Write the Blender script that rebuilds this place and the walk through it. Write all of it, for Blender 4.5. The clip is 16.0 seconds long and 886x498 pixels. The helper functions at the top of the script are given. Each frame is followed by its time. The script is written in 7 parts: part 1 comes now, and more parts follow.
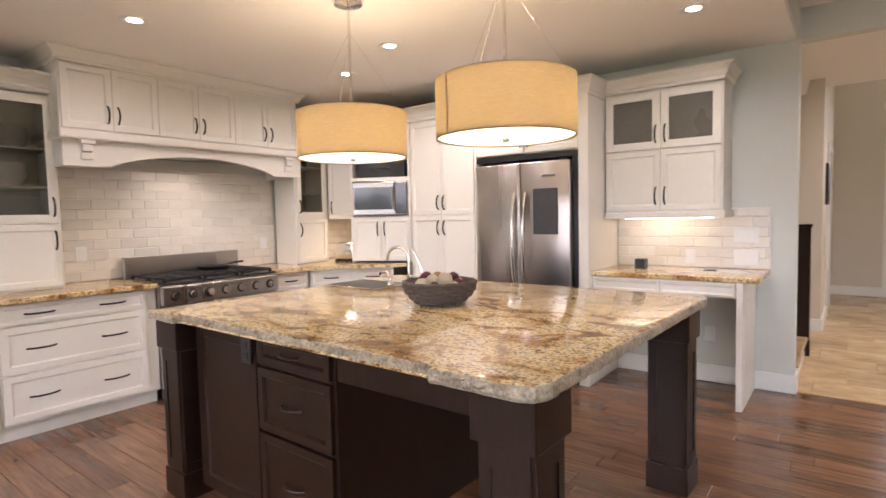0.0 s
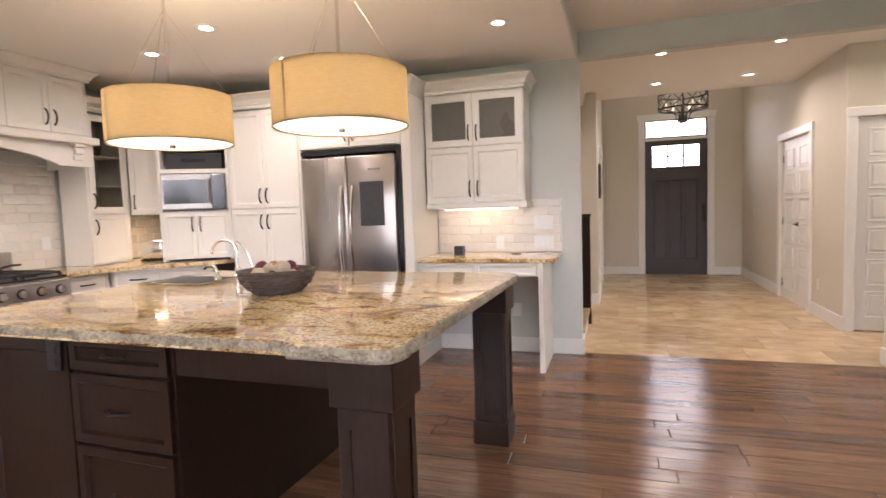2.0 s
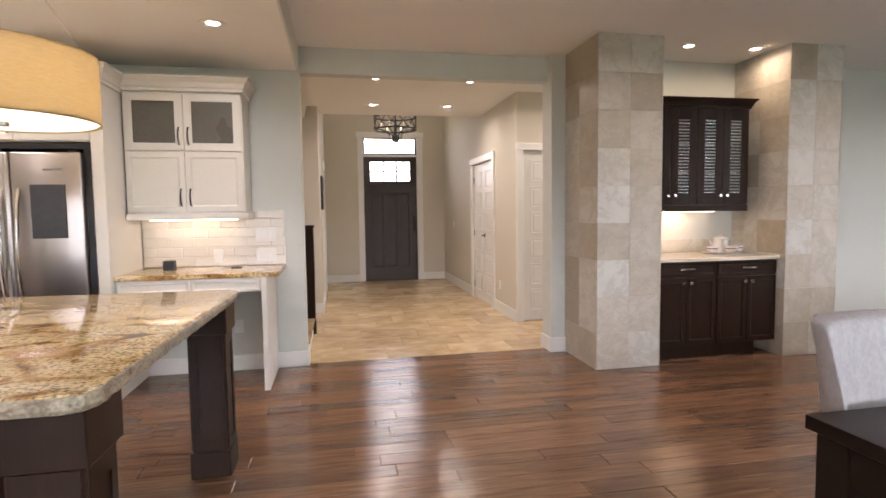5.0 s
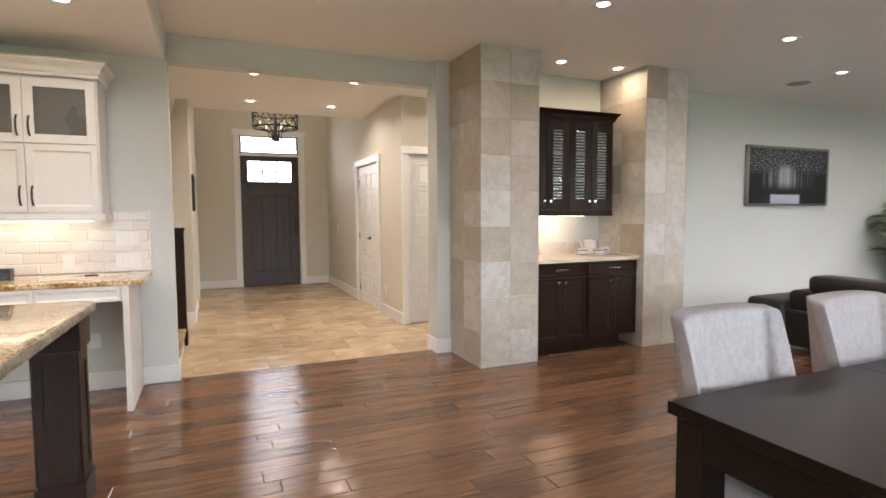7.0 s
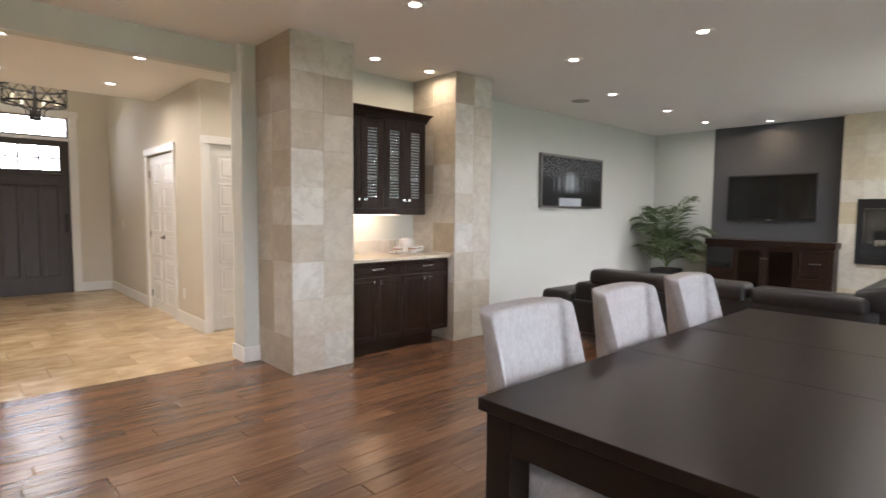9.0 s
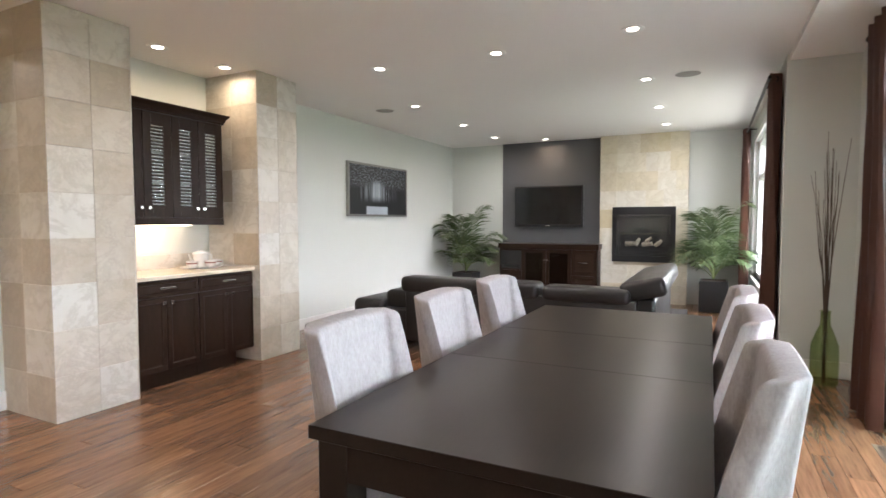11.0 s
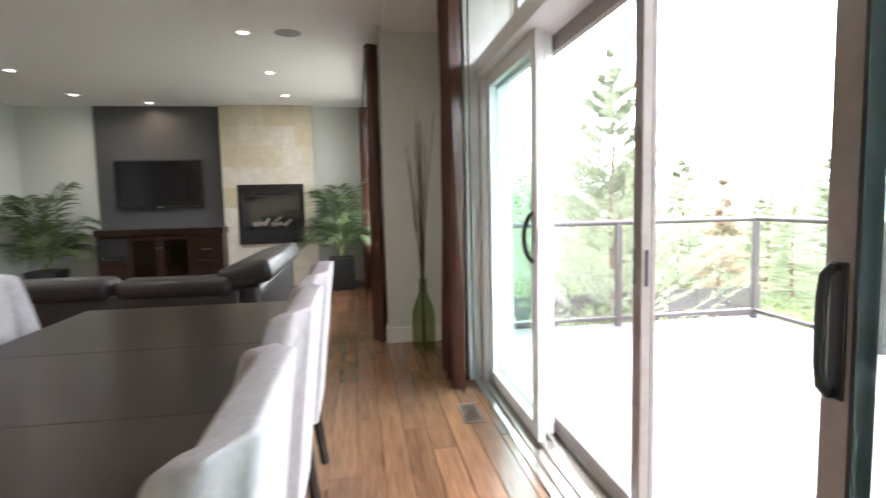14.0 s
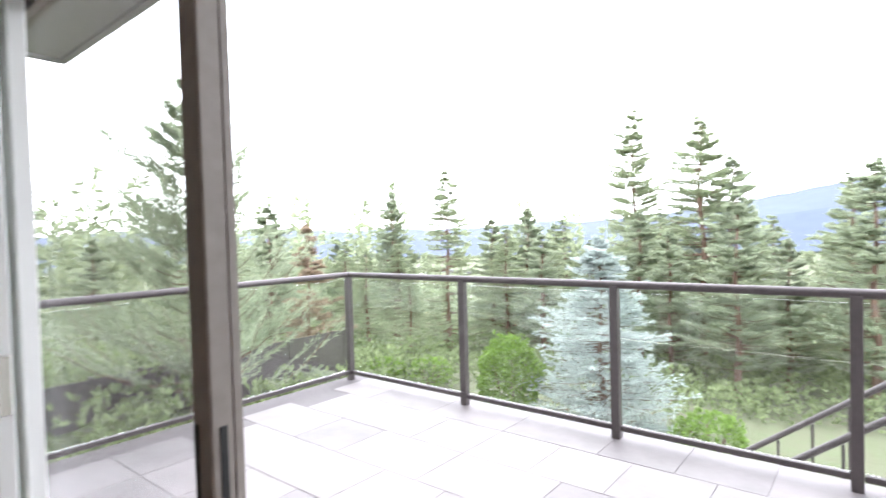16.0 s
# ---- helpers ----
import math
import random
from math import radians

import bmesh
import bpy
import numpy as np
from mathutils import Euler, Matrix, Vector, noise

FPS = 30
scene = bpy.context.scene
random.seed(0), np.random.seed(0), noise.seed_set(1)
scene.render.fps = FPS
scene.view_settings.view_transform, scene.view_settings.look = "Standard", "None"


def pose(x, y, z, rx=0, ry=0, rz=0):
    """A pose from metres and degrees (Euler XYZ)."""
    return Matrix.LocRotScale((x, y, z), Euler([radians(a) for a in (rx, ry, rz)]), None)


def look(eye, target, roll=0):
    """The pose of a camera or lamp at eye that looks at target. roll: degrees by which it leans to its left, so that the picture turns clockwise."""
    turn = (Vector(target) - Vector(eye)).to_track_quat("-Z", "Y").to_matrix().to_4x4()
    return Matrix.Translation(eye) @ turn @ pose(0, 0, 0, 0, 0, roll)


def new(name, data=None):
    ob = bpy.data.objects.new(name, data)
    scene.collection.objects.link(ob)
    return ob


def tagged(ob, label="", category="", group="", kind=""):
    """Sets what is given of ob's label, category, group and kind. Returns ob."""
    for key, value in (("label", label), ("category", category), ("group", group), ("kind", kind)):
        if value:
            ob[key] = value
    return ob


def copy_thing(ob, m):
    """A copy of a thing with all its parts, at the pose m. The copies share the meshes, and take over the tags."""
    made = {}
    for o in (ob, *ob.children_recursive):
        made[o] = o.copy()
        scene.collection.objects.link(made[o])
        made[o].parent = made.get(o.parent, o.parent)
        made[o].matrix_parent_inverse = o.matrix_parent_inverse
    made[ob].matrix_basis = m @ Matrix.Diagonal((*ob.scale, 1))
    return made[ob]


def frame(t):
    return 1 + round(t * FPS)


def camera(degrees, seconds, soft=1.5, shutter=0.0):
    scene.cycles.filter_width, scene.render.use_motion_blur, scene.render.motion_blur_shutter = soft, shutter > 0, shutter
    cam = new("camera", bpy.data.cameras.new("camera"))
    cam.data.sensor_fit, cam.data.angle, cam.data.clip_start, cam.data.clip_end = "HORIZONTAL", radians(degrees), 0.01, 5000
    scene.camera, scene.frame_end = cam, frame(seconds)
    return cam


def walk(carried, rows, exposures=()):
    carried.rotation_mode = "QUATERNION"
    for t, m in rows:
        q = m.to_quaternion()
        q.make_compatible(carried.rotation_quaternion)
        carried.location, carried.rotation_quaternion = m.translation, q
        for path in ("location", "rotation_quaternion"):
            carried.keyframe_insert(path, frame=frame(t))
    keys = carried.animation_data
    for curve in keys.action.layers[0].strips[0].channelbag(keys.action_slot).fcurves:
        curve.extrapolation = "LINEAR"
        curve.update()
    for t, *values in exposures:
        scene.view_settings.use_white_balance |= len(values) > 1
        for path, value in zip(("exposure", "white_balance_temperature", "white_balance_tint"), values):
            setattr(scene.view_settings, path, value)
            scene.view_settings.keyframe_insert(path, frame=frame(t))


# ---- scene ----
cam = camera(79.1, 16.0, shutter=0.4)
PATH = [
    (0, (0.155, 0.026, 1.347), (-1.057, 1.612, 1.225), -1.3),
    (0.5, (0.141, -0.049, 1.351), (-0.932, 1.636, 1.246), -1.5),
    (1, (0.116, -0.087, 1.348), (-0.815, 1.679, 1.24), -1.7),
    (1.5, (0.114, -0.119, 1.325), (-0.661, 1.721, 1.204), -1.8),
    (2, (0.129, -0.135, 1.296), (-0.486, 1.762, 1.15), -1.9),
    (2.5, (0.144, -0.157, 1.298), (-0.303, 1.785, 1.127), -1.8),
    (3, (0.162, -0.173, 1.303), (-0.099, 1.801, 1.116), -1.5),
    (3.5, (0.155, -0.173, 1.32), (0.078, 1.816, 1.128), -1.0),
    (4, (0.147, -0.173, 1.327), (0.24, 1.817, 1.15), -0.7),
    (4.5, (0.139, -0.17, 1.33), (0.386, 1.808, 1.178), -0.7),
    (7, (0.118, -0.142, 1.336), (0.909, 1.691, 1.202), -0.3),
    (7.5, (0.118, -0.122, 1.333), (1.016, 1.66, 1.191), 0.1),
    (8, (0.142, -0.101, 1.329), (1.183, 1.601, 1.18), 0.3),
    (8.5, (0.17, -0.078, 1.316), (1.362, 1.521, 1.168), 0.6),
    (9, (0.202, -0.052, 1.33), (1.555, 1.414, 1.193), 0.5),
    (9.5, (0.219, -0.017, 1.34), (1.738, 1.277, 1.212), 0.2),
    (12, (0.298, 0.099, 1.31), (2.188, 0.744, 1.202), -0.4),
    (12.5, (0.402, 0.044, 1.303), (2.338, 0.527, 1.174), -0.8),
    (13, (0.542, -0.032, 1.285), (2.515, 0.259, 1.127), -1.5),
    (13.5, (0.75, -0.151, 1.264), (2.741, -0.108, 1.086), -1.9),
    (14, (1.005, -0.259, 1.247), (2.974, -0.563, 1.07), -1.3),
    (14.5, (1.252, -0.413, 1.255), (3.136, -1.064, 1.095), -1.4),
    (15, (1.514, -0.557, 1.279), (3.246, -1.547, 1.148), -1.2),
    (15.5, (1.751, -0.68, 1.312), (3.267, -1.981, 1.227), -1.1),
    (16, (1.929, -0.816, 1.36), (3.19, -2.367, 1.308), -1.6),
]
walk(cam, [(t, look(eye, to, roll)) for t, eye, to, roll in PATH],
     exposures=[(0, 0.40, 6250, 25), (4, 0.36, 6250, 24), (7, 0.52, 6150, 18), (9.0, 0.5, 6100, 17), (9.7, 0.64, 6100, 17), (12, 1.06, 5950, 15), (13.3, 1.13, 6000, 14), (14.0, 0.55, 6050, 14), (14.5, -0.45, 6150, 12), (15.0, -1.3, 6100, 12), (15.5, -1.1, 6100, 12), (16, -0.82, 6050, 13)])

# ---- world and light ----
world = bpy.data.worlds.new("sky")
scene.world = world
world.use_nodes = True
wn = world.node_tree
sky = wn.nodes.new("ShaderNodeTexSky")
sky.sky_type = 'NISHITA'
sky.sun_disc = False
sky.sun_elevation, sky.sun_rotation = radians(48), radians(150)
sky.air_density, sky.dust_density, sky.ozone_density = 1.0, 6.0, 1.0
haze = wn.nodes.new("ShaderNodeMix")
haze.data_type = 'RGBA'
haze.inputs[0].default_value = 0.72
haze.inputs[7].default_value = (102, 102, 104, 1)
wn.links.new(sky.outputs[0], haze.inputs[6])
wn.links.new(haze.outputs[2], wn.nodes["Background"].inputs[0])
wn.nodes["Background"].inputs[1].default_value = 0.15

sun = new("sun", bpy.data.lights.new("sun", 'SUN'))
sun.data.energy, sun.data.angle, sun.data.color = 1.5, radians(15), (1.0, 0.95, 0.88)
sun.matrix_world = look((0, 0, 10), (-2.2, 4.2, 4.5))


def lamp(name, kind, place, power, colour=(1, 0.84, 0.66), size=0.12, target=None, spread=None):
    ob = new(name, bpy.data.lights.new(name, kind))
    ob.data.energy, ob.data.color = power, colour
    if kind == 'AREA':
        ob.data.shape, ob.data.size = 'DISK', size
        if spread:
            ob.data.spread = radians(spread)
    elif kind == 'SPOT':
        ob.data.spot_size, ob.data.spot_blend, ob.data.shadow_soft_size = radians(110), 0.7, size
    else:
        ob.data.shadow_soft_size = size
    ob.matrix_world = look(place, target or (place[0], place[1] + 1e-4, place[2] - 1))
    return ob


# ---- materials ----
def mat(name, colour, rough=0.5, metal=0.0, grain=None, var=0.12, bump=0.0, bscale=None, rand=0.0, island=False, stretch=(1, 1, 1),
        coat=0.0, spec=0.5, second=None, sscale=1.2, stain=0.0):
    """A surface with colour noise at two scales, roughness variation, relief, and a shift for each piece."""
    m = bpy.data.materials.new(name)
    m.use_nodes = True
    t = m.node_tree
    b = t.nodes["Principled BSDF"]
    L = t.links.new
    co = t.nodes.new("ShaderNodeTexCoord")
    mp = t.nodes.new("ShaderNodeMapping")
    mp.inputs[3].default_value = stretch
    L(co.outputs[3], mp.inputs[0])
    src = mp.outputs[0]
    if rand:
        inf = t.nodes.new("ShaderNodeNewGeometry" if island else "ShaderNodeObjectInfo")
        rnd = inf.outputs["Random Per Island" if island else "Random"]
        add = t.nodes.new("ShaderNodeVectorMath")
        add.operation = 'MULTIPLY_ADD'
        comb = t.nodes.new("ShaderNodeCombineXYZ")
        L(rnd, comb.inputs[0]); L(rnd, comb.inputs[1]); L(rnd, comb.inputs[2])
        L(comb.outputs[0], add.inputs[0])
        add.inputs[1].default_value = (31, 17, 23)
        L(src, add.inputs[2])
        src = add.outputs[0]
    fine = t.nodes.new("ShaderNodeTexNoise")
    fine.inputs["Scale"].default_value = grain or 30
    fine.inputs["Detail"].default_value = 6
    L(src, fine.inputs[0])
    big = t.nodes.new("ShaderNodeTexNoise")
    big.inputs["Scale"].default_value = sscale
    big.inputs["Detail"].default_value = 3
    L(src, big.inputs[0])
    ramp = t.nodes.new("ShaderNodeValToRGB")
    c2 = second or tuple(c * (1 - 2 * var) for c in colour)
    ramp.color_ramp.elements[0].position, ramp.color_ramp.elements[1].position = 0.32, 0.68
    ramp.color_ramp.elements[0].color = (*c2, 1)
    ramp.color_ramp.elements[1].color = (*colour, 1)
    mixv = t.nodes.new("ShaderNodeMath")
    mixv.operation = 'MULTIPLY_ADD'
    mixv.inputs[1].default_value = 0.55
    half = t.nodes.new("ShaderNodeMath")
    half.operation = 'MULTIPLY'
    half.inputs[1].default_value = 0.45
    L(big.outputs[0], half.inputs[0])
    L(fine.outputs[0], mixv.inputs[0]); L(half.outputs[0], mixv.inputs[2])
    L(mixv.outputs[0], ramp.inputs[0])
    out = ramp.outputs[0]
    if rand:
        hsv = t.nodes.new("ShaderNodeHueSaturation")
        mr = t.nodes.new("ShaderNodeMapRange")
        mr.inputs[3].default_value, mr.inputs[4].default_value = 1 - rand, 1 + rand
        L(rnd, mr.inputs[0]); L(mr.outputs[0], hsv.inputs["Value"]); L(out, hsv.inputs["Color"])
        out = hsv.outputs[0]
    L(out, b.inputs["Base Color"])
    rr = t.nodes.new("ShaderNodeMapRange")
    rr.inputs[3].default_value, rr.inputs[4].default_value = max(rough - 0.08, 0.02), min(rough + 0.1, 1)
    L(big.outputs[0], rr.inputs[0]); L(rr.outputs[0], b.inputs["Roughness"])
    b.inputs["Metallic"].default_value = metal
    b.inputs["Coat Weight"].default_value = coat
    b.inputs["Specular IOR Level"].default_value = spec
    if bump:
        bp = t.nodes.new("ShaderNodeBump")
        bp.inputs["Strength"].default_value = 1.0
        bp.inputs["Distance"].default_value = bump
        if bscale:
            bn = t.nodes.new("ShaderNodeTexNoise")
            bn.inputs["Scale"].default_value = bscale
            bn.inputs["Detail"].default_value = 4
            L(src, bn.inputs[0]); L(bn.outputs[0], bp.inputs["Height"])
        else:
            L(fine.outputs[0], bp.inputs["Height"])
        L(bp.outputs[0], b.inputs["Normal"])
    return m


def glass_mat(name, tint=(1, 1, 1), rough=0.0, gloss=0.05, edge=0.6):
    """Thin glass: clear with its tint, mirror-like towards grazing angles."""
    m = bpy.data.materials.new(name)
    m.use_nodes = True
    t = m.node_tree
    t.nodes.remove(t.nodes["Principled BSDF"])
    tr = t.nodes.new("ShaderNodeBsdfTransparent")
    tr.inputs[0].default_value = (*tint, 1)
    gl = t.nodes.new("ShaderNodeBsdfGlossy")
    gl.inputs["Roughness"].default_value = rough
    lw = t.nodes.new("ShaderNodeLayerWeight")
    pw = t.nodes.new("ShaderNodeMath")
    pw.operation = 'POWER'
    pw.inputs[1].default_value = 5.0
    ma = t.nodes.new("ShaderNodeMath")
    ma.operation = 'MULTIPLY_ADD'
    ma.inputs[1].default_value, ma.inputs[2].default_value = edge, gloss
    mx = t.nodes.new("ShaderNodeMixShader")
    t.links.new(lw.outputs["Facing"], pw.inputs[0])
    t.links.new(pw.outputs[0], ma.inputs[0])
    t.links.new(ma.outputs[0], mx.inputs[0])
    t.links.new(tr.outputs[0], mx.inputs[1])
    t.links.new(gl.outputs[0], mx.inputs[2])
    t.links.new(mx.outputs[0], t.nodes["Material Output"].inputs[0])
    return m


def mesh_screen():
    m = bpy.data.materials.new("insect_screen_mesh")
    m.use_nodes = True
    t = m.node_tree
    tr = t.nodes.new("ShaderNodeBsdfTransparent")
    b = t.nodes["Principled BSDF"]
    b.inputs["Base Color"].default_value, b.inputs["Roughness"].default_value = (0.25, 0.25, 0.26, 1), 0.8
    mx = t.nodes.new("ShaderNodeMixShader")
    mx.inputs[0].default_value = 0.16
    t.links.new(tr.outputs[0], mx.inputs[1])
    t.links.new(b.outputs[0], mx.inputs[2])
    t.links.new(mx.outputs[0], t.nodes["Material Output"].inputs[0])
    return m


def leafy(m, share=0.4):
    """Lets light through leaves."""
    t = m.node_tree
    b = t.nodes["Principled BSDF"]
    tl = t.nodes.new("ShaderNodeBsdfTranslucent")
    t.links.new(b.inputs["Base Color"].links[0].from_socket, tl.inputs[0])
    mx = t.nodes.new("ShaderNodeMixShader")
    mx.inputs[0].default_value = share
    t.links.new(b.outputs[0], mx.inputs[1])
    t.links.new(tl.outputs[0], mx.inputs[2])
    t.links.new(mx.outputs[0], t.nodes["Material Output"].inputs[0])
    return m


def glow_mat(name, colour, power):
    m = bpy.data.materials.new(name)
    m.use_nodes = True
    b = m.node_tree.nodes["Principled BSDF"]
    b.inputs["Base Color"].default_value = (*[min(c, 0.8) for c in colour], 1)
    b.inputs["Emission Color"].default_value = (*colour, 1)
    b.inputs["Emission Strength"].default_value = power
    return m


WALL = mat("wall_paint", (0.655, 0.675, 0.635), 0.7, grain=90, var=0.015, bump=0.0006, bscale=260, spec=0.3)
HALLWALL = mat("hall_wall_paint", (0.66, 0.62, 0.535), 0.7, grain=90, var=0.015, bump=0.0006, bscale=260, spec=0.3)
CEIL = mat("ceiling_paint", (0.88, 0.86, 0.83), 0.85, grain=120, var=0.012, bump=0.0008, bscale=200, spec=0.2)
TRIM = mat("white_trim_paint", (0.82, 0.82, 0.80), 0.4, grain=40, var=0.01, spec=0.4)
CAB = mat("antique_white_cabinet_paint", (0.81, 0.785, 0.72), 0.38, grain=60, var=0.02, spec=0.4)
ESP = mat("espresso_stained_wood", (0.029, 0.0145, 0.0088), 0.36, grain=14, var=0.22, stretch=(6, 6, 0.8), bump=0.0003, spec=0.18)
ESPX = mat("dark_table_wood", (0.022, 0.015, 0.011), 0.27, grain=16, var=0.12, stretch=(0.5, 9, 6), bump=0.0001, spec=0.145, sscale=0.1)
DARKDOOR = mat("grey_brown_door_stain", (0.056, 0.044, 0.041), 0.42, grain=12, var=0.2, stretch=(9, 9, 0.7), bump=0.0006)
PLANK = mat("hand_scraped_walnut_plank", (0.255, 0.132, 0.070), 0.15, grain=7, var=0.2, second=(0.115, 0.057, 0.031), stretch=(0.8, 9, 2),
            rand=0.27, bump=0.0026, bscale=5.5, sscale=2.0, spec=0.65)
PLANKI = mat("walnut_planks_joined", (0.255, 0.132, 0.070), 0.15, grain=7, var=0.2, second=(0.115, 0.057, 0.031), stretch=(0.8, 9, 2),
             rand=0.27, island=True, bump=0.0022, bscale=5.5, sscale=2.0, spec=0.65)
GAP = mat("dark_joint", (0.055, 0.031, 0.019), 0.8, grain=20)
TRAV = mat("polished_travertine", (0.70, 0.55, 0.355), 0.14, grain=6, var=0.12, second=(0.43, 0.295, 0.155), stretch=(1, 1.7, 1), rand=0.13, sscale=2.4)
GROUT = mat("sand_grout", (0.50, 0.42, 0.31), 0.8, grain=50)


def veined(name, light, tan, vein, scale=1.0, spread=1.0):
    """Honed stone: cloudy drifts, thin brown veins and a tone of its own for each tile."""
    m = mat(name, light, 0.42, grain=7 * scale, var=0.06, rand=0.12, bump=0.0012, bscale=26, sscale=2.5)
    t = m.node_tree
    L = t.links.new
    b = t.nodes["Principled BSDF"]
    src = t.nodes["Bump"].inputs["Height"].links[0].from_node.inputs[0].links[0].from_socket
    base = b.inputs["Base Color"].links[0].from_socket
    info = t.nodes.new("ShaderNodeObjectInfo")
    wide = t.nodes.new("ShaderNodeTexNoise")
    wide.inputs["Scale"].default_value, wide.inputs["Detail"].default_value, wide.inputs["Distortion"].default_value = 4.6 * scale, 11, 0.7
    wide.inputs["Roughness"].default_value = 0.66
    L(src, wide.inputs[0])
    tone = t.nodes.new("ShaderNodeMath")
    tone.operation = 'MULTIPLY_ADD'
    tone.inputs[1].default_value = spread
    L(info.outputs["Random"], tone.inputs[0]); L(wide.outputs[0], tone.inputs[2])
    rm = t.nodes.new("ShaderNodeMapRange")
    rm.inputs[1].default_value, rm.inputs[2].default_value, rm.inputs[3].default_value, rm.inputs[4].default_value = 0.66, 1.95, 0.0, 0.95
    L(tone.outputs[0], rm.inputs[0])
    mx = t.nodes.new("ShaderNodeMix")
    mx.data_type = 'RGBA'
    L(rm.outputs[0], mx.inputs[0]); L(base, mx.inputs[6])
    mx.inputs[7].default_value = (*tan, 1)
    thin = t.nodes.new("ShaderNodeTexNoise")
    thin.inputs["Scale"].default_value, thin.inputs["Detail"].default_value, thin.inputs["Distortion"].default_value = 3.4 * scale, 12, 0.5
    thin.inputs["Roughness"].default_value = 0.72
    L(src, thin.inputs[0])
    ramp = t.nodes.new("ShaderNodeValToRGB")
    e = ramp.color_ramp.elements
    e[0].position, e[1].position = 0.46, 0.56
    e[0].color = e[1].color = (0, 0, 0, 1)
    e.new(0.5).color = (0.32, 0.32, 0.32, 1)
    L(thin.outputs[0], ramp.inputs[0])
    mv = t.nodes.new("ShaderNodeMix")
    mv.data_type = 'RGBA'
    L(ramp.outputs[0], mv.inputs[0]); L(mx.outputs[2], mv.inputs[6])
    mv.inputs[7].default_value = (*vein, 1)
    L(mv.outputs[2], b.inputs["Base Color"])
    return m


STONE = veined("honed_stone_tile", (0.76, 0.74, 0.68), (0.42, 0.355, 0.265), (0.33, 0.29, 0.23), 1.0, 1.55)
FIRESTONE = veined("fireplace_stone_tile", (0.76, 0.72, 0.62), (0.52, 0.45, 0.29), (0.42, 0.36, 0.25), 0.8, 1.5)
SUBWAY = mat("glazed_white_subway_tile", (0.80, 0.76, 0.69), 0.16, grain=9, var=0.04, rand=0.06, bump=0.0006, bscale=14)
STEEL = mat("brushed_stainless", (0.50, 0.465, 0.435), 0.27, metal=1.0, grain=6, var=0.02, stretch=(40, 40, 0.6), sscale=0.04)
CHROME = mat("brushed_nickel", (0.80, 0.77, 0.73), 0.17, metal=1.0, grain=30, var=0.03)
BRONZE = mat("oil_rubbed_bronze", (0.035, 0.027, 0.023), 0.42, metal=0.6, grain=30)
BLACK = mat("black_plastic", (0.015, 0.015, 0.016), 0.35, grain=40)
IRON = mat("cast_iron", (0.02, 0.02, 0.021), 0.6, grain=60, bump=0.0004)
SCREEN = mat("black_glass_screen", (0.006, 0.006, 0.007), 0.08, grain=20)
CHALK = mat("slate_memo_board", (0.06, 0.062, 0.068), 0.7, grain=20)
FABRIC = mat("pale_grey_linen", (0.43, 0.40, 0.40), 0.9, grain=150, var=0.13, sscale=55, stretch=(1, 1, 0.4), bump=0.0006, bscale=420, spec=0.2)
LEATHER = mat("black_leather", (0.016, 0.014, 0.014), 0.36, grain=70, var=0.15, bump=0.0009, bscale=60)
CURTAIN = mat("brown_satin_curtain", (0.155, 0.064, 0.042), 0.36, grain=60, var=0.12, stretch=(1, 1, 0.2), spec=0.6)
GREYWALL = mat("charcoal_accent_paint", (0.095, 0.095, 0.099), 0.7, grain=90, var=0.02, bump=0.0005, bscale=260)
VINYL = mat("white_vinyl_frame", (0.78, 0.78, 0.76), 0.35, grain=30, var=0.01)
ALU = mat("bronze_aluminium", (0.10, 0.085, 0.085), 0.4, metal=0.3, grain=30)
TAUPE = mat("taupe_screen_frame", (0.30, 0.26, 0.235), 0.45, grain=30)
BLUEGREY = mat("weathered_grey_frame", (0.22, 0.245, 0.27), 0.4, grain=30)
GLASS = glass_mat("clear_glass", (0.97, 0.985, 0.975))
GREENGLASS = glass_mat("green_tinted_glass", (0.90, 0.97, 0.955), 0.0, 0.03, 0.3)
# the grey tint puts the cabinets' inner shade into the glass
DIMGLASS = glass_mat("dimmed_cabinet_glass", (0.74, 0.74, 0.72), 0.0, 0.02, 0.3)
FROST = mat("seeded_grey_glass", (0.135, 0.128, 0.105), 0.25, grain=60, var=0.1, bump=0.001, bscale=220)
BULB = glow_mat("lamp_glow", (1.0, 0.88, 0.70), 9)
LED = glow_mat("led_glow", (1.0, 0.80, 0.55), 7)


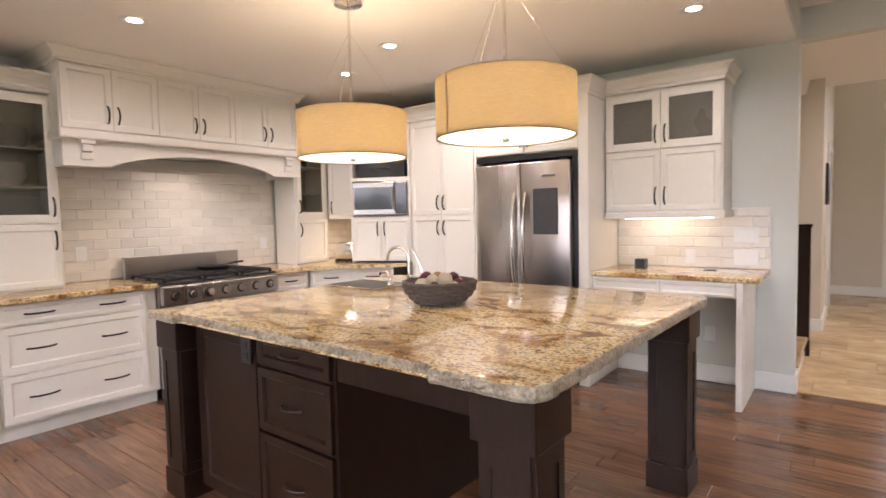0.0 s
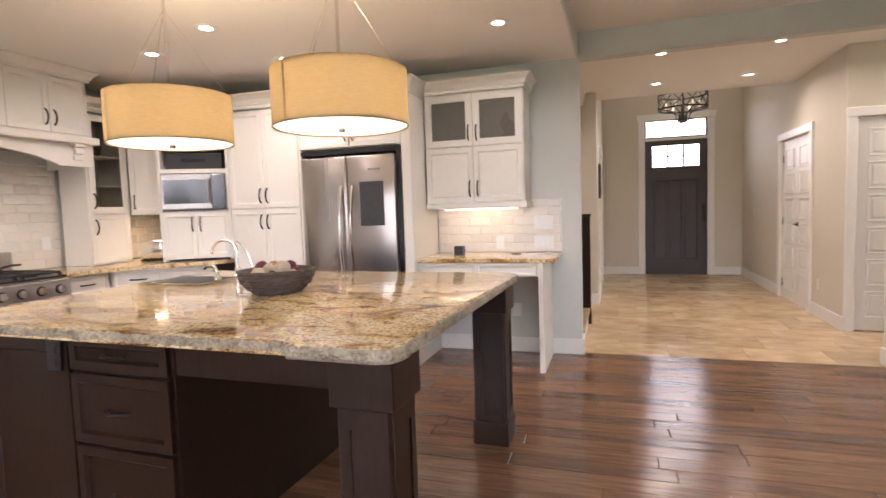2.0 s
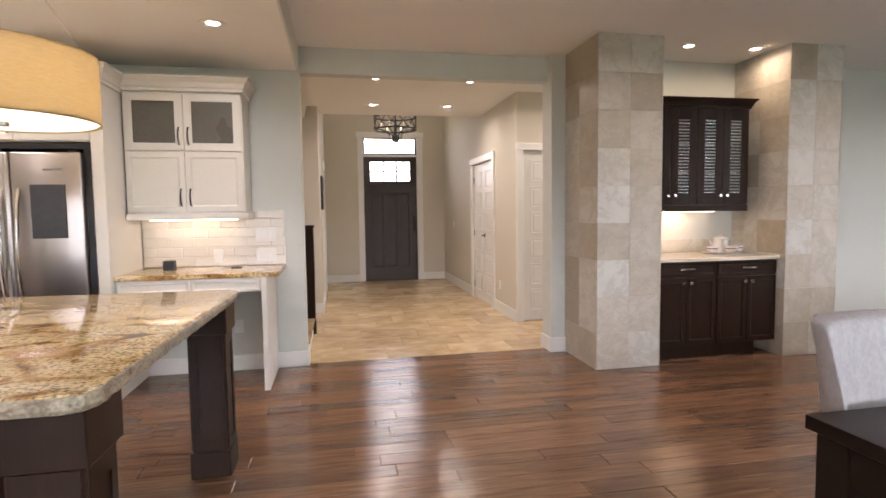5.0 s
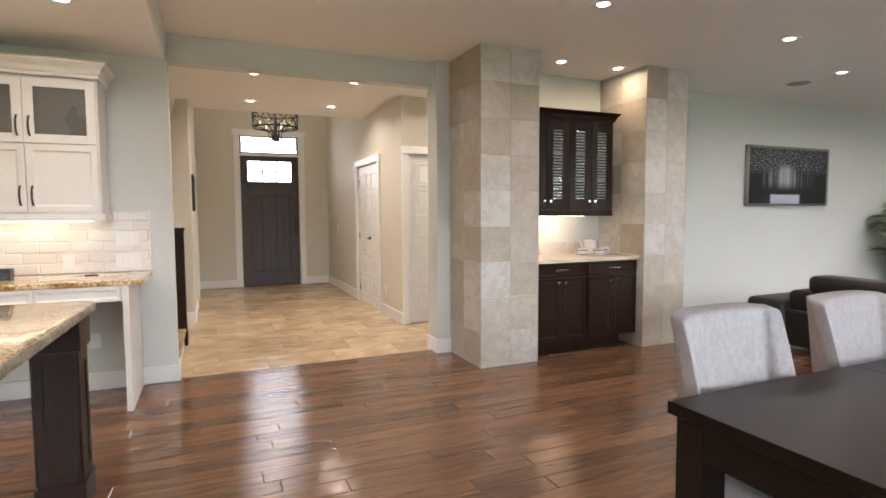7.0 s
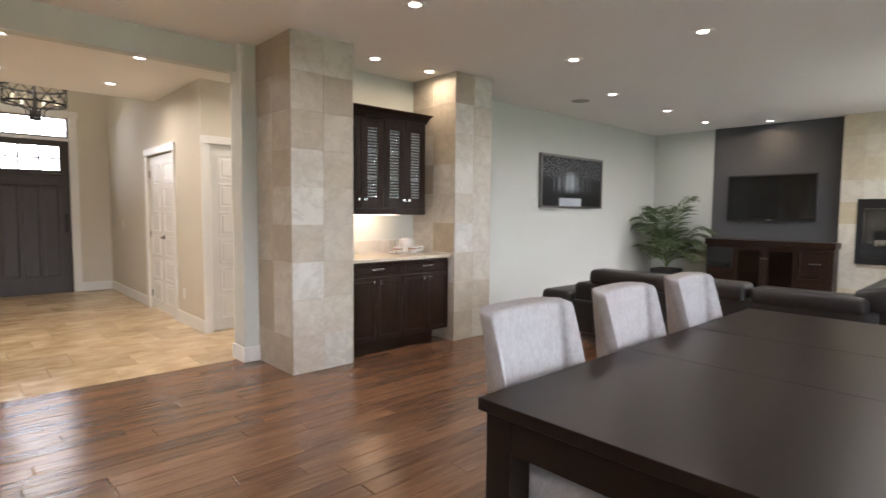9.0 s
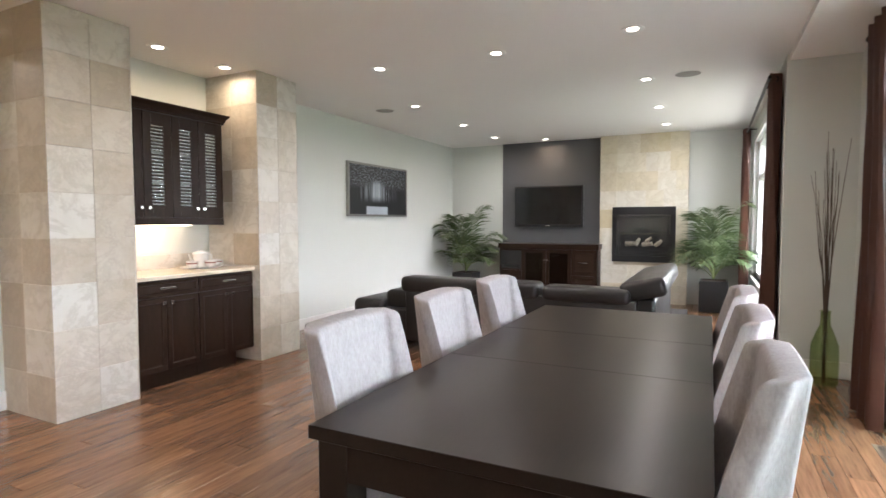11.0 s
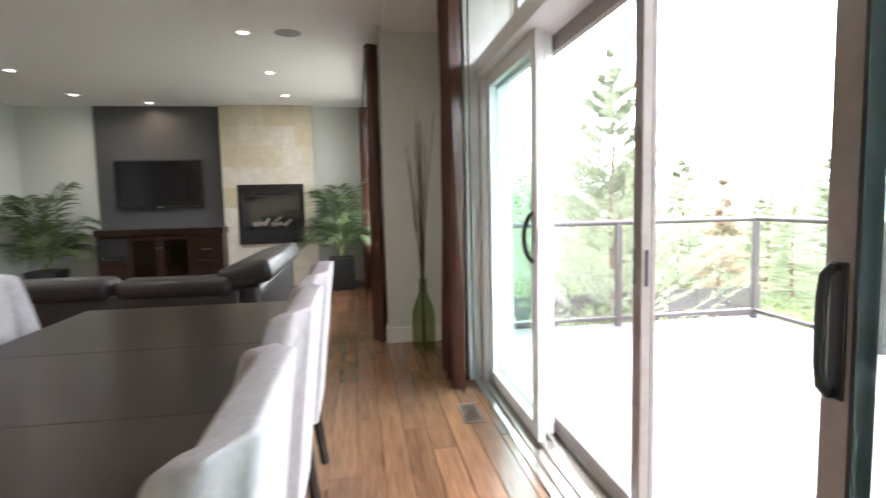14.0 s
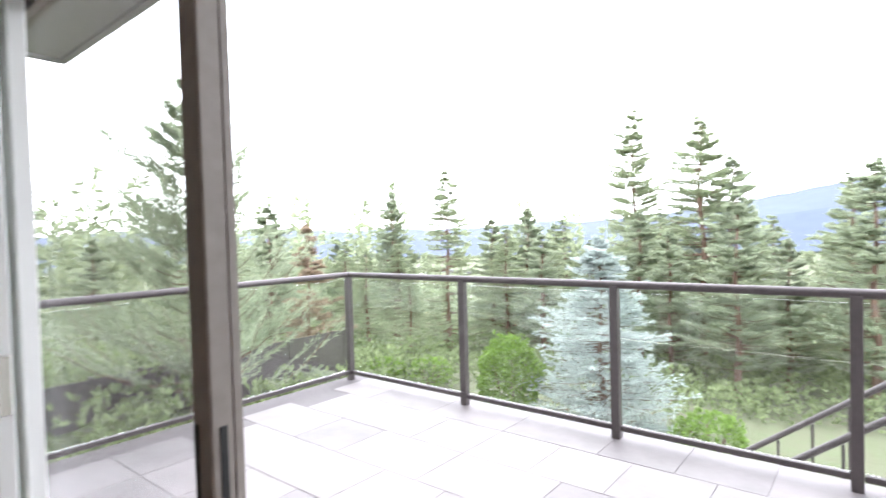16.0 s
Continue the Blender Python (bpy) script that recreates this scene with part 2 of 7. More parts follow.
def granite():
    m = bpy.data.materials.new("gold_granite")
    m.use_nodes = True
    t = m.node_tree
    L = t.links.new
    b = t.nodes["Principled BSDF"]
    co = t.nodes.new("ShaderNodeTexCoord")
    mp = t.nodes.new("ShaderNodeMapping")
    mp.inputs[2].default_value = (0, 0, radians(35))
    mp.inputs[3].default_value = (1, 1.7, 1)
    L(co.outputs[3], mp.inputs[0])
    flow = t.nodes.new("ShaderNodeTexNoise")
    flow.inputs["Scale"].default_value, flow.inputs["Detail"].default_value, flow.inputs["Distortion"].default_value = 2.3, 9, 1.6
    L(mp.outputs[0], flow.inputs[0])
    r1 = t.nodes.new("ShaderNodeValToRGB")
    e = r1.color_ramp.elements
    e[0].position, e[1].position = 0.33, 0.70
    e[0].color, e[1].color = (0.26, 0.13, 0.05, 1), (0.80, 0.70, 0.50, 1)
    for at, col in ((0.42, (0.50, 0.31, 0.12, 1)), (0.465, (0.70, 0.53, 0.28, 1)), (0.56, (0.74, 0.60, 0.36, 1))):
        e.new(at).color = col
    L(flow.outputs[0], r1.inputs[0])
    veins = t.nodes.new("ShaderNodeTexNoise")
    veins.inputs["Scale"].default_value, veins.inputs["Detail"].default_value, veins.inputs["Distortion"].default_value = 5.0, 8, 2.2
    L(mp.outputs[0], veins.inputs[0])
    r3 = t.nodes.new("ShaderNodeValToRGB")
    e = r3.color_ramp.elements
    e[0].position, e[1].position = 0.36, 0.43
    e[0].color, e[1].color = (0.42, 0.24, 0.13, 1), (1, 1, 1, 1)
    L(veins.outputs[0], r3.inputs[0])
    mv = t.nodes.new("ShaderNodeMix")
    mv.data_type, mv.blend_type = 'RGBA', 'MULTIPLY'
    mv.inputs[0].default_value = 0.85
    L(r1.outputs[0], mv.inputs[6]); L(r3.outputs[0], mv.inputs[7])
    sp = t.nodes.new("ShaderNodeTexNoise")
    sp.inputs["Scale"].default_value, sp.inputs["Detail"].default_value = 95, 5
    L(co.outputs[3], sp.inputs[0])
    r2 = t.nodes.new("ShaderNodeValToRGB")
    r2.color_ramp.elements[0].position, r2.color_ramp.elements[1].position = 0.37, 0.53
    r2.color_ramp.elements[0].color = (0.20, 0.16, 0.13, 1)
    r2.color_ramp.elements[1].color = (1.15, 1.12, 1.05, 1)
    L(sp.outputs[0], r2.inputs[0])
    mx = t.nodes.new("ShaderNodeMix")
    mx.data_type, mx.blend_type = 'RGBA', 'MULTIPLY'
    mx.inputs[0].default_value = 0.8
    L(mv.outputs[2], mx.inputs[6]); L(r2.outputs[0], mx.inputs[7])
    L(mx.outputs[2], b.inputs["Base Color"])
    b.inputs["Roughness"].default_value = 0.09
    return m


GRANITE = granite()

EDGESTONE = mat("chiselled_granite_edge", (0.55, 0.47, 0.34), 0.4, grain=95, var=0.38, second=(0.10, 0.075, 0.05), bump=0.004, bscale=70, sscale=16)
CANDLE = glow_mat("frosted_candle_bulb", (1.0, 0.84, 0.62), 0.3)
MWSTEEL = mat("dark_brushed_steel", (0.46, 0.42, 0.39), 0.3, metal=1.0, grain=6, var=0.04, stretch=(0.6, 40, 40), sscale=0.04)


# ---- building helpers ----
def bx(bm, x0, x1, y0, y1, z0, z1, bev=0.0, seg=2):
    c = bmesh.ops.create_cube(bm, size=1.0)
    vs = c["verts"]
    for v in vs:
        v.co = Vector(((x0 + x1) / 2 + v.co.x * (x1 - x0), (y0 + y1) / 2 + v.co.y * (y1 - y0), (z0 + z1) / 2 + v.co.z * (z1 - z0)))
    if bev:
        es = list({e for v in vs for e in v.link_edges})
        bmesh.ops.bevel(bm, geom=es, offset=bev, segments=seg, affect='EDGES', profile=0.5)
    return bm


def B(*a, **k):
    return bx(bmesh.new(), *a, **k)


def rod(bm, p0, p1, r0, r1=None, n=14):
    p0, p1 = Vector(p0), Vector(p1)
    d = p1 - p0
    m = Matrix.Translation((p0 + p1) / 2) @ d.to_track_quat('Z', 'Y').to_matrix().to_4x4()
    bmesh.ops.create_cone(bm, cap_ends=True, segments=n, radius1=r0, radius2=r0 if r1 is None else r1, depth=d.length, matrix=m)
    return bm


def tube(bm, pts, r, n=8, taper=1.0):
    pts = [Vector(p) for p in pts]
    rings, last, q = [], None, None
    for i, p in enumerate(pts):
        d = (pts[min(i + 1, len(pts) - 1)] - pts[max(i - 1, 0)]).normalized()
        q = last.rotation_difference(d) @ q if last else d.to_track_quat('Z', 'Y')
        last = d
        rr = r * (1 + (taper - 1) * i / max(len(pts) - 1, 1))
        rings.append([bm.verts.new(p + q @ Vector((rr * math.cos(a * 2 * math.pi / n), rr * math.sin(a * 2 * math.pi / n), 0))) for a in range(n)])
    for a, b in zip(rings, rings[1:]):
        for k in range(n):
            bm.faces.new((a[k], a[(k + 1) % n], b[(k + 1) % n], b[k]))
    bm.faces.new(rings[0][::-1])
    bm.faces.new(rings[-1])
    return bm


def lathe(bm, prof, c=(0, 0, 0), n=32, caps=False):
    rings = [[bm.verts.new((c[0] + r * math.cos(2 * math.pi * k / n), c[1] + r * math.sin(2 * math.pi * k / n), c[2] + z)) for k in range(n)] for r, z in prof]
    for a, b in zip(rings, rings[1:]):
        for k in range(n):
            bm.faces.new((a[k], a[(k + 1) % n], b[(k + 1) % n], b[k]))
    if prof[0][0] > 1e-3 and caps:
        bm.faces.new(rings[0][::-1])
    if prof[-1][0] > 1e-3 and caps:
        bm.faces.new(rings[-1])
    return bm


def slab(bm, pts, z0, z1, bev=0.0, seg=3):
    """A flat polygon in plan, given thickness and rounded edges."""
    lo = [bm.verts.new((x, y, z0)) for x, y in pts]
    hi = [bm.verts.new((x, y, z1)) for x, y in pts]
    f = [bm.faces.new(lo[::-1]), bm.faces.new(hi)]
    n = len(pts)
    for k in range(n):
        f.append(bm.faces.new((lo[k], lo[(k + 1) % n], hi[(k + 1) % n], hi[k])))
    if bev:
        es = list(set(f[0].edges) | set(f[1].edges))
        bmesh.ops.bevel(bm, geom=es, offset=bev, segments=seg, affect='EDGES', profile=0.5)
    return bm


def mesh_of(name, bm, material, smooth=False):
    bmesh.ops.recalc_face_normals(bm, faces=bm.faces)
    me = bpy.data.meshes.new(name)
    bm.to_mesh(me)
    bm.free()
    me.materials.append(material)
    if smooth:
        for p in me.polygons:
            p.use_smooth = True
        me.set_sharp_from_angle(angle=radians(38))
    return me


def part(name, bm, material, parent, label="", smooth=False):
    ob = new(name, mesh_of(name, bm, material, smooth))
    ob.parent = parent
    if label:
        ob["label"] = label
    return ob


def solo(name, bm, material, label, category, group="", kind="", smooth=False, m=None):
    ob = new(name, mesh_of(name, bm, material, smooth))
    if m is not None:
        ob.matrix_world = m
    return tagged(ob, label, category, group, kind)


def thing(name, m, label, category, group="", kind=""):
    ob = new(name)
    ob.empty_display_size = 0.1
    ob.matrix_world = m
    return tagged(ob, label, category, group, kind)


def structure(name, bm, material, label, category):
    return solo(name, bm, material, label, category, kind="structure")


def panel_bm(x0, x1, z0, z1, y, t=0.02, rail=0.058, sink=0.008):
    """A front with a sunk field; it faces -y, and its face lies at y."""
    bm = B(x0, x1, y, y + t, z0, z1, bev=0.0015, seg=1)
    f = min(bm.faces, key=lambda q: q.calc_center_median().y - q.calc_area())
    if min(x1 - x0, z1 - z0) > 2.4 * rail:
        bmesh.ops.inset_individual(bm, faces=[f], thickness=rail, depth=0)
        bmesh.ops.inset_individual(bm, faces=[f], thickness=0.004, depth=-0.004)
        bmesh.ops.inset_individual(bm, faces=[f], thickness=0.010, depth=-(sink - 0.004))
    return bm


def bow(x, z, y, length, up=True, out=0.03, r=0.005, wide=2.0):
    bm = bmesh.new()
    n = 9
    pts = []
    for i in range(n):
        s = i / (n - 1)
        k = (s - 0.5) * length
        o = out * math.sin(math.pi * s) ** 0.6
        pts.append((x, y - o, z + k) if up else (x + k, y - o, z))
    tube(bm, pts, r * 1.25, 8)
    return bm


def front(cab, kind, x0, x1, z0, z1, y, paint, pull=None, metal=None, glass=None, plen=0.13):
    """A door or drawer of a cabinet, with its handle or pane as sub-parts."""
    metal = metal or BRONZE
    name = "drawer_front" if kind == "d" else "cabinet_door"
    if kind == "g":
        bm = bmesh.new()
        s = 0.058
        bx(bm, x0, x0 + s, y, y + 0.02, z0, z1, 0.0015, 1)
        bx(bm, x1 - s, x1, y, y + 0.02, z0, z1, 0.0015, 1)
        bx(bm, x0 + s, x1 - s, y + 0.001, y + 0.02, z0, z0 + s)
        bx(bm, x0 + s, x1 - s, y + 0.001, y + 0.02, z1 - s, z1)
        d = part(name, bm, paint, cab)
        part("pane", B(x0 + s, x1 - s, y + 0.009, y + 0.013, z0 + s, z1 - s), glass or DIMGLASS, d, "glass pane")
    else:
        d = part(name, panel_bm(x0, x1, z0, z1, y, rail=0.03 if (z1 - z0) < 0.17 else 0.055), paint, cab)
    if pull == "c":
        part("handle", bow((x0 + x1) / 2, (z0 + z1) / 2, y, plen, up=False), metal, d, "dark bronze bow handle", True)
    elif pull == "cc":
        for q in (0.25, 0.75):
            part("handle", bow(x0 + (x1 - x0) * q, (z0 + z1) / 2, y, plen, up=False), metal, d, "dark bronze bow handle", True)
    elif pull:
        px = x0 + 0.032 if "l" in pull else x1 - 0.032
        pz = z0 + 0.11 if "b" in pull else z1 - 0.11
        part("handle", bow(px, pz, y, plen), metal, d, "dark bronze bow handle", True)
    return d


def crown_bm(w, d, z0, z1, out=0.06, sides=True):
    """A moulding round the top of a cabinet: stepped and flaring out to the front (-y) and the sides."""
    bm = bmesh.new()
    prof = [(0.0, 0.0), (0.012, 0.0), (0.012, 0.2), (0.02, 0.25), (0.03, 0.55), (0.055, 0.85), (0.06, 0.87), (0.06, 1.0), (0.0, 1.0)]
    path = []
    for o, h in prof:
        o = o / 0.06 * out
        s = o if sides else 0
        z = z0 + h * (z1 - z0)
        path.append([(-s, d, z), (-s, -o, z), (w + s, -o, z), (w + s, d, z)])
    rings = [[bm.verts.new(p) for p in row] for row in path]
    for a, b in zip(rings, rings[1:]):
        for k in range(3):
            bm.faces.new((a[k], a[k + 1], b[k + 1], b[k]))
    bm.faces.new(rings[-1])
    return bm


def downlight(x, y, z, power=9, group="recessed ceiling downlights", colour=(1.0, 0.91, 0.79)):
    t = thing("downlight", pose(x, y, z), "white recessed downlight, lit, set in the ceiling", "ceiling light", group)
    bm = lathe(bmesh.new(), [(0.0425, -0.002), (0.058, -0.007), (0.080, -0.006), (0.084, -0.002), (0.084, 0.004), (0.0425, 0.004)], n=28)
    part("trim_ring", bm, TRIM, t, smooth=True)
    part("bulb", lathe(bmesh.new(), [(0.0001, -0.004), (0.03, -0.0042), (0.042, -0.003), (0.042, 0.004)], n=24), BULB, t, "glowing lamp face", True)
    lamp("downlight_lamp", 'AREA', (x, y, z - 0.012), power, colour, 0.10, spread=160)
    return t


# added fill lamp in the living room window, extra daylight for the ceiling
wl = lamp("window_light", 'AREA', (7.72, -0.50, 1.45), 13, (1.0, 0.98, 0.94), 1.6, target=(7.72, 2.5, 1.6))
wl.data.shape, wl.data.size, wl.data.size_y = 'RECTANGLE', 2.6, 1.75

# ---- structure ----
CH, KH, HH = 2.74, 2.53, 2.71       # ceilings: dining and living, kitchen, hall


def wall(name, pieces, material=None, label="pale grey-green painted wall"):
    bm = bmesh.new()
    for p in pieces:
        bx(bm, *p)
    return structure(name, bm, material or WALL, label, "wall")


structure("floor", bx(bx(B(-4.7, 0.5, -3.2, 4.66, -0.20, -0.02), 0.5, 5.8, -1.0, 4.66, -0.2, -0.02), 5.8, 9.9, -0.5, 4.66, -0.2, -0.02), GAP, "dark walnut plank floor", "floor")
structure("floor_hall", B(-2.6, 5.2, 4.668, 10.6, -0.20, -0.012), GROUT, "polished travertine tile floor of the hall", "floor")
# opening wall between kitchen, dining and hall, with the bar alcove's back
wall("wall_north", [(-4.7, -0.16, 4.60, 4.74, 0, 3.0), (-0.16, 2.07, 4.62, 4.74, 2.52, 3.0), (2.07, 2.30, 4.52, 4.74, 0, 3.0),
                    (2.30, 9.9, 4.56, 4.70, 0, 3.0)])
wall("wall_range", [(-4.72, -4.56, -3.2, 4.60, 0, 2.8)])
wall("wall_south_kitchen", [(-4.72, -3.9, -3.34, -3.2, 0, 2.9), (-3.9, -0.1, -3.34, -3.2, 0, 0.5), (-3.9, -0.1, -3.34, -3.2, 2.35, 2.9), (-0.1, 0.52, -3.34, -3.2, 0, 2.9), (0.38, 0.515, -3.2, -1.0, 0, 2.9)])
wall("wall_south", [(0.52, 0.79, -1.30, -1.0, 0, 3.0), (4.65, 5.71, -1.30, -1.0, 0, 3.0), (0.79, 4.65, -1.30, -1.0, 2.66, 3.0),
                    (5.71, 5.86, -1.30, -0.48, 0, 3.0), (5.86, 6.35, -0.62, -0.48, 0, 3.0), (6.35, 9.1, -0.62, -0.48, 0, 0.55),
                    (6.35, 9.1, -0.62, -0.48, 2.45, 3.0), (9.1, 9.9, -0.62, -0.48, 0, 3.0)])
wall("wall_east", [(9.66, 9.85, -0.62, 4.6, 0, 3.0)], label="pale grey painted wall at the end of the living room")
structure("accent_wall", B(9.63, 9.66, 1.72, 3.52, 0, CH), GREYWALL, "charcoal painted accent wall behind the television", "wall")
wall("wall_hall_right", [(2.20, 2.34, 6.04, 6.86, 0, 4.2), (2.20, 2.34, 7.97, 10.4, 0, 4.2), (2.20, 2.34, 6.86, 7.97, 2.03, 4.2)
                         ], HALLWALL, "warm beige painted hall wall")
wall("wall_passage", [(2.34, 5.2, 5.90, 6.04, 2.05, 3.0), (3.09, 5.2, 5.90, 6.04, 0, 2.05), (2.20, 2.275, 5.9, 6.04, 0, 4.2), (2.275, 2.34, 5.9, 6.04, 2.05, 4.2),
                         (5.06, 5.2, 4.7, 5.9, 0, 3.0)], HALLWALL, "warm beige painted hall wall")
wall("wall_hall_left", [(-0.26, -0.10, 7.06, 8.2, 0, 4.2), (-0.26, -0.10, 9.1, 10.4, 0, 4.2), (-0.26, -0.10, 8.2, 9.1, 2.05, 4.2),
                        (-2.6, -0.26, 7.06, 7.2, 0, 4.2), (-2.6, -2.46, 4.7, 7.06, 0, 4.2), (-0.9, -0.76, 7.2, 10.4, 0, 3.0)],
     HALLWALL, "warm beige painted hall wall")
wall("wall_front", [(-1.0, 0.60, 10.27, 10.43, 0, 4.2), (1.69, 2.4, 10.27, 10.43, 0, 4.2), (0.60, 1.69, 10.27, 10.43, 2.75, 4.2)],
     HALLWALL, "warm beige painted wall round the front door")
structure("ceiling", B(-0.18, 9.9, -1.2, 4.62, CH, CH + 0.12), CEIL, "white painted ceiling of the dining and living rooms", "ceiling")
structure("ceiling_kitchen", B(-4.7, -0.18, -3.3, 4.62, KH, KH + 0.4), CEIL, "lower white painted kitchen ceiling", "ceiling")
structure("ceiling_fascia", B(-0.179, -0.165, -1.2, 4.62, KH, CH), WALL, "painted step between the two ceilings", "trim")
structure("ceiling_back", B(-0.18, 0.6, -3.3, -1.2, CH, CH + 0.12), CEIL, "white painted ceiling", "ceiling")
structure("ceiling_hall", B(-2.6, 5.2, 4.70, 7.6, HH, HH + 0.3), CEIL, "white painted hall ceiling", "ceiling")
structure("ceiling_foyer", B(-1.0, 2.5, 7.6, 10.5, 4.2, 4.3), CEIL, "high white foyer ceiling", "ceiling")
wall("wall_foyer_upper", [(-0.2, 2.3, 7.56, 7.6, HH + 0.3, 4.2)], HALLWALL, "warm beige wall above the hall ceiling")
structure("ceiling_bay", B(0.5, 5.72, -1.02, -0.50, 2.69, CH - 0.001), CEIL, "white soffit over the sliding doors", "ceiling")


def board(name, pieces):
    bm = bmesh.new()
    for p in pieces:
        bx(bm, *p, bev=0.004, seg=1)
    return structure(name, bm, TRIM, "white painted baseboard", "baseboard")


board("baseboard_north", [(-1.48, -0.155, 4.584, 4.60, 0, 0.135), (-0.16, -0.144, 4.59, 4.75, 0, 0.135), (2.054, 2.07, 4.50, 4.75, 0, 0.135),
                          (2.06, 2.215, 4.504, 4.52, 0, 0.135), (4.54, 9.66, 4.544, 4.56, 0, 0.135)])
board("baseboard_hall", [(2.184, 2.20, 5.884, 6.775, 0, 0.14), (2.184, 2.20, 8.05, 10.27, 0, 0.14),
                         (-0.10, -0.084, 7.05, 8.13, 0, 0.14), (-0.3, -0.09, 7.044, 7.06, 0, 0.14), (-0.10, 0.54, 10.254, 10.27, 0, 0.14),
                         (1.76, 2.2, 10.254, 10.27, 0, 0.14)])
board("baseboard_south", [(5.694, 5.71, -1.0, -0.47, 0, 0.14), (5.70, 9.6, -0.48, -0.464, 0, 0.14), (4.70, 5.70, -1.0, -0.984, 0, 0.14)])


def casing(name, pieces, label="white painted door casing"):
    bm = bmesh.new()
    for p in pieces:
        bx(bm, *p, bev=0.004, seg=1)
    return structure(name, bm, TRIM, label, "trim")


casing("trim_front_door", [(0.52, 0.605, 10.245, 10.27, 0, 2.83), (1.685, 1.77, 10.245, 10.27, 0, 2.83), (0.50, 1.79, 10.24, 10.27, 2.76, 2.86),
                           (0.605, 0.630, 10.25, 10.43, 0, 2.76), (1.658, 1.685, 10.25, 10.43, 0, 2.76), (0.630, 1.658, 10.28, 10.40, 2.394, 2.44), (0.630, 0.665, 10.355, 10.40, 0, 2.394), (1.625, 1.658, 10.355, 10.40, 0, 2.394)])
casing("trim_closet", [(2.175, 2.20, 6.775, 6.865, 0, 2.035), (2.175, 2.20, 7.965, 8.05, 0, 2.035), (2.172, 2.20, 6.76, 8.065, 2.035, 2.125)])
casing("trim_hall_door", [(2.198, 2.283, 5.875, 5.90, 0, 2.035), (3.09, 3.17, 5.875, 5.90, 0, 2.035), (2.19, 3.18, 5.872, 5.90, 2.035, 2.12)])
casing("trim_side_door", [(-0.10, -0.075, 8.12, 8.205, 0, 2.05), (-0.10, -0.075, 9.095, 9.18, 0, 2.05), (-0.10, -0.072, 8.11, 9.19, 2.05, 2.14)])


def front_door():
    d = thing("door_1", pose(0.633, 10.30, 0), "dark grey-brown wooden entry door with three small panes, shut", "door", kind="structure")
    w, h, y = 1.022, 2.392, 0.0
    bm = bmesh.new()
    zs, zl = 1.93, 2.30                         # the row of panes
    bx(bm, 0, 0.13, y, y + 0.05, 0.01, h); bx(bm, w - 0.13, w, y, y + 0.05, 0.01, h)
    bx(bm, 0.13, w - 0.13, y, y + 0.05, 0.01, 0.24); bx(bm, 0.13, w - 0.13, y, y + 0.05, zl, h)
    bx(bm, 0.13, w - 0.13, y, y + 0.05, 1.72, zs)
    part("door_frame", bm, DARKDOOR, d)
    pw = (w - 0.26) / 3
    for k in range(3):
        x0 = 0.13 + k * pw
        part("door_panel", panel_bm(x0, x0 + pw, 0.24, 1.72, y + 0.006, rail=0.04, sink=0.026), DARKDOOR, d)
        part("pane", B(x0 + 0.008, x0 + pw - 0.008, y + 0.02, y + 0.026, zs, zl), GLASS, d, "clear square pane")
    for k in (1, 2):
        part("glazing_bar", B(0.13 + k * pw - 0.017, 0.13 + k * pw + 0.017, y + 0.004, y + 0.045, zs, zl), DARKDOOR, d)
    part("glazing_bar", B(0.13, w - 0.13, y + 0.006, y + 0.043, (zs + zl) / 2 - 0.012, (zs + zl) / 2 + 0.012), DARKDOOR, d)
    part("shelf_moulding", B(0.06, w - 0.06, y - 0.03, y, 1.86, 1.89, bev=0.006), DARKDOOR, d)
    hd = part("door_handle", B(w - 0.085, w - 0.035, y - 0.012, y, 0.95, 1.25, bev=0.004), BRONZE, d, "tall dark bronze handle set")
    part("grip", bow(w - 0.06, 1.06, y - 0.012, 0.20, out=0.05, r=0.008), BRONZE, hd, smooth=True)
    part("threshold", B(0, w, -0.03, 0.08, 0, 0.012), BRONZE, d)
    tr = thing("window_1", pose(0.633, 10.30, 0), "clear transom window over the entry door", "window", kind="structure")
    part("pane", B(0.0, w, 0.03, 0.036, 2.445, 2.76), GLASS, tr)
    bm = bmesh.new()
    bx(bm, 0, w, 0, 0.05, 2.44, 2.465); bx(bm, 0, w, 0, 0.05, 2.735, 2.76); bx(bm, 0, 0.03, 0, 0.05, 2.465, 2.735); bx(bm, w - 0.03, w, 0, 0.05, 2.465, 2.735)
    part("window_frame", bm, DARKDOOR, tr)


front_door()


